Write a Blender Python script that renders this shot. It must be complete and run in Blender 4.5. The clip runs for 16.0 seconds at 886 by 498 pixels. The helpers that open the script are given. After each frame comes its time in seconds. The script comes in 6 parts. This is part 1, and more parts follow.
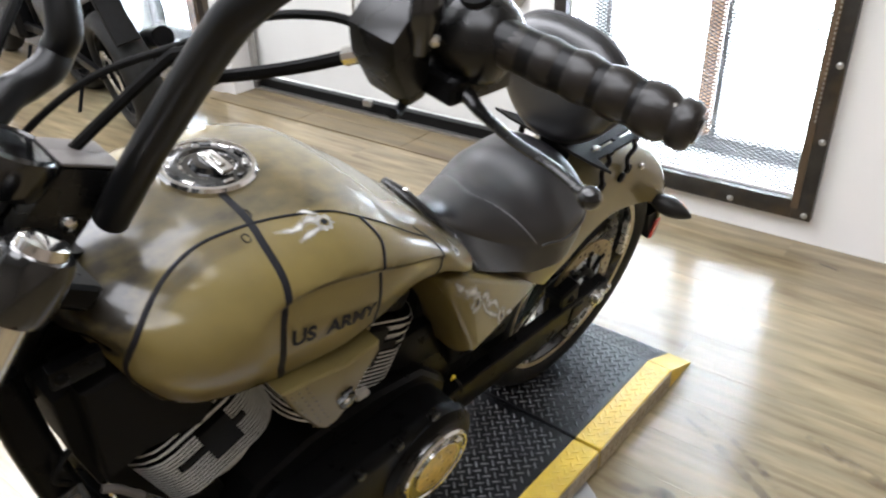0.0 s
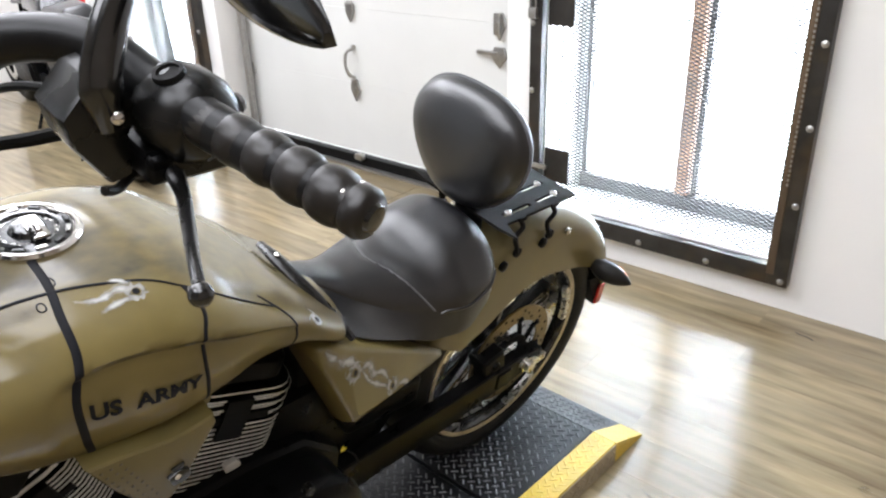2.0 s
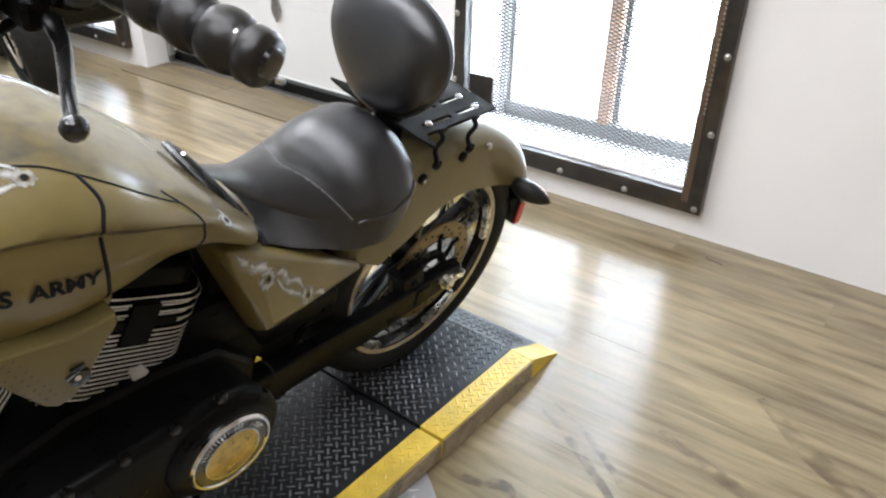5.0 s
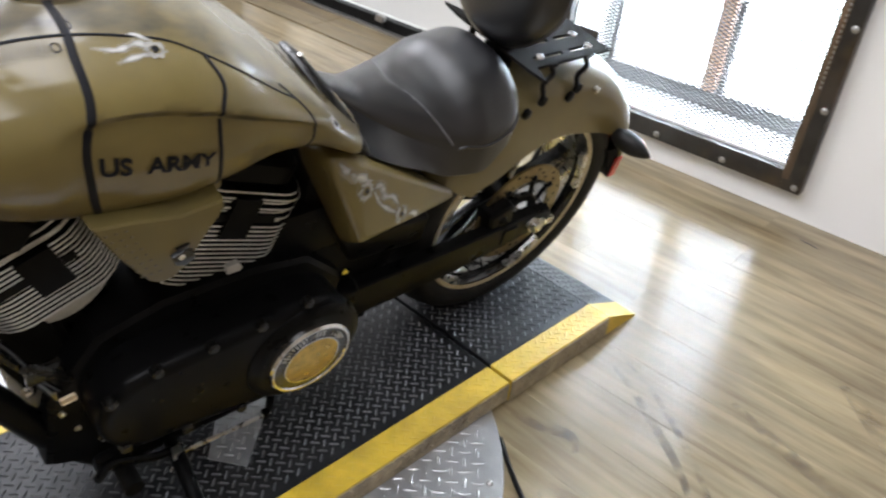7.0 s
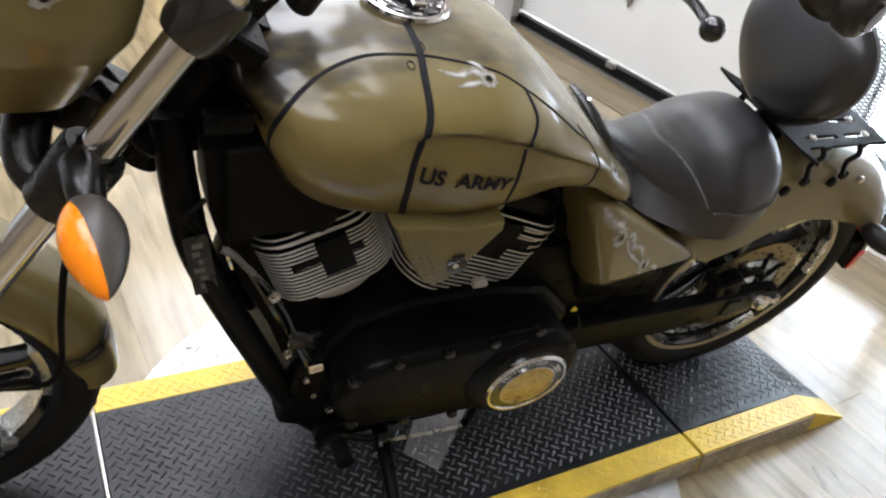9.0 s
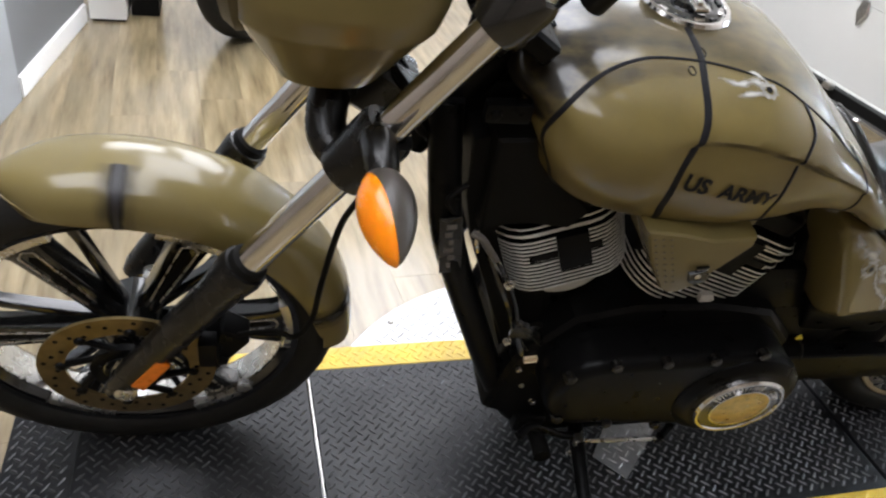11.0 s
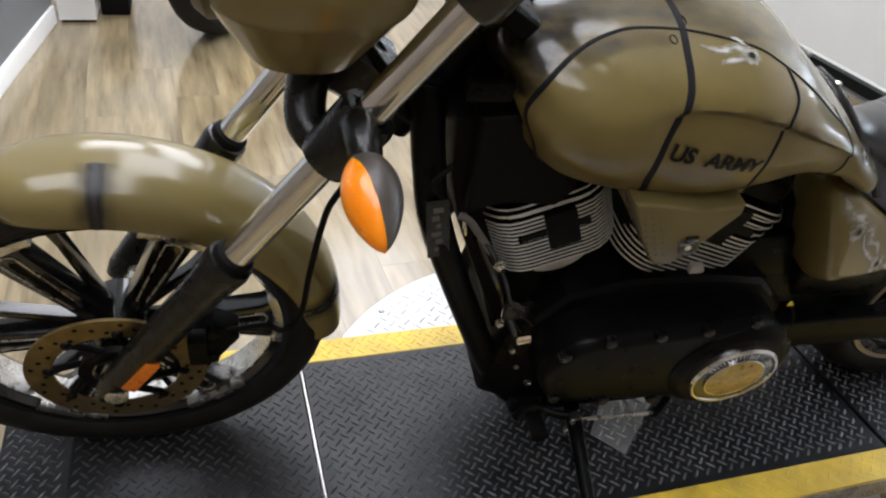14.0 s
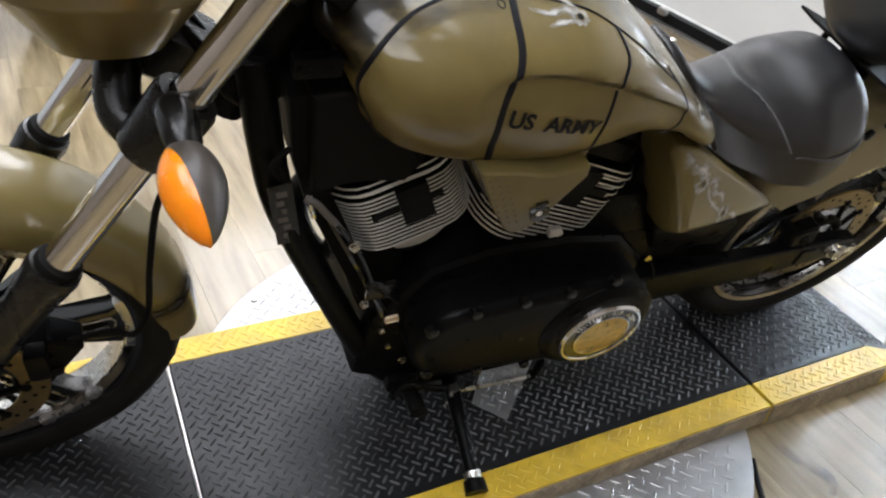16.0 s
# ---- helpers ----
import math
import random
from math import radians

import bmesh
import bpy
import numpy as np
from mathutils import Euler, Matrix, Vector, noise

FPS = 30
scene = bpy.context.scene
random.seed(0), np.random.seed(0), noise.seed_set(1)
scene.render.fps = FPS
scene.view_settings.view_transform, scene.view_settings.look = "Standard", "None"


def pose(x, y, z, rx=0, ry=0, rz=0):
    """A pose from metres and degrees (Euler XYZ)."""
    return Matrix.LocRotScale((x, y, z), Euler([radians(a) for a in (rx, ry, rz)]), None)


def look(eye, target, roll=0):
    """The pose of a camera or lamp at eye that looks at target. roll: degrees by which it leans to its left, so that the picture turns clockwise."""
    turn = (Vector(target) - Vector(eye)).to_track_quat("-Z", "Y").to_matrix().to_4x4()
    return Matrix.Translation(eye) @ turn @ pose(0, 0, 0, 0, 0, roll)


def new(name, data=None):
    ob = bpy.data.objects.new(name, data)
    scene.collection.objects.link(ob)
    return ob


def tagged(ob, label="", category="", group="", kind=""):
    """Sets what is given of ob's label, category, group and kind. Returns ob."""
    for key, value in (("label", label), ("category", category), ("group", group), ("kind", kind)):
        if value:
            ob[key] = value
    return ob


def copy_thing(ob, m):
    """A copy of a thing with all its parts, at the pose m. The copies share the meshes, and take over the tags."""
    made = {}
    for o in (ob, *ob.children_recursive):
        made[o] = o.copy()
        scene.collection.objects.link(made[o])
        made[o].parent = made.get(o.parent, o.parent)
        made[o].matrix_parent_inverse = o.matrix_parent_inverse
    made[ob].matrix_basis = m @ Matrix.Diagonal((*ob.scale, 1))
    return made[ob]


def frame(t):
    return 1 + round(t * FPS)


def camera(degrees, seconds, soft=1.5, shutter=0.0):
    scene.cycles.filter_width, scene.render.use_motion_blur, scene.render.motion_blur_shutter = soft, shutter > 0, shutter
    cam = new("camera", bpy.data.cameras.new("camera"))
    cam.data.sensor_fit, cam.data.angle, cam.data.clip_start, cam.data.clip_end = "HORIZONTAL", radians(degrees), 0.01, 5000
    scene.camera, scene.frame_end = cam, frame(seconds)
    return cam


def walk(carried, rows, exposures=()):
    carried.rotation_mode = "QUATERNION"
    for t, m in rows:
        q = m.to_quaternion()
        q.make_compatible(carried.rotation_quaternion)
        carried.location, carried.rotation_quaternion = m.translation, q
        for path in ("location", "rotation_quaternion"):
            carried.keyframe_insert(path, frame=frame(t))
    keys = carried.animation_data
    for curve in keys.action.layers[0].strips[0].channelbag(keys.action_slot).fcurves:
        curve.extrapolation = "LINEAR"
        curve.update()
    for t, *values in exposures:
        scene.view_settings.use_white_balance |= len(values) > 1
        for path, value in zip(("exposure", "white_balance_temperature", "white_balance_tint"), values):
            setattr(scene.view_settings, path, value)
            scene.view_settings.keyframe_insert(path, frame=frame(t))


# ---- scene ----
cam = camera(60.2, 16.0, soft=2.2, shutter=0.4)
PATH = [
    (0, (0.996, -0.038, 1.354), (-0.139, 1.284, 0.372), -1.7),
    (0.5, (1.073, 0.037, 1.346), (-0.077, 1.363, 0.385), 0.8),
    (1, (1.137, 0.136, 1.348), (-0.044, 1.465, 0.432), 0.9),
    (1.5, (1.156, 0.167, 1.354), (-0.075, 1.481, 0.483), -0.9),
    (2, (1.158, 0.173, 1.354), (-0.089, 1.475, 0.489), -1.8),
    (2.5, (1.159, 0.174, 1.355), (-0.067, 1.491, 0.481), -2.2),
    (3, (1.161, 0.173, 1.355), (-0.041, 1.516, 0.488), -2.2),
    (3.5, (1.167, 0.176, 1.343), (0.007, 1.532, 0.44), -1.7),
    (4, (1.167, 0.176, 1.326), (0.043, 1.535, 0.383), -0.6),
    (6.3, (1.186, 0.176, 1.248), (0.157, 1.509, 0.168), 3.9),
    (6.5, (1.176, 0.167, 1.241), (0.129, 1.474, 0.147), 4.5),
    (7, (1.156, 0.134, 1.237), (0.008, 1.352, 0.142), 5.4),
    (7.5, (1.125, 0.087, 1.236), (-0.131, 1.177, 0.126), 7.3),
    (8, (1.1, 0.041, 1.238), (-0.242, 1.027, 0.129), 9.2),
    (8.5, (1.101, 0.011, 1.244), (-0.288, 0.947, 0.152), 9.7),
    (9, (1.104, -0.008, 1.251), (-0.323, 0.898, 0.181), 9.7),
    (9.5, (1.108, -0.022, 1.26), (-0.369, 0.828, 0.212), 7.9),
    (10, (1.092, -0.058, 1.252), (-0.417, 0.682, 0.168), 8.5),
    (10.2, (1.089, -0.077, 1.249), (-0.438, 0.61, 0.154), 9.1),
    (12.3, (1.073, -0.158, 1.229), (-0.509, 0.287, 0.089), 7.6),
    (12.5, (1.072, -0.155, 1.23), (-0.498, 0.312, 0.082), 7.5),
    (13, (1.072, -0.142, 1.229), (-0.49, 0.374, 0.091), 7.2),
    (13.5, (1.075, -0.136, 1.23), (-0.48, 0.408, 0.096), 7.1),
    (14, (1.076, -0.131, 1.227), (-0.463, 0.438, 0.082), 7.0),
    (14.5, (1.072, -0.117, 1.226), (-0.44, 0.49, 0.066), 7.0),
    (15, (1.067, -0.1, 1.223), (-0.416, 0.568, 0.058), 7.3),
    (15.5, (1.072, -0.076, 1.218), (-0.364, 0.674, 0.045), 8.0),
    (16, (1.07, -0.062, 1.223), (-0.334, 0.746, 0.05), 7.8),
]
walk(cam, [(t, look(eye, target, roll)) for t, eye, target, roll in PATH],
     exposures=[(0, 0.23), (4, 0.22), (7, 0.11), (10, 0.09), (12.5, -0.20), (14, -0.18), (16, -0.05)])


from mathutils.bvhtree import BVHTree
# ---- light ----
FZ = -0.013
world = bpy.data.worlds.new("daylight")
world.use_nodes = True
scene.world = world
wn = world.node_tree.nodes
sky = wn.new("ShaderNodeTexSky")
sky.sky_type = "NISHITA"
sky.sun_disc = False
sky.sun_elevation, sky.sun_rotation = radians(40), radians(20)
world.node_tree.links.new(sky.outputs[0], wn["Background"].inputs[0])
wn["Background"].inputs[1].default_value = 0.1


def area_lamp(name, place, target, sx, sy, watts, colour):
    data = bpy.data.lights.new(name, "AREA")
    data.shape, data.size, data.size_y, data.energy, data.color = "RECTANGLE", sx, sy, watts, colour
    ob = new(name, data)
    ob.matrix_world = look(place, target)
    return ob


LAMP_WATTS, WINDOW_WATTS = 46.0, 270.0
WALL_Y = 2.606
# The room stands three degrees askew of the platform.
ROOM = Matrix.Translation((0, WALL_Y, 0)) @ Matrix.Rotation(radians(3.0), 4, "Z") @ Matrix.Translation((0, -WALL_Y, 0))
CEILING = 3.3

# ---- materials ----


def tree(name):
    m = bpy.data.materials.new(name)
    m.use_nodes = True
    return m, m.node_tree.nodes, m.node_tree.links, m.node_tree.nodes["Principled BSDF"]


def material(name, colour, rough=0.5, metal=0.0, vary=0.0, scale=20.0, bump=0.0, bump_scale=200.0, coat=0.0, dirt=0.0,
             dirt_colour=(0.1, 0.08, 0.06), stretch=(1, 1, 1), rough_vary=0.1, trans=0.0, spec=0.5, coat_rough=0.17):
    """A surface with grain at two scales, worn gloss and fine relief."""
    m, n, l, p = tree(name)
    p.inputs["Base Color"].default_value = (*colour, 1)
    p.inputs["Roughness"].default_value = rough
    p.inputs["Metallic"].default_value = metal
    p.inputs["Specular IOR Level"].default_value = spec
    if coat:
        p.inputs["Coat Weight"].default_value = coat
        p.inputs["Coat Roughness"].default_value = coat_rough
    if trans:
        p.inputs["Transmission Weight"].default_value = trans
    co = n.new("ShaderNodeTexCoord")
    mp = n.new("ShaderNodeMapping")
    mp.inputs["Scale"].default_value = stretch
    l.new(co.outputs["Object"], mp.inputs[0])
    big = n.new("ShaderNodeTexNoise")
    big.inputs["Scale"].default_value = scale
    big.inputs["Detail"].default_value = 5
    l.new(mp.outputs[0], big.inputs["Vector"])
    fine = n.new("ShaderNodeTexNoise")
    fine.inputs["Scale"].default_value = bump_scale
    fine.inputs["Detail"].default_value = 3
    l.new(mp.outputs[0], fine.inputs["Vector"])
    if vary:
        ramp = n.new("ShaderNodeMapRange")
        ramp.inputs["To Min"].default_value, ramp.inputs["To Max"].default_value = 1 - vary, 1 + vary
        ramp.inputs["From Min"].default_value, ramp.inputs["From Max"].default_value = 0.3, 0.7
        l.new(big.outputs["Fac"], ramp.inputs["Value"])
        mul = n.new("ShaderNodeMix")
        mul.data_type, mul.blend_type = "RGBA", "MULTIPLY"
        mul.inputs[0].default_value = 1
        mul.inputs[6].default_value = (*colour, 1)
        l.new(ramp.outputs[0], mul.inputs[7])
        out = mul.outputs[2]
        if dirt:
            spots = n.new("ShaderNodeTexNoise")
            spots.inputs["Scale"].default_value, spots.inputs["Detail"].default_value = scale * 0.4, 8
            l.new(mp.outputs[0], spots.inputs["Vector"])
            cut = n.new("ShaderNodeMapRange")
            cut.inputs["From Min"].default_value, cut.inputs["From Max"].default_value = 0.5, 0.68
            cut.inputs["To Max"].default_value = dirt
            l.new(spots.outputs["Fac"], cut.inputs["Value"])
            mix = n.new("ShaderNodeMix")
            mix.data_type = "RGBA"
            l.new(cut.outputs[0], mix.inputs[0])
            l.new(out, mix.inputs[6])
            mix.inputs[7].default_value = (*dirt_colour, 1)
            out = mix.outputs[2]
        l.new(out, p.inputs["Base Color"])
    rr = n.new("ShaderNodeMapRange")
    rr.inputs["To Min"].default_value, rr.inputs["To Max"].default_value = max(rough - rough_vary, 0.02), min(rough + rough_vary, 1)
    l.new(big.outputs["Fac"], rr.inputs["Value"])
    l.new(rr.outputs[0], p.inputs["Roughness"])
    if bump:
        b = n.new("ShaderNodeBump")
        b.inputs["Strength"].default_value = bump
        b.inputs["Distance"].default_value = 0.002
        l.new(fine.outputs["Fac"], b.inputs["Height"])
        l.new(b.outputs[0], p.inputs["Normal"])
    return m


def plank_material():
    """Printed vinyl boards: streaks along the board, a tone of its own for each board, faint knots."""
    m, n, l, p = tree("vinyl_plank")
    co, info = n.new("ShaderNodeTexCoord"), n.new("ShaderNodeObjectInfo")
    shift = n.new("ShaderNodeVectorMath")
    shift.operation = "ADD"
    grow = n.new("ShaderNodeVectorMath")
    grow.operation = "SCALE"
    grow.inputs[0].default_value = (7.3, 3.1, 1.7)
    l.new(info.outputs["Random"], grow.inputs["Scale"])
    l.new(co.outputs["Object"], shift.inputs[0])
    l.new(grow.outputs[0], shift.inputs[1])
    mp = n.new("ShaderNodeMapping")
    mp.inputs["Scale"].default_value = (1.3, 12.0, 1.0)
    l.new(shift.outputs[0], mp.inputs[0])
    streak = n.new("ShaderNodeTexNoise")
    streak.inputs["Scale"].default_value, streak.inputs["Detail"].default_value, streak.inputs["Roughness"].default_value = 2.2, 7, 0.6
    l.new(mp.outputs[0], streak.inputs["Vector"])
    ramp = n.new("ShaderNodeValToRGB")
    e = ramp.color_ramp.elements
    e[0].position, e[0].color = 0.26, (0.120, 0.084, 0.040, 1)
    e[1].position, e[1].color = 0.78, (0.325, 0.265, 0.162, 1)
    mid = e.new(0.5)
    mid.color = (0.240, 0.188, 0.106, 1)
    l.new(streak.outputs["Fac"], ramp.inputs[0])
    tone = n.new("ShaderNodeMapRange")
    tone.inputs["To Min"].default_value, tone.inputs["To Max"].default_value = 0.88, 1.10
    l.new(info.outputs["Random"], tone.inputs["Value"])
    short = n.new("ShaderNodeMapping")
    short.inputs["Scale"].default_value = (3.2, 19.0, 1.0)
    l.new(shift.outputs[0], short.inputs[0])
    strip = n.new("ShaderNodeTexNoise")
    strip.inputs["Scale"].default_value, strip.inputs["Detail"].default_value = 1.0, 1.5
    l.new(short.outputs[0], strip.inputs["Vector"])
    patch = n.new("ShaderNodeMapRange")
    patch.inputs["From Min"].default_value, patch.inputs["From Max"].default_value = 0.32, 0.68
    patch.inputs["To Min"].default_value, patch.inputs["To Max"].default_value = 0.80, 1.16
    l.new(strip.outputs["Fac"], patch.inputs["Value"])
    both = n.new("ShaderNodeMath")
    both.operation = "MULTIPLY"
    l.new(tone.outputs[0], both.inputs[0])
    l.new(patch.outputs[0], both.inputs[1])
    mul = n.new("ShaderNodeMix")
    mul.data_type, mul.blend_type = "RGBA", "MULTIPLY"
    mul.inputs[0].default_value = 1
    l.new(ramp.outputs[0], mul.inputs[6])
    l.new(both.outputs[0], mul.inputs[7])
    scuff = n.new("ShaderNodeTexNoise")
    scuff.inputs["Scale"].default_value, scuff.inputs["Detail"].default_value = 2.5, 6
    l.new(shift.outputs[0], scuff.inputs["Vector"])
    grey = n.new("ShaderNodeMapRange")
    grey.inputs["From Min"].default_value, grey.inputs["From Max"].default_value = 0.5, 0.75
    grey.inputs["To Max"].default_value = 0.28
    l.new(scuff.outputs["Fac"], grey.inputs["Value"])
    mix = n.new("ShaderNodeMix")
    mix.data_type = "RGBA"
    l.new(grey.outputs[0], mix.inputs[0])
    l.new(mul.outputs[2], mix.inputs[6])
    mix.inputs[7].default_value = (0.245, 0.20, 0.145, 1)
    p.inputs["Specular IOR Level"].default_value = 0.12
    p.inputs["Coat Weight"].default_value, p.inputs["Coat Roughness"].default_value = 1.0, 0.15
    l.new(mix.outputs[2], p.inputs["Base Color"])
    rough = n.new("ShaderNodeMapRange")
    rough.inputs["To Min"].default_value, rough.inputs["To Max"].default_value = 0.30, 0.40
    l.new(scuff.outputs["Fac"], rough.inputs["Value"])
    l.new(rough.outputs[0], p.inputs["Roughness"])
    b = n.new("ShaderNodeBump")
    b.inputs["Strength"].default_value, b.inputs["Distance"].default_value = 0.12, 0.001
    l.new(streak.outputs["Fac"], b.inputs["Height"])
    l.new(b.outputs[0], p.inputs["Normal"])
    return m


def glow(name, colour, strength):
    m, n, l, p = tree(name)
    p.inputs["Base Color"].default_value = (0, 0, 0, 1)
    p.inputs["Emission Color"].default_value = (*colour, 1)
    p.inputs["Emission Strength"].default_value = strength
    return m


def stain_material(name, colour, most, scale=26, low=0.40, high=0.70, feather=False):
    """A thin worn film: patchy and partly see-through."""
    m, n, l, p = tree(name)
    p.inputs["Base Color"].default_value = (*colour, 1)
    p.inputs["Roughness"].default_value = 0.45
    co = n.new("ShaderNodeTexCoord")
    noise = n.new("ShaderNodeTexNoise")
    noise.inputs["Scale"].default_value, noise.inputs["Detail"].default_value = scale, 7
    l.new(co.outputs["Object"], noise.inputs["Vector"])
    cut = n.new("ShaderNodeMapRange")
    cut.inputs["From Min"].default_value, cut.inputs["From Max"].default_value, cut.inputs["To Max"].default_value = low, high, most
    l.new(noise.outputs["Fac"], cut.inputs["Value"])
    if feather:
        edge = n.new("ShaderNodeAttribute")
        edge.attribute_name = "feather"
        soft = n.new("ShaderNodeMath")
        soft.operation = "MULTIPLY"
        l.new(cut.outputs[0], soft.inputs[0])
        l.new(edge.outputs["Fac"], soft.inputs[1])
        l.new(soft.outputs[0], p.inputs["Alpha"])
    else:
        l.new(cut.outputs[0], p.inputs["Alpha"])
    return m


OLIVE = material("olive_clearcoat_paint", (0.154, 0.119, 0.039), 0.5, 0.0, 0.12, 7, 0.03, 500, spec=0.2, coat=0.9, coat_rough=0.15, dirt=0.35, dirt_colour=(0.080, 0.068, 0.05))
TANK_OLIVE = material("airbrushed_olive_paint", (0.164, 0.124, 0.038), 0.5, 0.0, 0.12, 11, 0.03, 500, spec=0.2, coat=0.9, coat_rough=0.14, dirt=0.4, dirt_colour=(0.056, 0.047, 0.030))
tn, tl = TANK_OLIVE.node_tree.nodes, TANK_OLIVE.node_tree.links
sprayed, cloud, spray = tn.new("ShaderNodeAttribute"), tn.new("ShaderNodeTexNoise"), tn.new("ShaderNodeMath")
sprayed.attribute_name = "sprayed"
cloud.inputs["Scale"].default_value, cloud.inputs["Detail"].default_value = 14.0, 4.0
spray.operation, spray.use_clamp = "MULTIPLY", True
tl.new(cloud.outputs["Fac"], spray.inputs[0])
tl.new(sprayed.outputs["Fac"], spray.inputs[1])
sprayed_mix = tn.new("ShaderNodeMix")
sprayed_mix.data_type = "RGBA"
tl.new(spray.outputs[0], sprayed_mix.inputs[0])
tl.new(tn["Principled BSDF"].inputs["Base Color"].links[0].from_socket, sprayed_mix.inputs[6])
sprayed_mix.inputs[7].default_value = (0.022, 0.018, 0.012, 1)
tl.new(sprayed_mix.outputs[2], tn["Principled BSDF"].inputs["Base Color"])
BROWN_RUBBER = material("brown_rubber", (0.022, 0.016, 0.010), 0.6, 0, 0.2, 40, 0.2, 500)
OLIVE_DARK = material("olive_dark_paint", (0.075, 0.058, 0.024), 0.45, 0.1, 0.12, 9, 0.05, 500)
LINE = material("airbrushed_black_line", (0.008, 0.008, 0.010), 0.6, 0, 0.2, 40, spec=0.15)
SMOKE = stain_material("airbrushed_grey_smoke", (0.46, 0.45, 0.42), 0.78, 60, 0.22, 0.62)
SOFT_OLIVE = stain_material("feathered_dark_olive", (0.060, 0.045, 0.017), 0.8, 22, 0.25, 0.6, True)
AIRBRUSH = stain_material("airbrushed_dark_haze", (0.035, 0.030, 0.022), 0.75, 22, 0.30, 0.66, True)
SMOKE_SOFT = stain_material("feathered_grey_smoke", (0.55, 0.54, 0.51), 0.95, 45, 0.20, 0.55, True)
HAZE_LINE = stain_material("airbrushed_black_band", (0.010, 0.009, 0.010), 1.0, 40, 0.15, 0.45, True)
LEATHER = material("black_leather", (0.008, 0.008, 0.009), 0.31, 0, 0.12, 26, 0.22, 330, rough_vary=0.03, spec=0.85)
STITCH = material("leather_piping", (0.10, 0.10, 0.104), 0.45, 0, 0.1, 80, 0.2, 900)
BLACK_GLOSS = material("black_gloss_paint", (0.005, 0.005, 0.005), 0.16, 0, 0.2, 30, coat=0.6, coat_rough=0.1, spec=0.5)
BLACK_SATIN = material("black_satin_metal", (0.0040, 0.0040, 0.0042), 0.30, 0.0, 0.25, 25, 0.06, 600, dirt=0.3, dirt_colour=(0.006, 0.0058, 0.0056), spec=0.08)
CHARCOAL = material("charcoal_gloss_metal", (0.0045, 0.0043, 0.004), 0.27, 0.0, 0.2, 25, 0.06, 600, spec=0.42)
BLACK_MATT = material("black_matt_plastic", (0.006, 0.0057, 0.0053), 0.6, 0, 0.2, 40, 0.2, 900, spec=0.08)
RACK_BLACK = material("worn_black_steel", (0.010, 0.009, 0.008), 0.6, 0, 0.25, 30, 0.15, 500, dirt=0.4, dirt_colour=(0.014, 0.010, 0.007), spec=0.05)
CHROME = material("chrome", (0.72, 0.70, 0.68), 0.10, 1.0, 0.05, 40, rough_vary=0.05)
STEEL = material("machined_aluminium", (0.66, 0.64, 0.60), 0.28, 1.0, 0.12, 60, 0.1, 700)
CAST_ALU = material("cast_aluminium", (0.62, 0.61, 0.59), 0.5, 0.35, 0.12, 50, 0.2, 400)
FIN = material("machined_fin_edge", (0.72, 0.72, 0.70), 0.38, 0.5, 0.1, 60, 0.05, 700)
BAR_BLACK = material("black_bar_enamel", (0.0035, 0.0035, 0.0037), 0.36, 0, 0.2, 30, spec=0.3)
GRIP_RUBBER = material("brown_black_grip_rubber", (0.010, 0.008, 0.0065), 0.36, 0, 0.2, 60, 0.1, 400, spec=0.5)
RUBBER = material("tyre_rubber", (0.014, 0.0138, 0.013), 0.55, 0, 0.25, 30, 0.4, 260, dirt=0.3, dirt_colour=(0.014, 0.013, 0.012), spec=0.15)
AMBER = material("amber_plastic", (1.0, 0.27, 0.001), 0.25, 0, 0.05, 60, 0.2, 350, coat=0.5, coat_rough=0.05)
for socket, value in (("Subsurface Weight", 0.3), ("Subsurface Scale", 0.01)):
    AMBER.node_tree.nodes["Principled BSDF"].inputs[socket].default_value = value
AMBER_DULL = material("amber_reflector", (0.75, 0.19, 0.01), 0.3, 0, 0.15, 80, 0.3, 600)
SMOKED_GREY = material("smoked_signal_plastic", (0.055, 0.047, 0.040), 0.35, 0, 0.15, 40, 0.1, 500)
SIGNAL_BLACK = material("dull_black_plastic", (0.012, 0.011, 0.010), 0.45, 0, 0.2, 40, 0.1, 500, spec=0.3)
RED = material("red_plastic", (0.55, 0.025, 0.02), 0.2, 0, 0.1, 60, 0.2, 400, coat=0.5)
GREY_PLASTIC = material("smoke_grey_plastic", (0.10, 0.09, 0.083), 0.4, 0, 0.15, 40, 0.1, 500)
BRASS = material("brushed_gold_badge", (0.62, 0.44, 0.14), 0.3, 0.8, 0.2, 60, 0.1, 400)
ROTOR = material("bronzed_disc_steel", (0.21, 0.155, 0.07), 0.32, 0.8, 0.2, 40, 0.1, 500)
CREAM = material("cream_rim_paint", (0.50, 0.42, 0.27), 0.35, 0.1, 0.15, 40, coat=0.3)
YELLOW_TAG = material("yellow_tag", (0.85, 0.68, 0.06), 0.5, 0, 0.1, 90)
WHITE_TAG = material("cream_tag", (0.80, 0.66, 0.46), 0.5, 0, 0.1, 90)
DECK_BLACK = material("black_tread_plate", (0.010, 0.0105, 0.012), 0.40, 0.0, 0.3, 14, 0.25, 320, dirt=0.5, dirt_colour=(0.026, 0.025, 0.024), spec=0.26)
DECK_TIP = material("worn_tread_tips", (0.085, 0.086, 0.09), 0.46, 0.6, 0.4, 20, 0.1, 300, dirt=0.6, dirt_colour=(0.02, 0.02, 0.02))
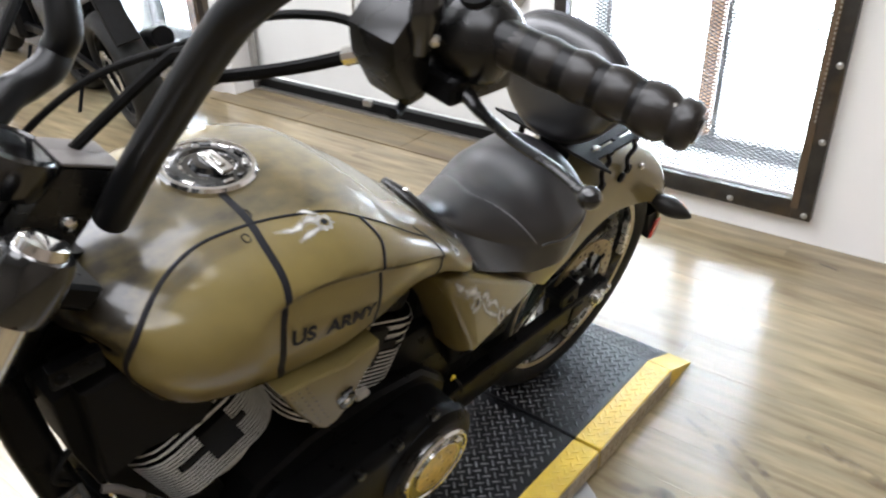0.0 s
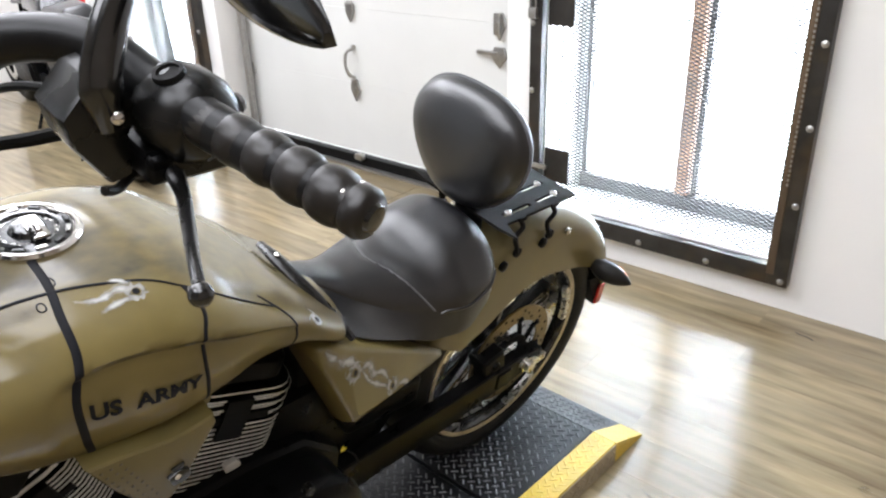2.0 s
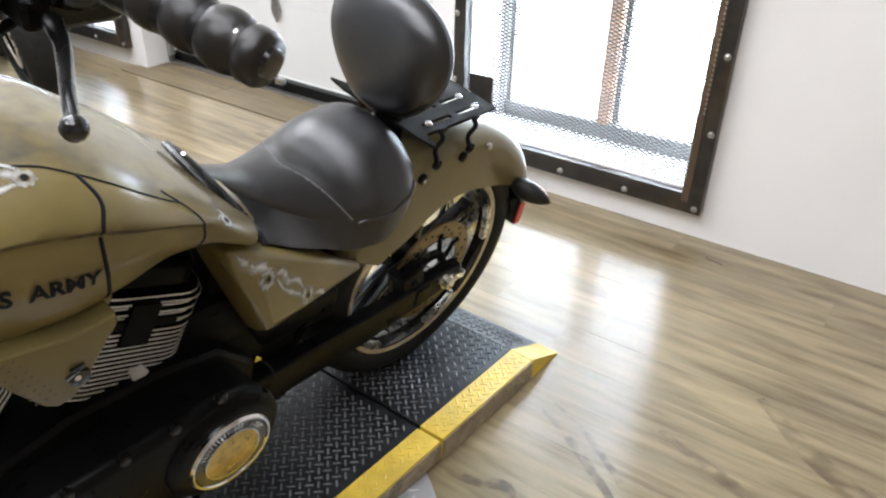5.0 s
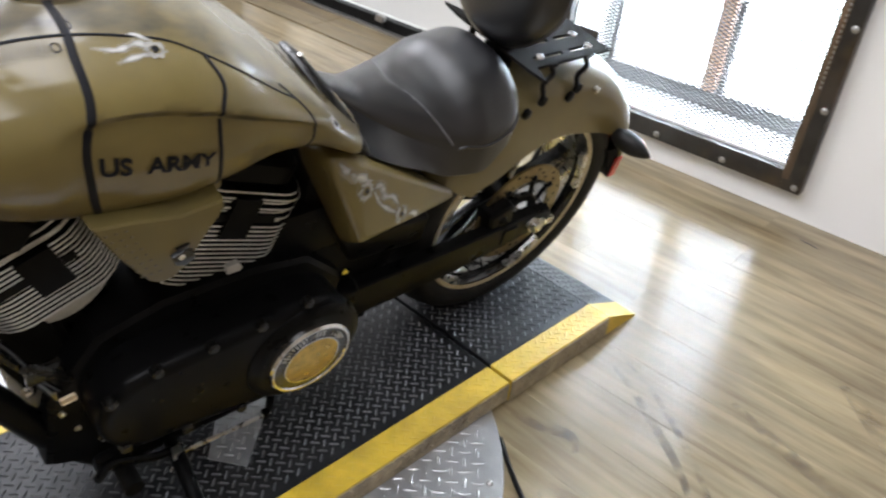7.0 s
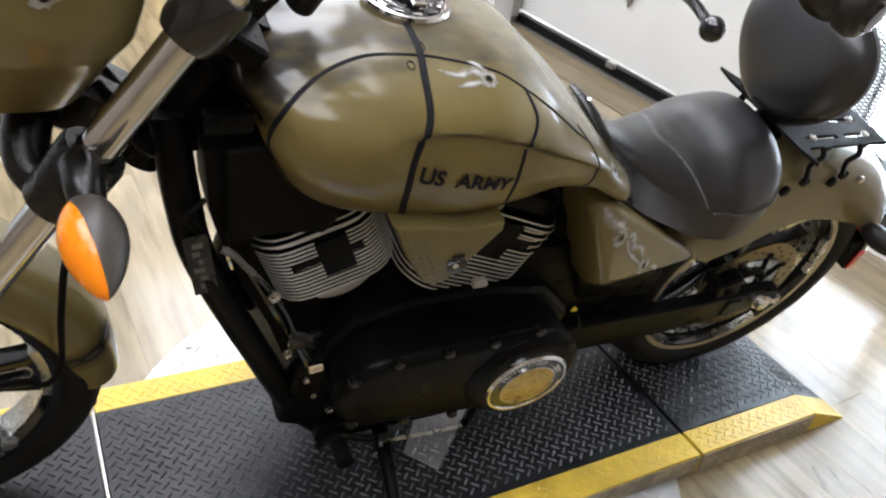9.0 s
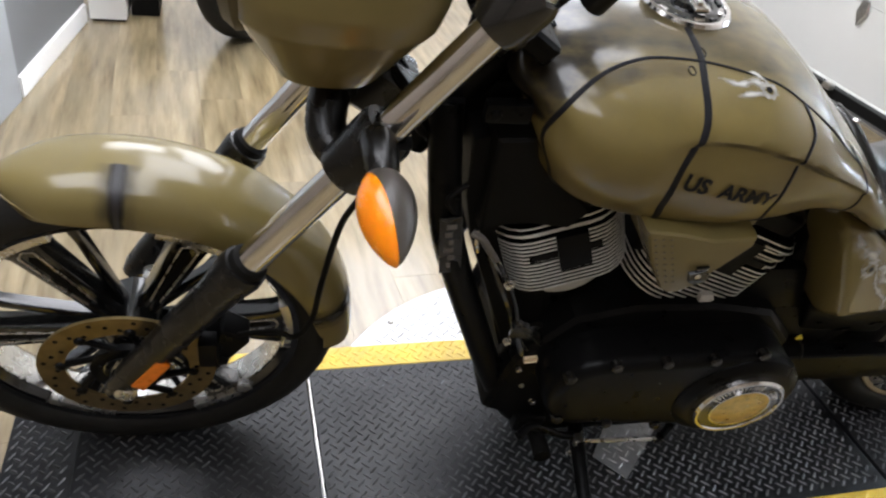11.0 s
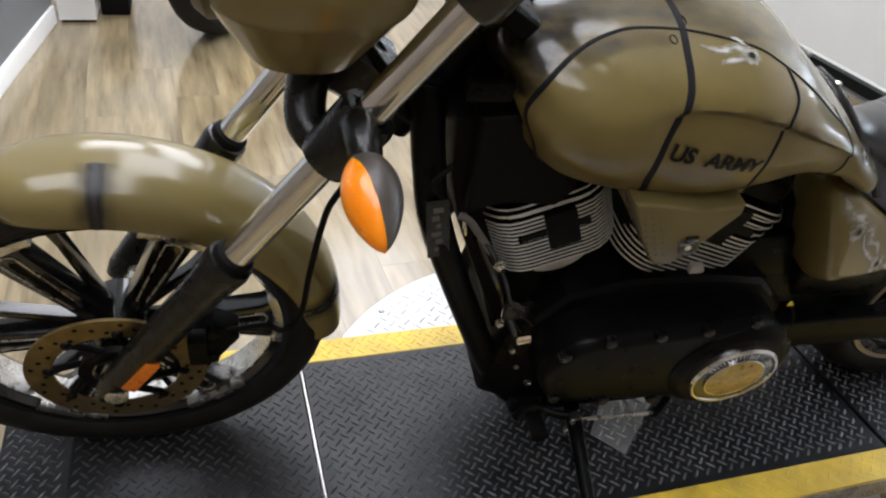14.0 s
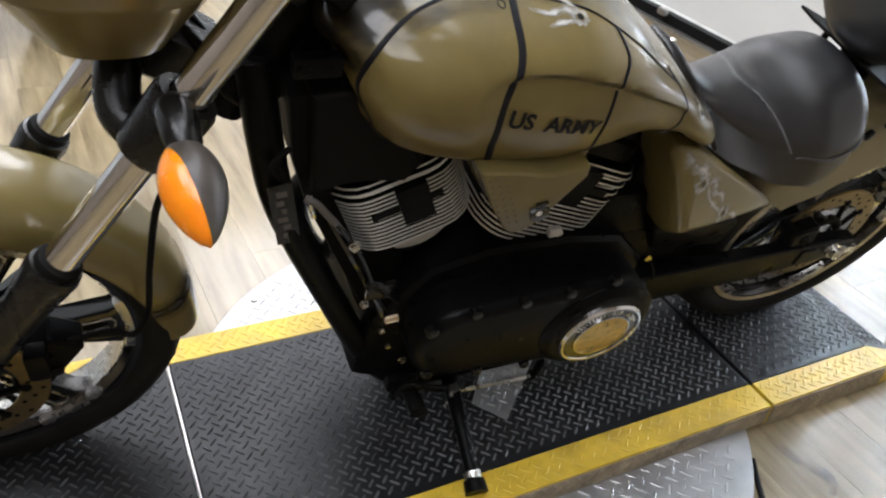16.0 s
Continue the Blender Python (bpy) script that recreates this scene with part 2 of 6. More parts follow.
DECK_YELLOW = material("yellow_tread_paint", (0.62, 0.42, 0.035), 0.45, 0, 0.16, 18, 0.2, 300, dirt=0.45, dirt_colour=(0.30, 0.20, 0.03))
DECK_ALU = material("aluminium_tread_plate", (0.40, 0.40, 0.40), 0.42, 0.7, 0.15, 12, 0.12, 300, dirt=0.3, dirt_colour=(0.34, 0.33, 0.31))
DECK_SIDE = material("worn_deck_edge", (0.34, 0.28, 0.19), 0.5, 0.3, 0.3, 26, 0.3, 200, dirt=0.5, dirt_colour=(0.08, 0.07, 0.055))
WALL_PAINT = material("white_wall_paint", (0.80, 0.785, 0.76), 0.65, 0, 0.025, 2.0, 0.12, 260)
DOOR_PAINT = material("white_door_paint", (0.64, 0.64, 0.615), 0.4, 0, 0.03, 3.0, 0.1, 120)
PARTITION_PAINT = material("partition_wall_paint", (0.30, 0.305, 0.31), 0.6, 0, 0.05, 3.0, 0.1, 200)
DARK_WALL = material("warm_bounce_wall_paint", (0.29, 0.245, 0.20), 0.7, 0, 0.1, 2.0, 0.1, 200)
# A darker grey than the partition it runs on from.
GREY_WALL = material("grey_wall_tone", (0.15, 0.15, 0.153), 0.6, 0, 0.08, 3.0, 0.1, 200)
RUSTY_STEEL = material("rusty_brown_steel", (0.11, 0.075, 0.045), 0.55, 0.3, 0.35, 16, 0.2, 120, dirt=0.6, dirt_colour=(0.035, 0.026, 0.02), stretch=(1, 1, 0.2))
CAGE_STEEL = material("raw_dark_steel", (0.05, 0.047, 0.044), 0.42, 0.7, 0.3, 12, 0.2, 120, dirt=0.5, dirt_colour=(0.16, 0.11, 0.06))
MESH_STEEL = material("mesh_steel", (0.035, 0.035, 0.035), 0.5, 0.3, 0.2, 40)
ZINC = material("zinc_hardware", (0.40, 0.39, 0.37), 0.35, 0.9, 0.15, 60, 0.1, 400)
BRICK_WOOD = material("brown_post_timber", (0.42, 0.22, 0.12), 0.6, 0, 0.2, 14, 0.3, 90)
BOARD = material("worn_brown_board", (0.15, 0.115, 0.062), 0.5, 0, 0.3, 9, 0.2, 200, dirt=0.6, dirt_colour=(0.08, 0.05, 0.03), stretch=(0.3, 3, 1))
PLANK = plank_material()
CEILING_PAINT = material("ceiling_paint", (0.72, 0.72, 0.70), 0.8, 0, 0.03, 3)
CONCRETE = material("concrete", (0.45, 0.44, 0.42), 0.8, 0, 0.1, 6, 0.3, 90)
# Glow of the added light panels under the ceiling.
LAMP_GLOW = glow("panel_glow", (1.0, 0.96, 0.90), 1.2)
OUTSIDE = glow("bright_outdoor_air", (0.93, 0.97, 1.0), 3.0)

glass, gn, gl, gp = tree("window_glass")
gp.inputs["Transmission Weight"].default_value = 1
gp.inputs["Roughness"].default_value = 0.02
gp.inputs["IOR"].default_value = 1.45

# ---- mesh helpers ----


def link_mesh(name, bm, mat, smooth=35.0):
    bm.normal_update()
    me = bpy.data.meshes.new(name)
    bm.to_mesh(me)
    bm.free()
    for m in mat if isinstance(mat, (list, tuple)) else (mat,):
        me.materials.append(m)
    if smooth:
        me.polygons.foreach_set("use_smooth", [True] * len(me.polygons))
        me.set_sharp_from_angle(angle=radians(smooth))
    return new(name, me)


def part(name, bm, mat, parent, label="", smooth=35.0):
    ob = link_mesh(name, bm, mat, smooth)
    ob.parent = parent
    return tagged(ob, label)


def thing(name, label, category, group="", kind="", at=None):
    ob = new(name)
    ob.matrix_world = at or Matrix.Identity(4)
    return tagged(ob, label, category, group, kind)


def box(size, centre=(0, 0, 0), bevel=0.0, seg=2, turn=None):
    bm = bmesh.new()
    bmesh.ops.create_cube(bm, size=1)
    bmesh.ops.scale(bm, vec=size, verts=bm.verts)
    if bevel:
        bmesh.ops.bevel(bm, geom=bm.edges[:], offset=bevel, segments=seg, affect="EDGES", profile=0.7)
    if turn:
        bmesh.ops.transform(bm, matrix=turn, verts=bm.verts)
    bmesh.ops.translate(bm, vec=centre, verts=bm.verts)
    return bm


def join(*meshes):
    out = bmesh.new()
    for bm in meshes:
        me = bpy.data.meshes.new("tmp")
        bm.to_mesh(me)
        bm.free()
        out.from_mesh(me)
        bpy.data.meshes.remove(me)
    return out


def curve_points(points, steps=8):
    """A smooth line through points (Catmull-Rom)."""
    p = [Vector(q) for q in points]
    if len(p) < 3:
        return p
    p = [2 * p[0] - p[1]] + p + [2 * p[-1] - p[-2]]
    out = []
    for a, b, c, d in zip(p, p[1:], p[2:], p[3:]):
        for i in range(steps):
            t = i / steps
            out.append(0.5 * (2 * b + (c - a) * t + (2 * a - 5 * b + 4 * c - d) * t * t + (3 * b - a - 3 * c + d) * t ** 3))
    return out + [p[-2]]


def tube(points, radius, sides=12, caps=True, steps=8, flat=1.0):
    """A tube along a smooth line. radius: a number or one for each point of the smooth line's ends."""
    line = curve_points(points, steps) if len(points) > 2 else [Vector(q) for q in points]
    n = len(line)
    radii = [radius] * n if isinstance(radius, (int, float)) else list(np.interp(np.linspace(0, 1, n), np.linspace(0, 1, len(radius)), radius))
    bm = bmesh.new()
    rings, side = [], None
    for i, c in enumerate(line):
        d = (line[min(i + 1, n - 1)] - line[max(i - 1, 0)]).normalized()
        if side is None:
            side = d.cross(Vector((0, 0, 1)) if abs(d.z) < 0.9 else Vector((1, 0, 0))).normalized()
        side = (side - d * side.dot(d)).normalized()
        up = d.cross(side)
        rings.append([bm.verts.new(c + float(radii[i]) * (math.cos(a) * side + flat * math.sin(a) * up)) for a in [2 * math.pi * k / sides for k in range(sides)]])
    for r, s in zip(rings, rings[1:]):
        for k in range(sides):
            bm.faces.new((r[k], r[(k + 1) % sides], s[(k + 1) % sides], s[k]))
    if caps:
        bm.faces.new(rings[0][::-1])
        bm.faces.new(rings[-1])
    bmesh.ops.recalc_face_normals(bm, faces=bm.faces[:])
    return bm


def lathe(profile, centre=(0, 0, 0), axis=(1, 0, 0), sides=64, closed=True):
    """Turns a profile of (along the axis, radius) about an axis."""
    a = Vector(axis).normalized()
    s = a.cross(Vector((0, 0, 1)) if abs(a.z) < 0.9 else Vector((0, 1, 0))).normalized()
    t = a.cross(s)
    c = Vector(centre)
    bm = bmesh.new()
    rings = []
    for k in range(sides):
        ang = 2 * math.pi * k / sides
        d = math.cos(ang) * s + math.sin(ang) * t
        rings.append([bm.verts.new(c + a * x + d * r) for x, r in profile])
    m = len(profile)
    for k in range(sides):
        p, q = rings[k], rings[(k + 1) % sides]
        for i in range(m if closed else m - 1):
            j = (i + 1) % m
            bm.faces.new((p[i], p[j], q[j], q[i]))
    bmesh.ops.remove_doubles(bm, verts=bm.verts, dist=1e-6)
    bmesh.ops.recalc_face_normals(bm, faces=bm.faces[:])
    return bm


def prism(outline, lift, low, high, bevel=0.0, seg=2):
    """Extrudes an outline of (a, b): lift(a, b, h) gives the place at depth h from low to high."""
    bm = bmesh.new()
    lo = [bm.verts.new(lift(a, b, low)) for a, b in outline]
    hi = [bm.verts.new(lift(a, b, high)) for a, b in outline]
    n = len(outline)
    bm.faces.new(lo[::-1])
    top = bm.faces.new(hi)
    for i in range(n):
        bm.faces.new((lo[i], lo[(i + 1) % n], hi[(i + 1) % n], hi[i]))
    bmesh.ops.recalc_face_normals(bm, faces=bm.faces[:])
    if bevel:
        bmesh.ops.bevel(bm, geom=list(top.edges), offset=bevel, segments=seg, affect="EDGES", profile=0.6)
    return bm


def side_plate(outline, u0, u1, bevel=0.0, seg=2):
    """A plate with its outline in (v, w), from u0 to u1."""
    return prism(outline, lambda a, b, h: Vector((h, a, b)), u0, u1, bevel, seg)


def grid(rows, close_rows=False, close_columns=False):
    bm = bmesh.new()
    v = [[bm.verts.new(p) for p in row] for row in rows]
    nr, nc = len(v), len(v[0])
    for i in range(nr if close_rows else nr - 1):
        for j in range(nc if close_columns else nc - 1):
            a, b, c, d = v[i][j], v[i][(j + 1) % nc], v[(i + 1) % nr][(j + 1) % nc], v[(i + 1) % nr][j]
            bm.faces.new((a, b, c, d))
    return bm, v


def smooth_line(xs, ys):
    """An interpolating function with no overshoot to speak of, from a few values."""
    xs, ys = np.array(xs, float), np.array(ys, float)
    d = np.diff(ys) / np.diff(xs)
    m = np.r_[d[0], np.where(d[:-1] * d[1:] > 0, 2 * d[:-1] * d[1:] / (d[:-1] + d[1:] + 1e-12), 0), d[-1]]

    def f(x):
        x = min(max(x, xs[0]), xs[-1])
        i = min(int(np.searchsorted(xs, x, "right")) - 1, len(xs) - 2)
        i = max(i, 0)
        h = xs[i + 1] - xs[i]
        t = (x - xs[i]) / h
        return float((2 * t ** 3 - 3 * t * t + 1) * ys[i] + (t ** 3 - 2 * t * t + t) * h * m[i] + (3 * t * t - 2 * t ** 3) * ys[i + 1] + (t ** 3 - t * t) * h * m[i + 1])

    return f


def mirror(bm):
    bmesh.ops.scale(bm, vec=(-1, 1, 1), verts=bm.verts)
    bmesh.ops.reverse_faces(bm, faces=bm.faces[:])
    return bm


def writing(text, size, bold=0.0):
    """A flat mesh of the built-in font, as verts (x, y) and faces, centred."""
    cu = bpy.data.curves.new("writing", "FONT")
    cu.body, cu.size, cu.align_x, cu.align_y, cu.offset, cu.resolution_u = text, size, "CENTER", "CENTER", bold, 3
    ob = bpy.data.objects.new("writing", cu)
    scene.collection.objects.link(ob)
    bpy.context.view_layer.update()
    me = bpy.data.meshes.new_from_object(ob.evaluated_get(bpy.context.evaluated_depsgraph_get()))
    bm = bmesh.new()
    bm.from_mesh(me)
    bpy.data.objects.remove(ob)
    bpy.data.curves.remove(cu)
    bpy.data.meshes.remove(me)
    return bm

# ---- the room ----
X0, X1, Y0 = -5.6, 3.2, -3.4

floor = tagged(link_mesh("floor", box((X1 - X0, WALL_Y - Y0 + 1.0, 0.1), ((X0 + X1) / 2, (Y0 + WALL_Y + 1.0) / 2, FZ - 0.058)), CONCRETE),
               "wood-look vinyl plank floor with scuffs and tyre marks", "floor", kind="structure")


def wall_boxes(spans, y0, y1):
    return join(*[box((b - a, y1 - y0, d - c), ((a + b) / 2, (y0 + y1) / 2, (c + d) / 2)) for a, b, c, d in spans])


DOOR_L, DOOR_R, DOOR_H = -2.70, -0.75, 2.35
CAGE_L, CAGE_R, CAGE_B, CAGE_T = -0.618, 0.433, 0.087, 2.25
FAR_R = -2.81
FAR_L = FAR_R - (CAGE_R - CAGE_L)
O = 0.055
wall = tagged(link_mesh("wall_north", wall_boxes([
    (X0, FAR_L + O, -0.05, CEILING), (FAR_L + O, FAR_R - O, -0.05, CAGE_B + O), (FAR_L + O, FAR_R - O, CAGE_T - O, CEILING),
    (FAR_R - O, DOOR_L, -0.05, CEILING), (DOOR_L, DOOR_R, DOOR_H, CEILING), (DOOR_R, CAGE_L + O, -0.05, CEILING),
    (CAGE_L + O, CAGE_R - O, -0.05, CAGE_B + O), (CAGE_L + O, CAGE_R - O, CAGE_T - O, CEILING), (CAGE_R - O, X1, -0.05, CEILING)], WALL_Y, WALL_Y + 0.30), WALL_PAINT, 0),
    "plain white painted wall with door and window openings", "wall", kind="structure")
# East and south walls stay unseen; their brown is set for warm bounce light.
for name, size, centre, mat in (
        ("wall_west", (0.2, WALL_Y - Y0, CEILING), (X0 - 0.1, (WALL_Y + Y0) / 2, CEILING / 2), WALL_PAINT),
        ("wall_east", (0.2, WALL_Y - Y0, CEILING), (X1 + 0.1, (WALL_Y + Y0) / 2, CEILING / 2), DARK_WALL),
        ("wall_south", (X1 - X0, 0.2, CEILING), ((X0 + X1) / 2, Y0 - 0.1, CEILING / 2), DARK_WALL),
        ("ceiling", (X1 - X0, WALL_Y - Y0, 0.2), ((X0 + X1) / 2, (WALL_Y + Y0) / 2, CEILING + 0.1), CEILING_PAINT)):
    tagged(link_mesh(name, box(size, centre), mat, 0), ("unseen brown wall tinted to bounce warm light" if mat is DARK_WALL else "plain white painted " + ("ceiling" if name == "ceiling" else "wall")), "ceiling" if name == "ceiling" else "wall", kind="structure")

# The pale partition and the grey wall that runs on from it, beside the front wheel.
END = pose(-1.62, -0.806, 0, 0, 0, -9.5)
tagged(link_mesh("wall_partition", box((1.35, 0.62, 2.6), (0.675, -0.31, 1.28)), PARTITION_PAINT, 0), "pale grey painted partition wall end", "wall", kind="structure").matrix_basis = END
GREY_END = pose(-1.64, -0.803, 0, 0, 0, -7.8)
tagged(link_mesh("wall_grey", box((0.82, 0.1, 2.6), (-0.41, -0.064, 1.28)), GREY_WALL, 0), "grey side wall with white base trim", "wall", kind="structure").matrix_basis = GREY_END
tagged(link_mesh("baseboard", box((0.80, 0.014, 0.075), (-0.40, -0.006, 0.0245), 0.003), WALL_PAINT), "white base trim along the grey wall", "trim", kind="structure").matrix_basis = GREY_END

white_cabinet = thing("display_plinth", "low white painted display plinth standing on planks", "plinth", at=pose(-2.535, -0.61, FZ))
part("body", box((0.2, 0.15, 0.6), (0, 0, 0.31), 0.006), WALL_PAINT, white_cabinet)
part("plinth_base", box((0.18, 0.13, 0.012), (0, 0, 0.006)), BLACK_MATT, white_cabinet)
crate = thing("storage_box", "black plastic storage box on the floor", "box", at=pose(-2.63, -0.465, FZ))
part("body", box((0.2, 0.12, 0.3), (0, 0, 0.15), 0.01), BLACK_MATT, crate)
part("lid", box((0.21, 0.13, 0.03), (0, 0, 0.315), 0.008), BLACK_SATIN, crate)

# Broad white panels, added out of view to light the bike and floor.
lamp_proto = thing("ceiling_light", "broad white light panel, added unseen under the ceiling", "ceiling light", "ceiling lights", at=pose(0, 0, CEILING))
part("tray", box((1.66, 1.26, 0.05), (0, 0, -0.025), 0.008), WALL_PAINT, lamp_proto)
part("diffuser", box((1.60, 1.20, 0.012), (0, 0, -0.057), 0.004), LAMP_GLOW, lamp_proto)
LAMPS = [(0.2, 0.3, 0.75), (-1.1, 0.6, 1.0), (-2.8, 1.4, 1.4), (-4.3, 1.2, 1.1), (1.8, -0.4, 0.7), (0.5, -1.3, 0.9), (-2.9, -0.2, 1.5)]
for lx, ly, _ in LAMPS:
    copy_thing(lamp_proto, pose(lx, ly, CEILING)) if (lx, ly) != LAMPS[0][:2] else None
lamp_proto.matrix_world = pose(*LAMPS[0][:2], CEILING)
for lx, ly, share in LAMPS:
    area_lamp("fill_panel_light", (lx, ly, CEILING - 0.11), (lx, ly, 0), 1.6, 1.2, LAMP_WATTS * share, (0.885, 0.905, 1.0))

# ---- sectional door ----
garage = thing("garage_door", "white sectional overhead garage door, closed, with black bottom seal", "garage door", at=pose(0, WALL_Y + 0.17, FZ))
panel_h = 0.365
for k in range(6):
    z0 = 0.098 + k * panel_h
    part("panel", join(box((DOOR_R - DOOR_L + 0.1, 0.045, panel_h - 0.0008), ((DOOR_L + DOOR_R) / 2, 0.0225, z0 + panel_h / 2), 0.0006, 1)), DOOR_PAINT, garage)
part("bottom_seal", box((DOOR_R - DOOR_L, 0.05, 0.065), ((DOOR_L + DOOR_R) / 2, 0.028, 0.035), 0.01), BLACK_MATT, garage, "black rubber bottom seal")
part("threshold", box((DOOR_R - DOOR_L, 0.03, 0.018), ((DOOR_L + DOOR_R) / 2, -0.012, 0.010), 0.003), ZINC, garage, "bright metal retainer strip")


def diamond(cx, cz, w, h, d=0.012, y=-0.006):
    return prism([(cx, cz - h), (cx + w, cz - h * 0.15), (cx + w * 0.6, cz + h * 0.6), (cx - w * 0.6, cz + h * 0.6), (cx - w, cz - h * 0.15)], lambda a, b, c: Vector((a, y - c, b)), 0, d, 0.003)


for hz in (0.825, 1.19):
    part("hinge", join(diamond(-1.806, hz, 0.026, 0.062), box((0.05, 0.016, 0.02), (-1.806, -0.012, hz + 0.02), 0.003)), ZINC, garage, "zinc centre hinge")
for hx in (-2.665, -0.905):
    for hz in (0.43, 0.83):
        part("hinge", join(diamond(hx, hz, 0.03, 0.07), box((0.03, 0.03, 0.09), (hx, -0.02, hz), 0.004)), ZINC, garage, "zinc edge hinge")
HX, HZ = -1.806, 0.47
part("handle", join(tube([(HX, -0.01, HZ + 0.165), (HX - 0.012, -0.045, HZ + 0.15), (HX - 0.02, -0.05, HZ + 0.09), (HX - 0.006, -0.045, HZ + 0.045), (HX, -0.012, HZ + 0.02)], 0.008, 10), diamond(HX, HZ - 0.03, 0.030, 0.07), box((0.02, 0.012, 0.025), (HX, -0.008, HZ + 0.17), 0.003)), ZINC, garage, "zinc lift handle with diamond backplate")
part("latch", join(box((0.11, 0.016, 0.016), (-0.965, -0.018, 0.705), 0.004), diamond(-0.905, 0.70, 0.04, 0.055)), ZINC, garage, "zinc sliding side latch")
part("bolt_bracket", box((0.05, 0.03, 0.03), (-1.806, -0.02, 0.075), 0.004), ZINC, garage)
for sx in (DOOR_L + 0.0, DOOR_R):
    tagged(link_mesh("trim", box((0.035, 0.02, DOOR_H), (sx + (0.0175 if sx < -2 else -0.0175), WALL_Y + 0.150, DOOR_H / 2), 0.004), GREY_PLASTIC), "grey weather strip beside the garage door", "trim", kind="structure")
tagged(link_mesh("door_track", join(box((0.03, 0.03, DOOR_H - 0.1), (DOOR_L + 0.055, WALL_Y + 0.125, DOOR_H / 2), 0.004)), ZINC), "zinc vertical door track", "trim", kind="structure")

tagged(link_mesh("threshold_board", join(*[box((0.70, 0.132, 0.006), (-2.44 + 0.704 * i, WALL_Y - 0.045 + 0.134 * j, FZ + 0.0025), 0.001, 1) for i in range(3) for j in range(2)]), BOARD), "worn dark brown boards along the garage door", "floor boards", kind="structure")

# ---- mesh security gates before the windows ----


def mesh_sheet(x0, x1, z0, z1, y, pitch_x=0.029, pitch_z=0.0135, wire=0.0018):
    """Expanded metal: zigzag strands that meet in diamonds."""
    verts, faces = [], []

    def bar(a, b):
        ax, az = a
        bx, bz = b
        dx, dz = bx - ax, bz - az
        n = math.hypot(dx, dz)
        px, pz = -dz / n * wire, dx / n * wire
        i = len(verts)
        for (qx, qz) in ((ax, az), (bx, bz)):
            verts.extend([(qx + px, y - wire, qz + pz), (qx - px, y - wire, qz - pz), (qx - px, y + wire, qz - pz), (qx + px, y + wire, qz + pz)])
        for k in range(4):
            faces.append((i + k, i + (k + 1) % 4, i + 4 + (k + 1) % 4, i + 4 + k))

    nx, nz = int((x1 - x0) / (pitch_x / 2)), int((z1 - z0) / (pitch_z / 2))
    for i in range(nx):
        for j in range(nz):
            if (i + j) % 2 == 0:
                a = (x0 + i * pitch_x / 2, z0 + j * pitch_z / 2)
                if j + 1 <= nz:
                    bar(a, (a[0] + pitch_x / 2, a[1] + pitch_z / 2))
                if j > 0:
                    bar(a, (a[0] + pitch_x / 2, a[1] - pitch_z / 2))
    bm = bmesh.new()
    me = bpy.data.meshes.new("tmp")
    me.from_pydata(verts, [], faces)
    bm.from_mesh(me)
    bpy.data.meshes.remove(me)
    return bm


def dome(p, r, axis=(0, -1, 0)):
    return lathe([(0, 0), (0, r), (r * 0.35, r * 0.86), (r * 0.6, r * 0.45), (r * 0.66, 0)], p, axis, 12, False)


gate = thing("security_gate", "dark steel expanded-mesh security gate bolted to the white wall", "security gate", "security gates", at=pose(0, WALL_Y, 0))
W = 0.068
gy = -0.02
part("left_stile", box((W * 0.75, 0.04, CAGE_T - CAGE_B), (CAGE_L + W * 0.375, gy, (CAGE_T + CAGE_B) / 2), 0.003), CAGE_STEEL, gate)
part("right_stile", box((W, 0.04, CAGE_T - CAGE_B), (CAGE_R - W / 2, gy, (CAGE_T + CAGE_B) / 2), 0.003), CAGE_STEEL, gate)
part("bottom_rail", box((CAGE_R - CAGE_L - W * 1.75, 0.04, W), ((CAGE_L + W * 0.75 + CAGE_R - W) / 2, gy, CAGE_B + W / 2), 0.003), CAGE_STEEL, gate)
part("top_rail", box((CAGE_R - CAGE_L - W * 1.75, 0.04, W), ((CAGE_L + W * 0.75 + CAGE_R - W) / 2, gy, CAGE_T - W / 2), 0.003), CAGE_STEEL, gate)
part("mesh", mesh_sheet(CAGE_L + 0.04, CAGE_R - 0.055, CAGE_B + 0.05, 1.62, gy + 0.032), MESH_STEEL, gate, "expanded steel mesh", 0)
part("inner_strip", box((0.026, 0.034, CAGE_T - CAGE_B - 0.06), (CAGE_R - W + 0.008, gy - 0.006, (CAGE_T + CAGE_B) / 2 + 0.01), 0.003), RUSTY_STEEL, gate, "rusty brown steel strip with bright perforations")
for bx, bz in [(-0.372, 0.108), (-0.110, 0.108), (0.152, 0.108), (0.411, 0.106)] + [(0.416, z) for z in (0.382, 0.640, 0.896, 1.15)] + [(-0.606, z) for z in (0.11, 0.365, 0.62, 0.873)]:
    part("bolt", dome((bx, gy - 0.02, bz), 0.012), ZINC, gate)
for z in np.arange(0.45, 1.5, 0.016):
    if z < 1.5:
        part("perforation", box((0.006, 0.004, 0.008), (CAGE_R - W + 0.016, gy - 0.0235, float(z))), ZINC, gate)
part("hinge_plate", box((0.108, 0.012, 0.135), (-0.500, gy + 0.010, 0.325), 0.003), CAGE_STEEL, gate, "dark steel lower latch plate")
part("lock_plate", box((0.108, 0.012, 0.15), (-0.500, gy + 0.010, 0.942), 0.003), CAGE_STEEL, gate, "dark steel lock plate")
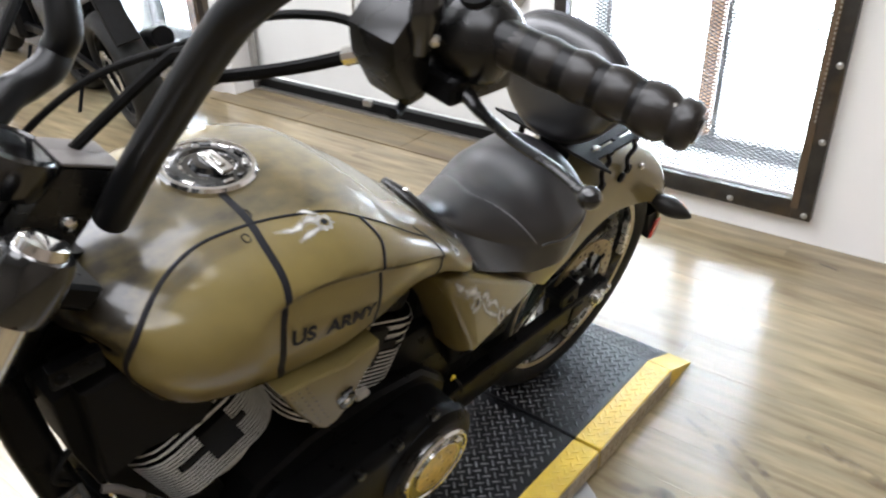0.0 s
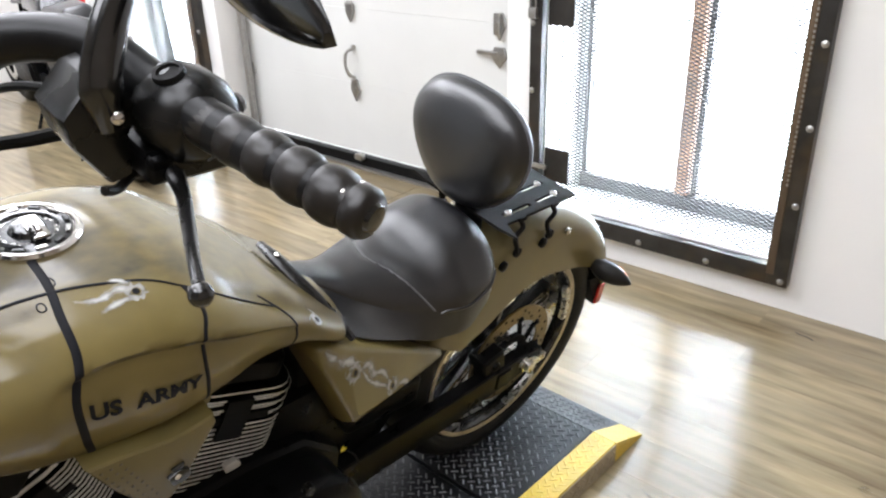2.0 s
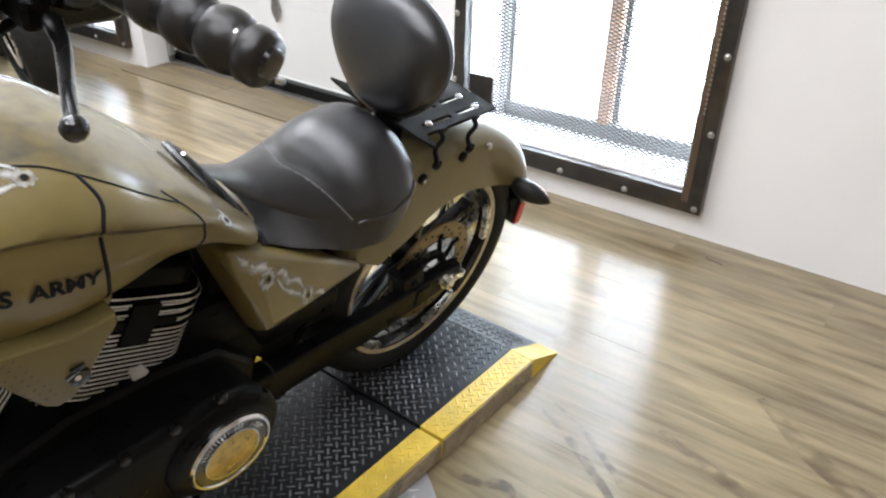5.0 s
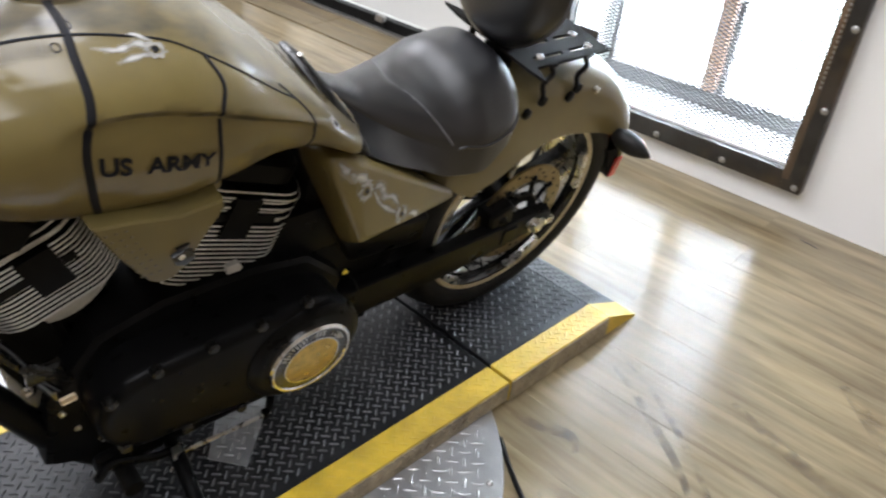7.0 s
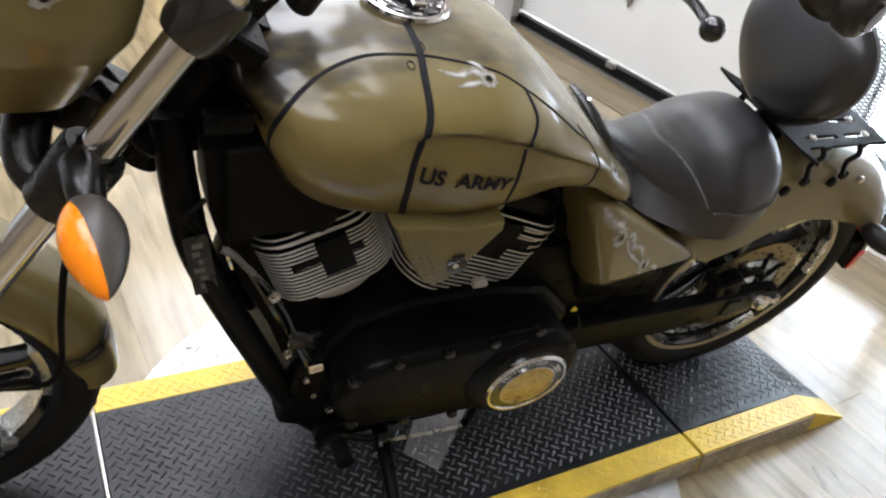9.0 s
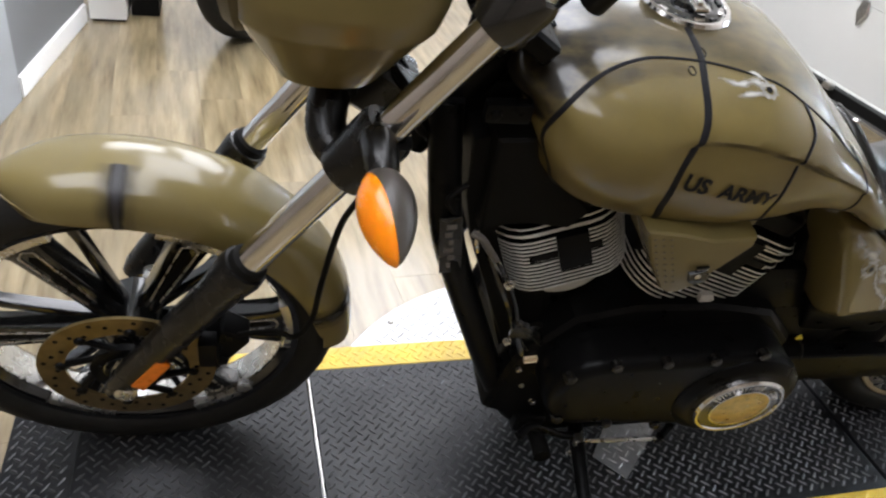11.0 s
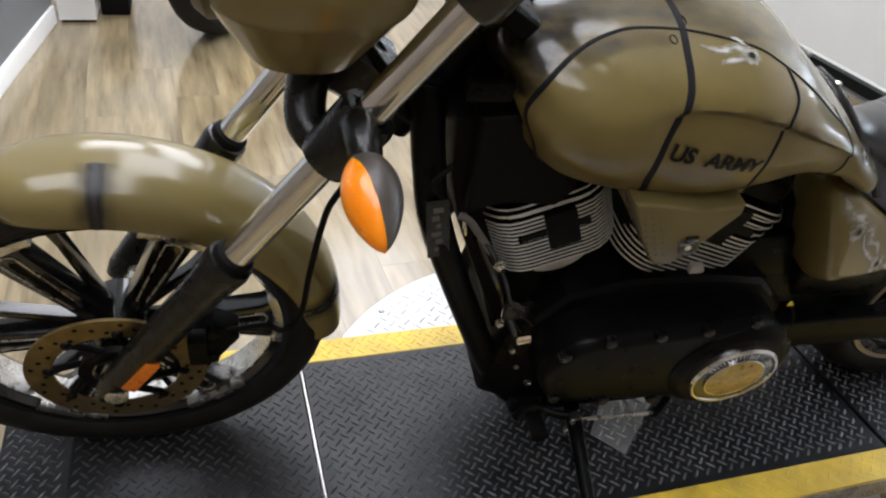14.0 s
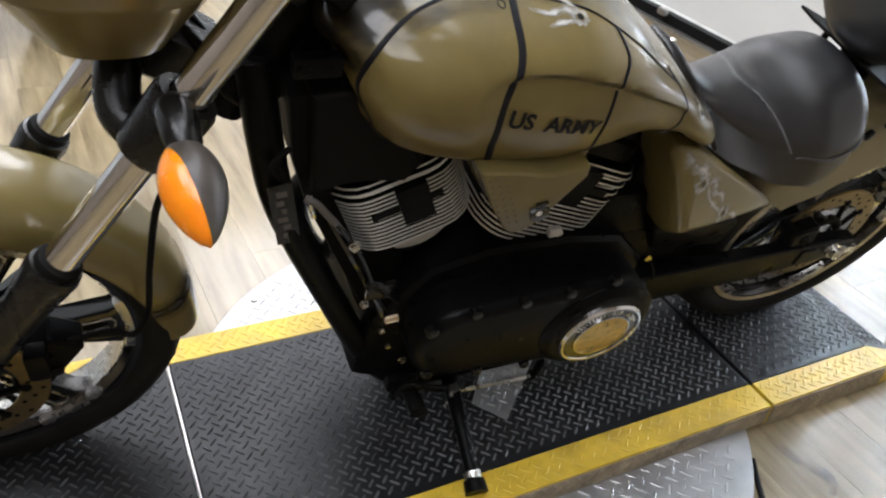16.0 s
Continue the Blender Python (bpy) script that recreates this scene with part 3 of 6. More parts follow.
part("padlock", join(box((0.035, 0.02, 0.04), (-0.60, gy - 0.03, 0.91), 0.006), tube([(-0.612, gy - 0.03, 0.92), (-0.612, gy - 0.03, 0.955), (-0.6, gy - 0.03, 0.968), (-0.588, gy - 0.03, 0.955), (-0.588, gy - 0.03, 0.92)], 0.004, 8)), ZINC, gate, "small zinc padlock")
part("latch_bar", box((0.10, 0.014, 0.018), (-0.575, gy - 0.03, 0.325), 0.004), ZINC, gate)


def window_behind(xl, xr, name):
    w = thing(name, "deep white window niche with a tall bright pane", "window", kind="structure", at=pose(0, WALL_Y, 0))
    zb, zt = CAGE_B + O, CAGE_T - O
    part("window_sill", box((xr - xl, 0.27, 0.02), ((xl + xr) / 2, 0.135, zb + 0.010), 0.002), WALL_PAINT, w)
    frame_y = 0.26
    part("window_frame", join(box((0.03, 0.04, zt - zb - 0.02), (xl + 0.015, frame_y, (zb + zt) / 2 + 0.01)), box((0.03, 0.04, zt - zb - 0.02), (xr - 0.015, frame_y, (zb + zt) / 2 + 0.01)),
                              box((xr - xl - 0.06, 0.04, 0.03), ((xl + xr) / 2, frame_y, zt - 0.015))), DOOR_PAINT, w)
    part("bottom_rail", box((xr - xl - 0.06, 0.05, 0.06), ((xl + xr) / 2, frame_y - 0.005, zb + 0.05), 0.004), GREY_PLASTIC, w, "grey bottom window rail")
    part("mullion", box((0.018, 0.04, zt - zb - 0.065), (xl + 0.045, frame_y, (zb + zt) / 2 + 0.01)), GREY_PLASTIC, w)
    part("mullion", box((0.02, 0.04, zt - zb - 0.065), ((xl + xr) / 2 + 0.058, frame_y, (zb + zt) / 2 + 0.01)), GREY_PLASTIC, w)
    part("post", box((0.05, 0.05, zt - zb - 0.065), ((xl + xr) / 2 + 0.010, frame_y - 0.004, (zb + zt) / 2 + 0.01), 0.003), BRICK_WOOD, w, "brown timber post")
    p = part("pane", box((xr - xl - 0.06, 0.006, zt - zb - 0.065), ((xl + xr) / 2, frame_y + 0.030, (zb + zt) / 2 + 0.01)), glass, w, "", 0)
    p.visible_shadow = False
    return w


window_behind(CAGE_L + O, CAGE_R - O, "window_1")
copy_thing(gate, pose(FAR_L - CAGE_L, WALL_Y, 0))
window_behind(FAR_L + O, FAR_R - O, "window_2")
tagged(link_mesh("backdrop", box((8.0, 0.02, 4.0), (-1.2, WALL_Y + 1.3, 1.8)), OUTSIDE, 0), "bright overexposed daylight outside the windows", "backdrop", kind="structure")
area_lamp("window_light", ((CAGE_L + CAGE_R) / 2, WALL_Y + 0.34, 0.88), ((CAGE_L + CAGE_R) / 2, 0, 0.7), 0.96, 1.56, WINDOW_WATTS, (0.74, 0.87, 1.0))
area_lamp("window_light", ((FAR_L + FAR_R) / 2, WALL_Y + 0.34, 0.88), ((FAR_L + FAR_R) / 2, 0, 0.7), 0.96, 1.56, WINDOW_WATTS, (0.74, 0.87, 1.0))

# ---- platform on the turntable ----
PX0, PX1, PZ = -0.205, 0.40, 0.05
SEAM_F, SEAM_R = 0.022, 1.20
STRIPE = 0.068


def tread(bounds, z, pitch=0.0270, length=0.0120, width=0.0029, high=0.0022, keep=None, slope=None):
    """Raised lozenges in two crossing directions, as on tread plate."""
    x0, x1, y0, y1 = bounds
    verts, faces = [], []
    nx, ny = int((x1 - x0) / (pitch / 2)), int((y1 - y0) / (pitch / 2))
    for i in range(nx + 1):
        for j in range(ny + 1):
            if (i + j) % 2:
                continue
            cx, cy = x0 + i * pitch / 2, y0 + j * pitch / 2
            ang = radians(45 if i % 2 == 0 else -45)
            c, s = math.cos(ang), math.sin(ang)
            if not (x0 + 0.01 < cx < x1 - 0.01 and y0 + 0.01 < cy < y1 - 0.01) or (keep and not keep(cx, cy)):
                continue
            base = z if slope is None else slope(cx, cy)
            n = len(verts)
            for a, b, h in ((-length, 0, 0), (-length * 0.5, -width, 0), (length * 0.5, -width, 0), (length, 0, 0), (length * 0.5, width, 0), (-length * 0.5, width, 0), (-length * 0.55, 0, high), (length * 0.55, 0, high)):
                x, y = cx + a * c - b * s, cy + a * s + b * c
                verts.append((x, y, (base if slope is None else slope(x, y)) + h - 0.0002 * (h == 0)))
            faces += [(n, n + 1, n + 6), (n + 1, n + 2, n + 7, n + 6), (n + 2, n + 3, n + 7), (n + 3, n + 4, n + 7), (n + 4, n + 5, n + 6, n + 7), (n + 5, n, n + 6)]
    me = bpy.data.meshes.new("tmp")
    me.from_pydata(verts, [], faces)
    bm = bmesh.new()
    bm.from_mesh(me)
    bpy.data.meshes.remove(me)
    return bm


turntable = thing("turntable", "round bright aluminium tread-plate turntable disc on the floor", "turntable", at=pose(0.1, 0.62, FZ))
part("disc", lathe([(0.0, 0.0), (0.0, 0.604), (0.009, 0.604), (0.0105, 0.6025), (0.0105, 0.0)], (0, 0, 0), (0, 0, 1), 96, False), DECK_ALU, turntable)
tagged(part("tread_pattern", tread((-0.6, 0.6, -0.6, 0.6), 0.0105, 0.038, 0.0155, 0.0036, 0.0016, lambda x, y: math.hypot(x, y) < 0.575 and not (PX0 - 0.1 - 0.005 < x < PX1 - 0.1 + 0.005)), DECK_ALU, turntable, "", 0), kind="stuff")
for ang in (140, 165, 195, 220, 40, 15, -15, -40):
    part("screw", dome((0.575 * math.cos(radians(ang)), 0.575 * math.sin(radians(ang)), 0.0105), 0.008, (0, 0, 1)), ZINC, turntable)


def deck(name, y0, y1, label, ramp=0):
    """One length of the platform: black middle, yellow edges; ramp: -1 or 1 for the end that slopes to the floor."""
    d = thing(name, label, "platform", "platform sections")
    base = FZ + 0.011 if not ramp else FZ
    g = 0.0042
    a, b = y0 + g, y1 - g
    fold = 0.14
    flat0, flat1 = (a + fold, b) if ramp < 0 else (a, b - fold) if ramp > 0 else (a, b)
    inset = 0.055

    def plate(xa, xb, mat, nm, lab):
        bm = box((xb - xa, flat1 - flat0, PZ - base), ((xa + xb) / 2, (flat0 + flat1) / 2, (PZ + base) / 2), 0.0015, 1)
        part(nm, bm, mat, d, lab)

    plate(PX0 + STRIPE, PX1 - STRIPE, DECK_BLACK, "plate", "black tread plate")
    plate(PX0, PX0 + STRIPE, DECK_YELLOW, "edge_strip", "yellow painted edge")
    plate(PX1 - STRIPE, PX1, DECK_YELLOW, "edge_strip", "yellow painted edge")
    for xs in (PX0, PX1):
        part("side_plate", box((0.004, flat1 - flat0 - 0.002, PZ - base - 0.006), (xs + (0.0005 if xs > 0 else -0.0005), (flat0 + flat1) / 2, (PZ + base) / 2 - 0.002)), DECK_SIDE, d, "worn bare metal side")
    if ramp:
        e0, e1 = (flat1, b) if ramp > 0 else (flat0, a)
        for xa, xb, mat, nm in ((PX0 + STRIPE, PX1 - STRIPE, DECK_BLACK, "ramp_plate"), (PX0, PX0 + STRIPE, DECK_YELLOW if ramp > 0 else DECK_BLACK, "ramp_edge"), (PX1 - STRIPE, PX1, DECK_YELLOW, "ramp_edge")):
            bm = bmesh.new()
            v = [bm.verts.new(p) for p in ((xa, e0, PZ), (xb, e0, PZ), (xb, e1, FZ + 0.004), (xa, e1, FZ + 0.004), (xa, e0, FZ), (xb, e0, FZ), (xb, e1, FZ), (xa, e1, FZ))]
            for f in ((0, 1, 2, 3), (4, 5, 6, 7), (0, 1, 5, 4), (1, 2, 6, 5), (2, 3, 7, 6), (3, 0, 4, 7)):
                bm.faces.new([v[k] for k in f])
            bmesh.ops.recalc_face_normals(bm, faces=bm.faces[:])
            part(nm, bm, mat, d, "", 0)
        lo, hi = min(e0, e1), max(e0, e1)
        tagged(part("ramp_tread", tread((PX0 + STRIPE, PX1 - STRIPE, lo, hi), PZ, slope=lambda x, y: PZ + (FZ + 0.004 - PZ) * (y - e0) / (e1 - e0)), DECK_TIP, d, "", 0), kind="stuff")
    tagged(part("tread_pattern", tread((PX0 + STRIPE, PX1 - STRIPE, flat0, flat1), PZ), DECK_TIP, d, "", 0), kind="stuff")
    side = tread((flat0, flat1, base, PZ), 0.0)
    for p in side.verts:
        p.co = Vector((PX1 + 0.0025 + p.co.z, p.co.x, p.co.y))
    tagged(part("side_tread", side, DECK_SIDE, d, "", 0), kind="stuff")
    for xa, xb in ((PX0, PX0 + STRIPE), (PX1 - STRIPE, PX1)):
        tagged(part("edge_tread", tread((xa, xb, flat0, flat1), PZ, high=0.0012), DECK_YELLOW, d, "", 0), kind="stuff")
    return d


deck("platform_middle", SEAM_F, SEAM_R, "black tread-plate platform with yellow edges on the turntable")
deck("platform_ramp", SEAM_R, 1.725, "black tread-plate exit ramp with yellow edges", 1)
deck("platform_ramp", -0.56, SEAM_F, "black tread-plate entry ramp with yellow edges", -1)
part("seam_bar", box((PX1 - PX0 - 2 * STRIPE, 0.004, 0.004), ((PX0 + PX1) / 2, SEAM_F, PZ + 0.0015), 0.001), ZINC, bpy.data.objects["platform_middle"], "bright worn seam edge")

# A pale tread-plate polygon laid on the black plate beneath the engine.
patch = [(.058, .662), (.105, .757), (.236, .620), (.172, .572)]
middle = bpy.data.objects["platform_middle"]
part("pale_patch", prism(patch, lambda a, b, h: Vector((a, b, h)), PZ + 0.001, PZ + 0.0022), DECK_ALU, middle, "pale tread-plate patch", 0)


def in_patch(x, y):
    return all((b[0] - a[0]) * (y - a[1]) - (b[1] - a[1]) * (x - a[0]) < -0.001 for a, b in zip(patch, patch[1:] + patch[:1]))


tagged(part("patch_tread", tread((0.0, 0.3, 0.5, 0.8), PZ + 0.0022, keep=in_patch), DECK_ALU, middle, "", 0), kind="stuff")

cable = tagged(link_mesh("power_cable", tube([(0.47, 1.10, FZ + 0.006), (0.53, 1.06, FZ + 0.006), (0.60, 1.02, FZ + 0.006), (0.70, 0.97, FZ + 0.006), (0.95, 0.90, FZ + 0.006), (1.3, 0.9, FZ + 0.006)], 0.006, 8), BLACK_MATT), "thin black power cable lying on planks", "cable")
for pts, nm in (([(0.515, 2.507, FZ + 0.002), (0.528, 2.498, FZ + 0.003), (0.55, 2.500, FZ + 0.002), (0.575, 2.492, FZ + 0.002)], "wood_splinter"),):
    tagged(link_mesh(nm, tube(pts, 0.0022, 6, flat=0.5), BROWN_RUBBER), "small dark splinter on the plank floor", "debris")

# ---- the motorcycle: u to its left, v to its rear, w up, leaning on its side stand ----
LEAN, YAW = radians(13.3), radians(3.0)
fwd = Vector((math.sin(YAW), math.cos(YAW), 0))
lat = Vector((math.cos(YAW), -math.sin(YAW), 0))
up = Vector((0, 0, 1))
cu, cw = math.cos(LEAN) * lat - math.sin(LEAN) * up, math.cos(LEAN) * up + math.sin(LEAN) * lat
BIKE = Matrix(((cu.x, fwd.x, cw.x, -0.035), (cu.y, fwd.y, cw.y, -0.284), (cu.z, fwd.z, cw.z, 0.053), (0, 0, 0, 1)))
bike = thing("motorcycle", "olive army-style cruiser motorcycle with black engine leaning on its side stand", "motorcycle", at=BIKE)

# -- fuel tank --
TV = [.526, .530, .540, .563, .60, .66, .72, .80, .88, .96, 1.02, 1.07, 1.105, 1.125]
t_h = smooth_line(TV, [.085, .12, .150, .174, .188, .197, .202, .205, .198, .181, .168, .160, .152, .125])
t_top = smooth_line(TV, [.885, .910, .925, .936, .944, .951, .953, .950, .931, .876, .830, .784, .758, .745])
t_mid = smooth_line(TV, [.855, .855, .857, .858, .857, .853, .848, .842, .832, .808, .780, .745, .718, .712])
t_bot = smooth_line(TV, [.825, .802, .782, .759, .738, .720, .711, .708, .719, .735, .728, .703, .688, .695])
crease = smooth_line([.65, .69, .74, .81, .915, 1.02], [.875, .893, .897, .887, .848, .795])


def sm(a, b, x):
    t = min(max((x - a) / (b - a), 0), 1)
    return t * t * (3 - 2 * t)


def tank_at(v, phi, out=0.0):
    """A place on the tank's left side; phi: -90 under it to 90 on its crest."""
    h, top, mid, bot = t_h(v), t_top(v), t_mid(v), t_bot(v)
    c, s = math.cos(radians(phi)), math.sin(radians(phi))
    if phi >= 0:
        u, w = (h + out) * c ** 0.80, mid + (top + out - mid) * s ** 0.85
    else:
        u, w = (h + out) * c ** 0.50, mid - (mid - bot + out) * (-s) ** 0.95
    edge = crease(v)
    dent = sm(edge + 0.002, edge - 0.010, w) * sm(0.745, 0.79, w) * sm(.655, .70, v) * sm(1.06, .98, v)
    lean = (0.024 * sm(8, 60, phi) - 0.012 * sm(0, -45, phi)) * sm(.64, .53, v)
    return Vector((u - 0.010 * dent * (1 if u > 0.02 else 0), v - lean, w))


def tank_phi(v, w):
    """The angle at which the tank's left side has the height w."""
    lo, hi = -89.0, 89.0
    for _ in range(40):
        m = (lo + hi) / 2
        lo, hi = (m, hi) if tank_at(v, m).z < w else (lo, m)
    return lo


NV, NP = 90, 44
vs = [TV[0] + (TV[-1] - TV[0]) * (0.5 - 0.5 * math.cos(math.pi * i / NV)) for i in range(NV + 1)]
rows = []
for v in vs:
    left = [tank_at(v, -90 + 180 * k / NP) for k in range(NP + 1)]
    rows.append(left + [Vector((-p.x, p.y, p.z)) for p in left[-2:0:-1]])
bm, tv = grid(rows, close_columns=True)
bm.faces.new(tv[0][::-1])
bm.faces.new(tv[-1])
bmesh.ops.recalc_face_normals(bm, faces=bm.faces[:])
# The panels inside the lines are olive; above them the paint is sprayed darker. The nose is darkest.
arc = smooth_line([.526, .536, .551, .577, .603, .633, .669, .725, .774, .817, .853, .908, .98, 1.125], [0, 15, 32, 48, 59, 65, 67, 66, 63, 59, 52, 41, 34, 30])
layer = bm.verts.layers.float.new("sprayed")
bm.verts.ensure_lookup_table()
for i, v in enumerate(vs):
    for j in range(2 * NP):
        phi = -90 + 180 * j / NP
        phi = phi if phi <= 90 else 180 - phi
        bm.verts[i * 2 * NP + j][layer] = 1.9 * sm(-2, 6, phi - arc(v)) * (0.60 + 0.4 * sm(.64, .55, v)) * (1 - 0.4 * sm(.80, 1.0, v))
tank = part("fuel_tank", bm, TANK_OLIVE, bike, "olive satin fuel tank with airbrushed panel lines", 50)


def feather_rows(bm, marks):
    """How thick the sprayed paint lies: full along the middle, none at the rim."""
    layer = bm.verts.layers.float.new("feather")
    n, m = len(marks), len(marks[0])
    bm.verts.ensure_lookup_table()
    for i in range(n):
        for j in range(m):
            bm.verts[i * m + j][layer] = math.sin(math.pi * j / (m - 1)) * math.sin(math.pi * min(max(i / (n - 1), 0.0), 1.0)) ** 0.6


def tank_line(name, pts, width, mat=LINE, lift=0.0012, steps=10):
    """A painted line on the tank's left side through points of (v, phi)."""
    line = curve_points([(a, b, 0) for a, b in pts], steps)
    rows = []
    for i, q in enumerate(line):
        a, b = line[max(i - 1, 0)], line[min(i + 1, len(line) - 1)]
        p0, p1 = tank_at(a.x, a.y), tank_at(b.x, b.y)
        d = (p1 - p0).normalized()
        e1 = tank_at(q.x, q.y + 1.0) - tank_at(q.x, q.y - 1.0)
        e2 = tank_at(q.x + 0.002, q.y) - tank_at(q.x - 0.002, q.y)
        n = e2.cross(e1).normalized()
        if n.x < 0:
            n = -n
        side = n.cross(d).normalized()
        wd = width(i / (len(line) - 1)) if callable(width) else width
        c = tank_at(q.x, q.y)
        rows.append([c + side * wd * k + n * (lift if abs(k) < 0.9 else lift * 0.3) for k in ((-1, -0.75, -0.5, -0.25, 0, 0.25, 0.5, 0.75, 1) if mat in (AIRBRUSH, SOFT_OLIVE) else (-1, -0.6, 0, 0.6, 1))])
    bm, marks = grid(rows)
    if mat in (AIRBRUSH, SOFT_OLIVE):
        feather_rows(bm, marks)
    for f in bm.faces:
        f.normal_update()
        if f.normal.x < 0:
            f.normal_flip()
    return part(name, bm, mat, tank, "black airbrushed panel line, or darker band", 60)


tank_line("panel_line", [(.718, 84), (.718, 70), (.712, 54), (.709, 35), (.701, 18), (.694, 1), (.70, -26), (.706, -45), (.706, -70)], 0.0050)
tank_line("panel_line", [(.853, 52), (.862, 36), (.851, 20), (.848, 4), (.857, -32), (.855, -60)], 0.0030)
tank_line("panel_line", [(.955, 44), (.985, 30), (1.0, 16), (1.005, -9), (.99, -50)], 0.0020)
tank_line("panel_line", [(.570, -62), (.546, -45), (.534, -9), (.536, 15), (.551, 32), (.577, 48), (.603, 59), (.633, 65), (.669, 67), (.725, 66), (.774, 63), (.817, 59), (.853, 52), (.908, 41), (.98, 34)], lambda t: 0.0046 - 0.0030 * min(t * 1.2, 1))


# Darker olive bands: one inside the arc, one along the tank's crease.
for pts, wd, mat in (([(.57, 40), (.60, 53), (.65, 61), (.70, 61)], 0.016, SOFT_OLIVE),
                     ([(v, tank_phi(v, crease(v) - 0.003)) for v in (.70, .74, .79, .85, .91, .97)], 0.010, SOFT_OLIVE)):
    tank_line("soft_dark_band", pts, wd, mat, 0.0009)
# Two small painted rivets where the lines cross.
for v, phi in ((.700, 61), (.722, 71)):
    tank_line("painted_rivet", [(v + 0.0045 * math.cos(k), phi + 2.2 * math.sin(k)) for k in np.linspace(0, 6.2, 9)], 0.0009, LINE, 0.0010, 4)


def on_tank(bm, v0, w0, slant=0.0, lift=0.0022):
    """Lays a flat mesh (x to the rear, y up the surface) on the tank's left side about (v0, w0)."""
    phi0 = tank_phi(v0, w0)
    step = (tank_at(v0, phi0 + 2) - tank_at(v0, phi0 - 2)).length / 4
    for p in bm.verts:
        v, phi = v0 + p.co.x, phi0 + (p.co.y + p.co.x * slant) / step
        q = tank_at(v, phi)
        out = (tank_at(v + 0.003, phi) - tank_at(v - 0.003, phi)).cross(tank_at(v, phi + 1) - tank_at(v, phi - 1)).normalized()
        p.co = q + (out if out.x > 0 else -out) * (lift + p.co.z)
    for f in bm.faces:
        f.normal_update()
        if f.normal.x < 0:
            f.normal_flip()
    return bm


def stencil(text, size, v0, w0, slant):
    bm = writing(text, size, 0.0013)
    bmesh.ops.scale(bm, vec=(0.93, 1, 1), verts=bm.verts)
    bmesh.ops.subdivide_edges(bm, edges=[e for e in bm.edges if e.calc_length() > 0.008], cuts=2)
    return on_tank(bm, v0, w0, slant)


part("lettering", stencil("US  ARMY", 0.0335, .773, .8230, -0.13), LINE, tank, "black stencilled US ARMY lettering", 0)


def splash(seed, r, tails):
    """An airbrushed bullet hole: a ragged pale ring with smoke tails; flat, x to the rear, y up."""
    rnd = random.Random(seed)
    bm = bmesh.new()
    n = 28
    outer = [bm.verts.new((math.cos(2 * math.pi * k / n) * (q := r * rnd.uniform(0.75, 1.15)), math.sin(2 * math.pi * k / n) * q, 0)) for k in range(n)]
    inner = [bm.verts.new((math.cos(2 * math.pi * k / n) * r * 0.45, math.sin(2 * math.pi * k / n) * r * 0.45, 0.0003)) for k in range(n)]
    for k in range(n):
        bm.faces.new((outer[k], outer[(k + 1) % n], inner[(k + 1) % n], inner[k]))
    for ang, length, wid in tails:
        prev = None
        for i in range(9):
            t = i / 8
            a = radians(ang + 25 * math.sin(t * 4 + seed))
            c = Vector((math.cos(a), math.sin(a), 0)) * (r * 0.8 + length * t)
            s = Vector((-math.sin(a), math.cos(a), 0)) * wid * (1 - t) * rnd.uniform(0.7, 1.25)
            row = (bm.verts.new(c + s), bm.verts.new(c - s))
            if prev:
                bm.faces.new((prev[0], prev[1], row[1], row[0]))
            prev = row
    return bm


def hole(r, n=16):
    bm = bmesh.new()
    bmesh.ops.create_circle(bm, cap_ends=True, radius=r, segments=n)
    return bm


part("bullet_mark", on_tank(splash(3, 0.0130, []), .797, .933), SMOKE, tank, "pale airbrushed bullet-hole mark", 0)
part("bullet_hole", on_tank(hole(0.0042), .797, .933, lift=0.0030), LINE, tank, "", 0)
part("bullet_mark", on_tank(splash(5, 0.0095, [(100, .015, .003), (160, .012, .003)]), 1.045, .782), SMOKE, tank, "pale airbrushed bullet-hole mark", 0)
part("bullet_hole", on_tank(hole(0.0038), 1.045, .782, lift=0.0030), LINE, tank, "", 0)

# Filler cap: a chrome ring with a black segmented centre.
cap_at, cap_axis = Vector((-0.019, .736, .9535)), Vector((0, 0.03, 1)).normalized()
cap = part("fuel_cap", lathe([(-0.01, 0.030), (-0.01, 0.062), (0.002, 0.062), (0.006, 0.059), (0.006, 0.054), (0.003, 0.052), (0.003, 0.030)], cap_at, cap_axis, 56), CHROME, tank, "chrome and black round filler cap")
part("cap_centre", lathe([(0.0, 0.0), (0.0, 0.051), (0.004, 0.051), (0.006, 0.040), (0.006, 0.036), (0.003, 0.034), (0.003, 0.022), (0.009, 0.018), (0.010, 0.0)], cap_at, cap_axis, 48, False), BLACK_GLOSS, cap)
for k in range(12):
    a = 2 * math.pi * k / 12
    part("cap_bolt", box((0.014, 0.006, 0.004), (cap_at.x + 0.046 * math.sin(a), cap_at.y + 0.046 * math.cos(a), .9585), 0.001, 1, Matrix.Rotation(-a, 4, "Z")), CHROME if k % 2 else BLACK_GLOSS, cap)
part("key_flap", join(box((0.05, 0.02, 0.006), (-0.008, .742, .9645), 0.003), box((0.03, 0.008, 0.004), (-0.008, .742, .969), 0.0015)), CHROME, cap)

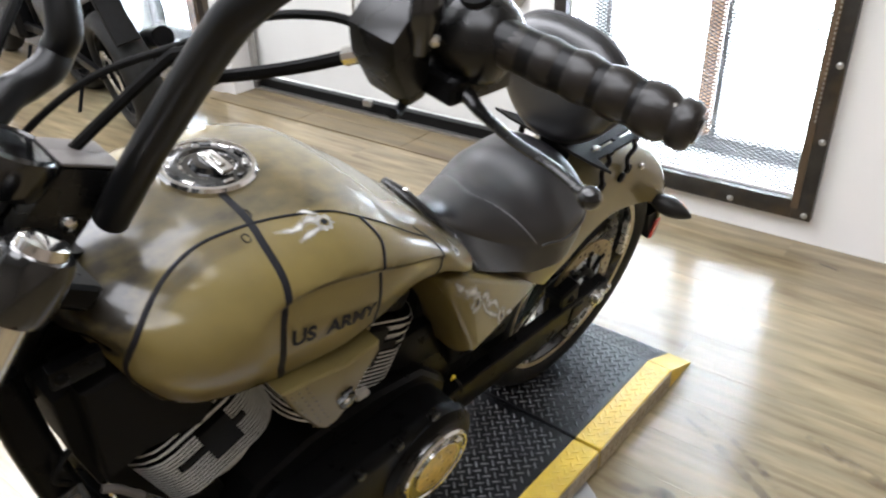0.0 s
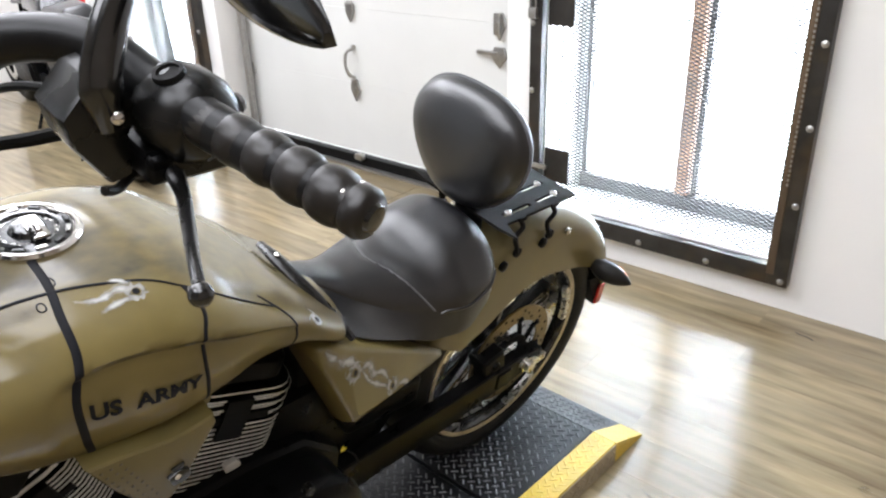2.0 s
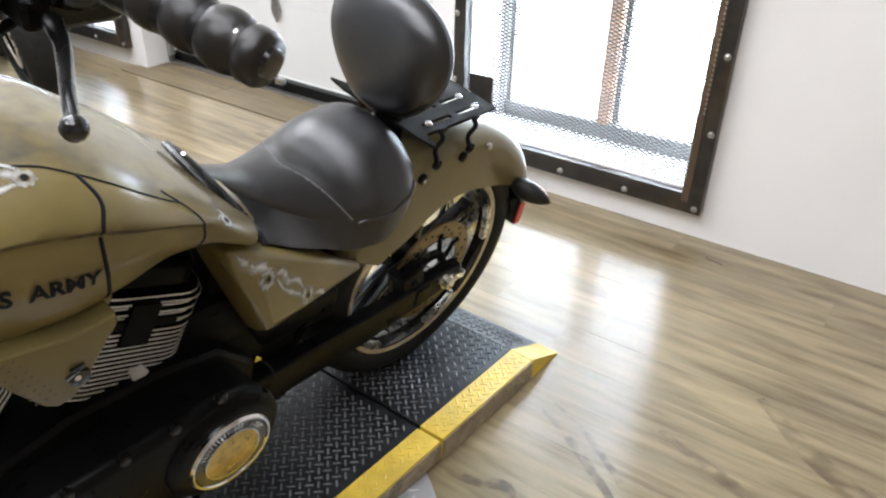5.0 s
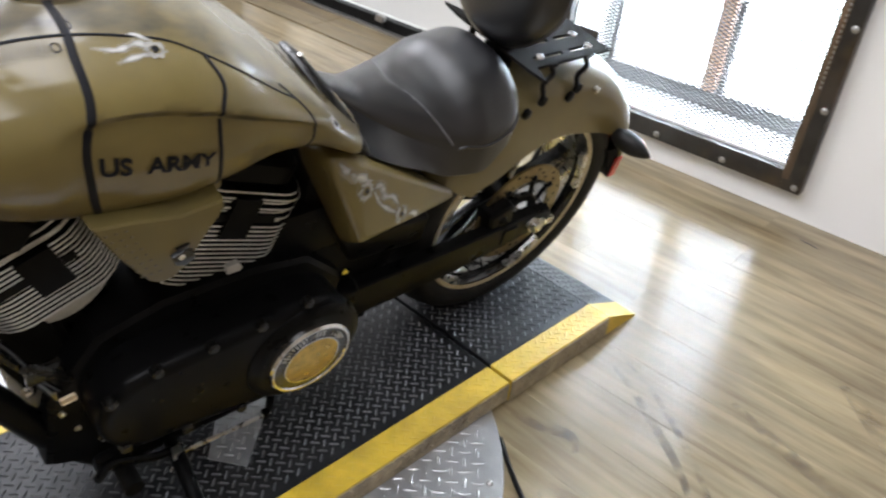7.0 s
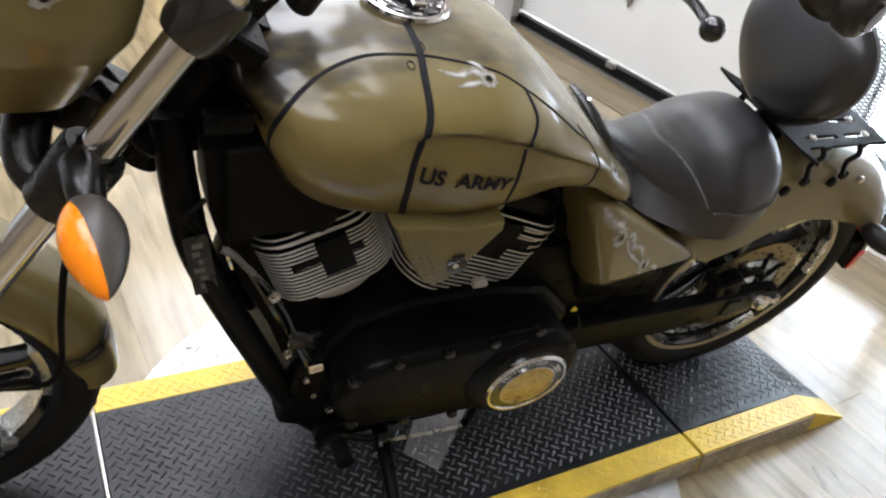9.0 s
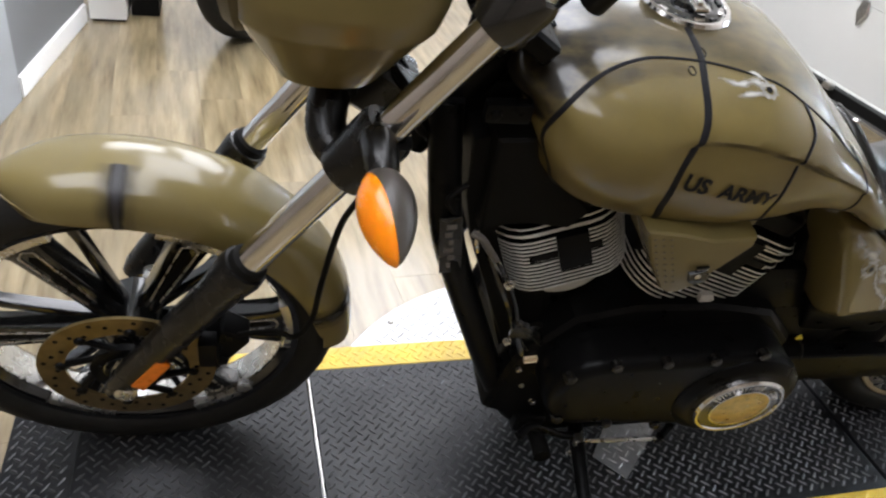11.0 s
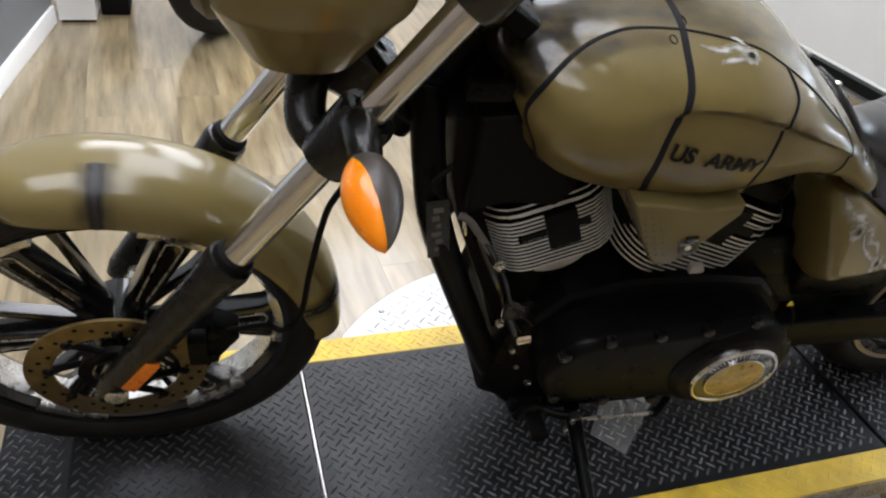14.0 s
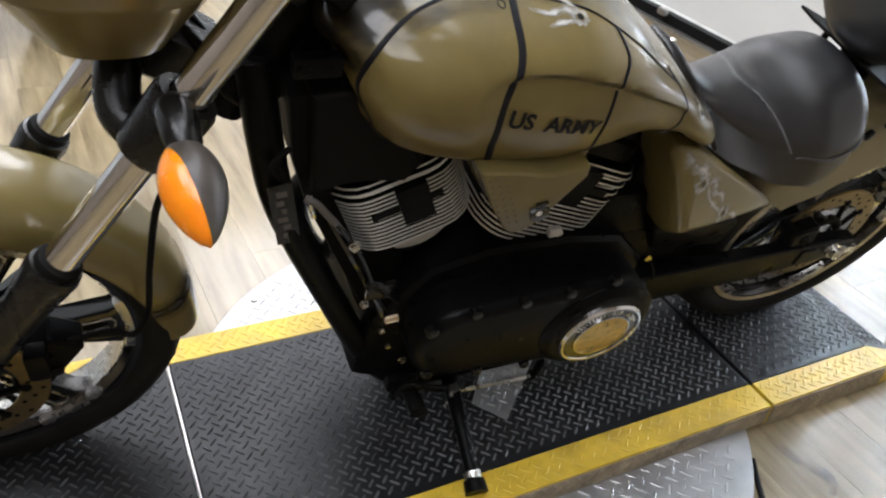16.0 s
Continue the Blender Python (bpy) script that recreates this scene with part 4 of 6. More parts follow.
# -- seat --
SV = [1.080, 1.14, 1.20, 1.27, 1.34, 1.40, 1.455, 1.50, 1.515]
s_top = smooth_line(SV, [.774, .744, .722, .720, .735, .757, .763, .738, .702])
s_h = smooth_line(SV, [.020, .040, .066, .104, .134, .152, .146, .118, .070])
s_edge = smooth_line(SV, [.764, .726, .686, .655, .639, .638, .648, .662, .668])
s_wide = smooth_line(SV, [.075, .126, .130, .136, .146, .156, .148, .119, .072])
s_bot = smooth_line(SV, [.700, .668, .632, .600, .570, .568, .605, .640, .655])


def seat_at(v, phi):
    """A crowned cushion above its edge, a flaring skirt below it."""
    h, top, edge = s_h(v), s_top(v), s_edge(v)
    if phi >= 0:
        c, s = math.cos(radians(phi)), math.sin(radians(phi))
        seam = 1.345 - 0.080 * min(phi / 88, 1) ** 0.8
        fold = 0.005 * math.exp(-((v - seam) / 0.006) ** 2) + 0.006 * sm(seam - 0.002, seam + 0.050, v) * sm(1.50, 1.41, v) * sm(8, 40, phi)
        return Vector((h * c ** 0.90, v, edge + (top - edge) * s ** 1.15 - fold))
    wide, bot, q = s_wide(v), s_bot(v), -phi / 90
    if q < 0.7:
        k = q / 0.7
        return Vector((h + (wide - h) * k ** 0.9, v, edge + (bot + 0.18 * (edge - bot) - edge) * k))
    k = (q - 0.7) / 0.3
    return Vector((wide * math.cos(k * math.pi / 2) ** 0.6 if k < 1 else 0.0, v, bot + 0.18 * (edge - bot) * (1 - k)))


rows = []
for i in range(97):
    v = SV[0] + (SV[-1] - SV[0]) * (0.5 - 0.5 * math.cos(math.pi * i / 96))
    left = [seat_at(v, -90 + 180 * k / 32) for k in range(33)]
    rows.append(left + [Vector((-p.x, p.y, p.z)) for p in left[-2:0:-1]])
bm, sv = grid(rows, close_columns=True)
bm.faces.new(sv[0][::-1])
bm.faces.new(sv[-1])
bmesh.ops.recalc_face_normals(bm, faces=bm.faces[:])
seat = part("seat", bm, LEATHER, bike, "black leather solo seat with a raised rear bolster", 40)


def seat_tube(pts, r):
    line = []
    for v, phi in pts:
        p = seat_at(v, phi if phi <= 90 else 180 - phi)
        line.append(Vector((-p.x if phi > 90 else p.x, p.y, p.z)))
    return tube(line, r, 8, steps=4)


part("piping", seat_tube([(1.345 - 0.080 * (min(q, 180 - q) / 88) ** 0.8, q) for q in (8, 25, 45, 65, 88, 115, 135, 155, 172)], 0.0024), STITCH, seat, "stitched leather seam")
part("rear_piping", tube([seat_at(v, 1) + Vector((0.001, 0, 0.001)) for v in np.linspace(1.345, 1.512, 14)], 0.0030, 8, steps=2), LEATHER, seat)
part("front_strip", tube([(-.03, 1.068, .800), (.02, 1.064, .803), (.06, 1.074, .786), (.10, 1.092, .756), (.13, 1.110, .726), (.150, 1.124, .700)], [0.008, 0.011, 0.012, 0.012, 0.010, 0.006], 10, flat=0.7), CHARCOAL, seat, "black trim strip against the tank")
part("stud", dome((0.022, 1.066, .812), 0.005, (0, -0.2, 1)), CHROME, seat)

# -- backrest --
pad_c = Vector((-0.012, 1.515, .888))


def pad_outline(a):
    """Half width and height of the pad's rounded shield at an angle."""
    c, s = math.cos(a), math.sin(a)
    wid = 0.146 * (1.0 - 0.26 * max(-s, 0) ** 1.3)
    return Vector((wid * math.copysign(abs(c) ** 0.82, c), 0, (0.104 if s > 0 else 0.140) * math.copysign(abs(s) ** 0.9, s)))


rows = []
for k, (f, d) in enumerate([(0.0, -0.050), (0.35, -0.049), (0.62, -0.045), (0.82, -0.036), (0.93, -0.024), (0.985, -0.010), (1.0, 0.004), (0.985, 0.014), (0.94, 0.022), (0.5, 0.024), (0.0, 0.024)]):
    ring = []
    for j in range(48):
        o = pad_outline(2 * math.pi * j / 48) * f
        ring.append(pad_c + Vector((o.x, d + 0.08 * o.z * 0.3, o.z)))
    rows.append(ring)
bm, _ = grid(rows, close_columns=True)
bmesh.ops.remove_doubles(bm, verts=bm.verts, dist=1e-5)
bmesh.ops.recalc_face_normals(bm, faces=bm.faces[:])
backrest = part("backrest", bm, LEATHER, bike, "black leather egg-shaped backrest pad", 60)
part("piping", tube([pad_c + Vector((o.x * 1.0, 0.004 + 0.024 * o.z, o.z * 1.0)) for o in [pad_outline(2 * math.pi * j / 40) for j in range(41)]], 0.0035, 8, steps=2), STITCH, backrest)
part("bracket", join(box((0.075, 0.008, 0.13), (0, 1.535, .745), 0.003, turn=None), box((0.075, 0.05, 0.008), (0, 1.515, .70), 0.003), box((0.05, 0.01, 0.12), (0, 1.530, .80), 0.003)), BLACK_SATIN, backrest, "black steel backrest bracket")

# -- luggage rack --


def rack_plate():
    """One flat plate with four long slots and a pointed front wing on either side."""
    bm = bmesh.new()
    xs = [-.105, -.085, -.075, -.040, -.030, .030, .040, .075, .085, .105]
    ys = [1.505, 1.545, 1.625, 1.645, 1.715, 1.742]
    top = [[bm.verts.new((x, y, .750)) for x in xs] for y in ys]
    for i in range(len(ys) - 1):
        for j in range(len(xs) - 1):
            if not (i in (1, 3) and j in (1, 3, 5, 7)):
                bm.faces.new((top[i][j], top[i][j + 1], top[i + 1][j + 1], top[i + 1][j]))
    for s in (-1, 1):
        a, b, c = bm.verts.new((s * .105, 1.53, .750)), bm.verts.new((s * .150, 1.512, .750)), bm.verts.new((s * .105, 1.505, .750))
        bm.faces.new((a, b, c) if s > 0 else (c, b, a))
    bmesh.ops.remove_doubles(bm, verts=bm.verts, dist=1e-5)
    r = bmesh.ops.extrude_face_region(bm, geom=bm.faces[:])
    bmesh.ops.translate(bm, vec=(0, 0, -0.006), verts=[g for g in r["geom"] if isinstance(g, bmesh.types.BMVert)])
    bmesh.ops.recalc_face_normals(bm, faces=bm.faces[:])
    return bm


rack = part("luggage_rack", rack_plate(), RACK_BLACK, bike, "black flat steel luggage rack with slots")
for x in (-0.08, -0.035, 0.035, 0.08):
    for y in (1.56, 1.70):
        part("rack_bolt", dome((x, y, .7505), 0.0085, (0, 0, 1)), CHROME, rack)
for sx in (-1, 1):
    for y, w in ((1.575, .668), (1.675, .676)):
        part("support", join(tube([(sx * 0.100, y, .744), (sx * 0.108, y + 0.004, .726), (sx * 0.106, y - 0.010, .706), (sx * 0.109, y - 0.004, .684), (sx * 0.110, y, w)], 0.0075, 8, flat=0.7), box((0.014, 0.022, 0.008), (sx * 0.102, y, .746), 0.002), lathe([(0, 0), (0, 0.011), (0.006, 0.011), (0.006, 0.0)], (sx * 0.108, y, w), (sx, 0, 0), 14, False)), RACK_BLACK, rack, "black support leg")

# -- rear fender --
RC = Vector((0, 1.665, 0.325))
f_skirt = smooth_line([10, 25, 40, 60, 90, 125, 150], [.345, .315, .275, .235, .215, .20, .24])


def fender_rows(centre, radius, full_half, skirt, angles, crest=0.035, thick=0.003, taper=None):
    outer, inner = [], []
    for a in angles:
        d = Vector((0, math.cos(radians(a)), math.sin(radians(a))))
        rs = skirt(a)
        half = full_half * (taper(a) if taper else 1.0)
        ring = []
        prof = [(half, rs), (half * 1.01, rs + (radius - crest - rs) * 0.5), (half, radius - crest)] + [(half * math.cos(radians(q)) ** 0.75, radius - crest + crest * math.sin(radians(q)) ** 0.85) for q in (12, 25, 40, 55, 70, 82, 90)]
        full = prof + [(-x, r) for x, r in prof[-2::-1]]
        outer.append([centre + Vector((x, 0, 0)) + d * r for x, r in full])
        inner.append([centre + Vector((x * (1 - thick / half), 0, 0)) + d * (r - (thick if abs(x) < half * 0.99 else 0)) for x, r in full])
    return outer, inner


def shell(outer, inner):
    n, m = len(outer), len(outer[0])
    bm = bmesh.new()
    o = [[bm.verts.new(p) for p in r] for r in outer]
    i = [[bm.verts.new(p) for p in r] for r in inner]
    for a in range(n - 1):
        for b in range(m - 1):
            bm.faces.new((o[a][b], o[a][b + 1], o[a + 1][b + 1], o[a + 1][b]))
            bm.faces.new((i[a][b], i[a + 1][b], i[a + 1][b + 1], i[a][b + 1]))
        bm.faces.new((o[a][0], o[a + 1][0], i[a + 1][0], i[a][0]))
        bm.faces.new((o[a][-1], i[a][-1], i[a + 1][-1], o[a + 1][-1]))
    for b in range(m - 1):
        bm.faces.new((o[0][b], i[0][b], i[0][b + 1], o[0][b + 1]))
        bm.faces.new((o[-1][b], o[-1][b + 1], i[-1][b + 1], i[-1][b]))
    bmesh.ops.recalc_face_normals(bm, faces=bm.faces[:])
    return bm


rear_fender = part("rear_fender", shell(*fender_rows(RC, 0.385, 0.104, f_skirt, range(8, 151, 4), 0.06)), OLIVE, bike, "olive satin deep rear fender", 50)
for v, w, r in ((1.545, .642, .012), (1.665, .655, .012), (1.752, .652, .008)):
    part("fender_bolt", join(lathe([(0, 0), (0, r), (0.006, r), (0.008, r * 0.7), (0.008, 0)], (0.104, v, w), (1, 0, 0), 16, False)), BLACK_SATIN if r > 0.01 else STEEL, rear_fender)

# -- tail light and rear turn signals --
tail = part("tail_light", join(side_plate([(1.93, .43), (1.985, .43), (2.0, .34), (1.985, .33)], -0.10, 0.10, 0.004)), BLACK_MATT, bike, "black tail light bracket with red lens")
part("lens", box((0.19, 0.012, 0.075), (0, 2.002, .375), 0.005, turn=None), RED, tail, "red tail light lens")
part("side_reflector", box((0.006, 0.022, 0.06), (0.1055, 1.985, .372), 0.002), RED, tail, "red side reflector")


def bullet(base, tip, r, sides=20):
    """A leaf-shaped lamp body from base to tip."""
    a = Vector(tip) - Vector(base)
    n = a.length
    prof = [(n * t, r * max(math.sin(math.pi * t ** 0.85), 0.0) ** 0.72) for t in [k / 18 for k in range(19)]]
    return lathe([(0, 0.0), (0, r * 0.32)] + prof[1:-1] + [(n, 0.0)], base, a, sides, False)


for sx in (1, -1):
    sig = part("rear_turn_signal", bullet((sx * 0.090, 1.912, .493), (sx * 0.200, 1.944, .480), 0.026), SIGNAL_BLACK, bike, "dull black leaf-shaped rear turn signal")
    part("stem", tube([(sx * 0.07, 1.905, .495), (sx * 0.115, 1.915, .490)], 0.009, 10), BLACK_SATIN, sig)
    part("lens", bullet((sx * 0.118, 1.936, .486), (sx * 0.190, 1.951, .479), 0.020), AMBER_DULL, sig, "dull amber rear lens")

# -- side covers --


def hull(points, bevel=0.012):
    bm = bmesh.new()
    for p in points:
        bm.verts.new(p)
    r = bmesh.ops.convex_hull(bm, input=bm.verts[:])
    loose = [g for g in r["geom_interior"] if isinstance(g, bmesh.types.BMVert)]
    bmesh.ops.delete(bm, geom=loose, context="VERTS")
    bmesh.ops.dissolve_limit(bm, angle_limit=radians(4), verts=bm.verts[:], edges=bm.edges[:])
    bmesh.ops.bevel(bm, geom=bm.edges[:], offset=bevel, segments=3, affect="EDGES", profile=0.6, clamp_overlap=True)
    bmesh.ops.recalc_face_normals(bm, faces=bm.faces[:])
    return bm


SIDE = [(.145, 1.048, .708), (.197, 1.108, .555), (.122, 1.405, .500), (.155, 1.10, .700), (.105, 1.055, .67), (.15, 1.108, .51), (.05, 1.055, .67), (.05, 1.12, .50), (.05, 1.38, .47), (.05, 1.08, .71), (.11, 1.375, .475)]
HEEL = [(.135, 1.115, .50), (.105, 1.17, .395), (.105, 1.35, .375), (.12, 1.34, .46), (.05, 1.12, .50), (.05, 1.18, .39), (.05, 1.36, .38), (.05, 1.35, .47)]
cover = part("side_cover", hull(SIDE), OLIVE, bike, "olive side cover with airbrushed bullet holes", 40)
part("side_cover", mirror(hull(SIDE)), OLIVE, bike, "olive side cover")
part("lower_cover", hull(HEEL, 0.008), BLACK_SATIN, bike, "black lower side panel", 40)


pa, pb, pc = Vector((.145, 1.048, .708)), Vector((.197, 1.108, .555)), Vector((.122, 1.405, .500))
nrm = (pb - pa).cross(pc - pa).normalized()
nrm = nrm if nrm.x > 0 else -nrm
ex = (Vector((0, 1, -0.8)) - nrm * Vector((0, 1, -0.8)).dot(nrm)).normalized()
ey = nrm.cross(ex)
cover_faces = BVHTree.FromPolygons([p.co.copy() for p in cover.data.vertices], [tuple(f.vertices) for f in cover.data.polygons])


def on_cover(bm, origin, lift, faces=None, axes=None):
    """Lays a flat mesh on the side cover's outer face, or on other faces along given axes."""
    ax, ay, out = axes or (ex, ey, nrm)
    for p in bm.verts:
        q = Vector(origin) + ax * p.co.x + ay * p.co.y
        spot = (faces or cover_faces).ray_cast(q + out * 0.2, -out)[0]
        p.co = (spot or q) + out * lift
    bmesh.ops.recalc_face_normals(bm, faces=bm.faces[:])
    return bm


def smoke_trail(pts, widths, seed):
    """A wavering band of pale paint through points of (along, up)."""
    rnd = random.Random(seed)
    line = curve_points([(a, b, 0) for a, b in pts], 8)
    bm = bmesh.new()
    layer = bm.verts.layers.float.new("feather")
    prev = None
    for i, q in enumerate(line):
        d = (line[min(i + 1, len(line) - 1)] - line[max(i - 1, 0)]).normalized()
        wd = float(np.interp(i / (len(line) - 1), np.linspace(0, 1, len(widths)), widths)) * rnd.uniform(0.7, 1.3)
        row = [bm.verts.new((q.x - d.y * wd * k, q.y + d.x * wd * k, 0)) for k in (-1, 0, 1)]
        row[1][layer] = math.sin(math.pi * min(max(i / (len(line) - 1), 0.06), 0.94)) ** 0.5
        if prev:
            for k in (0, 1):
                bm.faces.new((prev[k], prev[k + 1], row[k + 1], row[k]))
        prev = row
    return bm


for pts, wd, sd in (([(.004, .004), (-.018, .010), (-.040, .004), (-.066, .010)], (.006, .009, .006, .003), 21), ([(-.006, -.004), (-.026, -.008), (-.046, -.014)], (.005, .006, .003), 22), ([(.0, .012), (-.012, .022), (-.022, .024)], (.004, .005, .002), 23)):
    part("smoke_trail", on_tank(smoke_trail(pts, wd, sd), .797, .933, lift=0.0016), SMOKE_SOFT, tank, "pale airbrushed smoke", 0)
MARK_A, MARK_B = Vector((.155, 1.114, .636)), Vector((.164, 1.210, .555))
gap_ab = (MARK_B - MARK_A).dot(ex)
rise_ab = (MARK_B - MARK_A).dot(ey)
for c, sd, r in ((MARK_A, 7, 0.0185), (MARK_B, 9, 0.0175)):
    part("bullet_mark", on_cover(splash(sd, r, [(70, .010, .005), (200, .012, .004)]), c, 0.0016), SMOKE, cover, "pale airbrushed bullet-hole mark", 0)
    part("bullet_hole", on_cover(hole(r * 0.27), c, 0.0026), LINE, cover, "", 0)
for pts, wd, sd in (([(-.075, .022), (-.05, .012), (-.02, .016), (.0, .014)], (.006, .009, .005), 1),
                    ([(.012, .004), (.035, .020), (.055, .006), (.085, .012), (gap_ab - .012, rise_ab + .006)], (.004, .008, .006, .004), 2),
                    ([(.015, .010), (.045, -.006), (.075, -.010), (gap_ab - .010, rise_ab - .002)], (.003, .004, .005), 4),
                    ([(gap_ab + .008, rise_ab), (gap_ab + .04, rise_ab + .012), (gap_ab + .07, rise_ab + .010), (gap_ab + .115, rise_ab + .030)], (.006, .006, .003, .001), 3)):
    part("smoke_trail", on_cover(smoke_trail(pts, [1.7 * x for x in wd], sd), MARK_A, 0.0013), SMOKE_SOFT, cover, "pale airbrushed smoke", 0)

# -- wheels --


def arc(r, a0, a1, n):
    return [(r * math.cos(radians(a)), r * math.sin(radians(a))) for a in np.linspace(a0, a1, n)]


def tyre_profile(r_out, r_in, half):
    """The section of a tyre as (across, radius), round the bead and over the tread."""
    prof = [(half * 0.62, r_in)]
    depth = r_out - r_in
    for a in np.linspace(-38, 90, 13):
        prof.append((half * math.cos(radians(a)) ** 0.85 if a > -90 else 0, r_in + depth * 0.42 + depth * 0.58 * math.copysign(abs(math.sin(radians(a))) ** 0.95, a)))
    prof = [(x, max(r, r_in)) for x, r in prof]
    return prof + [(-x, r) for x, r in prof[-2::-1]]


def make_wheel(name, centre, r_out, half_t, r_rim, half_r, disc_r, disc_u, label, spin=0.0, lip=STEEL, deep=0.03, arm=0.016):
    c = Vector(centre)
    w = part(name, lathe(tyre_profile(r_out, r_rim + 0.004, half_t), c, (1, 0, 0), 96), RUBBER, bike, label, 50)
    hr = half_r
    part("rim", lathe([(hr, r_rim + 0.012), (hr + 0.004, r_rim + 0.008), (hr, r_rim - 0.006), (hr * 0.72, r_rim - deep), (-hr * 0.72, r_rim - deep), (-hr, r_rim - 0.006), (-hr - 0.004, r_rim + 0.008), (-hr, r_rim + 0.012), (-hr * 0.5, r_rim - 0.008), (hr * 0.5, r_rim - 0.008)], c, (1, 0, 0), 96), BLACK_GLOSS, w, "black cast rim")
    part("rim_lip", lathe([(hr + 0.0035, r_rim + 0.010), (hr + 0.0055, r_rim + 0.007), (hr + 0.003, r_rim - 0.003), (hr + 0.001, r_rim + 0.0)], c, (1, 0, 0), 96), lip, w, "bright rim lip" if lip is CREAM else "black rim lip")
    part("rim_barrel", lathe([(hr * 0.66, r_rim - deep - 0.0005), (hr * 0.66, r_rim - deep - 0.0025), (-hr * 0.66, r_rim - deep - 0.0025), (-hr * 0.66, r_rim - deep - 0.0005)], c, (1, 0, 0), 96), STEEL, w, "polished inside of the rim")
    part("hub", lathe([(-0.06, 0.0), (-0.06, 0.030), (-0.045, 0.045), (0.045, 0.045), (0.06, 0.030), (0.06, 0.0)], c, (1, 0, 0), 32, False), BLACK_GLOSS, w)
    count = 6 if lip is BLACK_GLOSS else 5
    r_in = r_rim - deep
    for k in range(count):
        a = spin + 2 * math.pi * k / count
        er, et = Vector((0, math.cos(a), math.sin(a))), Vector((0, -math.sin(a), math.cos(a)))

        def lift(x, y, h, er=er, et=et):
            return c + er * y + et * x + Vector((h * (1.0 - 0.12 * (y / r_rim)), 0, 0))

        def arc(x, y, h, er=er, et=et):
            return c + er * math.sqrt(max(y * y - x * x, 0)) + et * x + Vector((h, 0, 0))

        # a broad slotted arm and a slimmer plain arm beside it
        broad = prism([(-0.017, 0.035), (0.017, 0.035), (0.019, 0.10), (0.028, r_in - 0.02), (0.044, r_in + 0.006), (-0.040, r_in + 0.006), (-0.026, r_in - 0.02), (-0.017, 0.10)], lift, -0.004, 0.034, 0.006)
        slim = prism([(-0.020, 0.040), (-0.006, 0.045), (-0.056, r_in * 0.8), (-0.066, r_in + 0.004), (-0.086, r_in + 0.004), (-0.070, r_in * 0.8)], lift, -0.008, 0.016, 0.005)
        sp = part("spoke", join(broad, slim), BLACK_GLOSS, w)
        loop = [lift(-0.007, 0.09, 0.0352), lift(-0.0125, r_in - 0.032, 0.0352), lift(-0.010, r_in - 0.019, 0.0352), lift(0, r_in - 0.014, 0.0352), lift(0.010, r_in - 0.019, 0.0352), lift(0.0125, r_in - 0.032, 0.0352), lift(0.007, 0.09, 0.0352)]
        part("spoke_accent", tube(loop, 0.0015, 6, steps=3), STEEL, sp, "bright machined slot edge")
        part("spoke_slot", prism([(-0.003, 0.095), (0.003, 0.095), (0.0065, r_in - 0.032), (0, r_in - 0.024), (-0.0065, r_in - 0.032)], lift, 0.028, 0.0344), BLACK_MATT, sp)
        part("rim_pad", prism([(x * 0.060, r_rim - 0.002) for x in (-1, -0.6, -0.2, 0.2, 0.6, 1)] + [(x * 0.056, r_in - 0.003) for x in (1, 0.6, 0.2, -0.2, -0.6, -1)], arc, half_r * (0.45 if half_r < 0.05 else 0.86), half_r + 0.003, 0.002), STEEL, sp, "bare machined rim pad")
    d = part("brake_disc", lathe([(disc_u, disc_r * 0.70), (disc_u, disc_r), (disc_u + 0.005, disc_r), (disc_u + 0.005, disc_r * 0.70)], c, (1, 0, 0), 72), ROTOR, w, "bronze-tinted drilled brake disc", 30)
    for k in range(36):
        a = 2 * math.pi * k / 36
        rr = disc_r * (0.78, 0.85, 0.92)[k % 3]
        part("disc_hole", lathe([(disc_u - 0.0005, 0), (disc_u - 0.0005, 0.0038), (disc_u + 0.0056, 0.0038), (disc_u + 0.0056, 0)], c + Vector((0, rr * math.cos(a), rr * math.sin(a))), (1, 0, 0), 8, False), BLACK_MATT, d)
    for k in range(8):
        a = 2 * math.pi * k / 8 + 0.2
        b = a + 0.45
        p0 = c + Vector((disc_u + 0.002, 0.05 * math.cos(a), 0.05 * math.sin(a)))
        p1 = c + Vector((disc_u + 0.002, disc_r * 0.74 * math.cos(b), disc_r * 0.74 * math.sin(b)))
        part("disc_carrier", join(tube([p0, p1], 0.006, 8), dome(p1 + Vector((0.003, 0, 0)), 0.009, (1, 0, 0))), BLACK_SATIN, d)
    part("carrier_ring", lathe([(disc_u - 0.004, 0.036), (disc_u - 0.004, 0.056), (disc_u + 0.008, 0.056), (disc_u + 0.010, 0.050), (disc_u + 0.008, 0.036)], c, (1, 0, 0), 36), BLACK_SATIN, d)
    return w


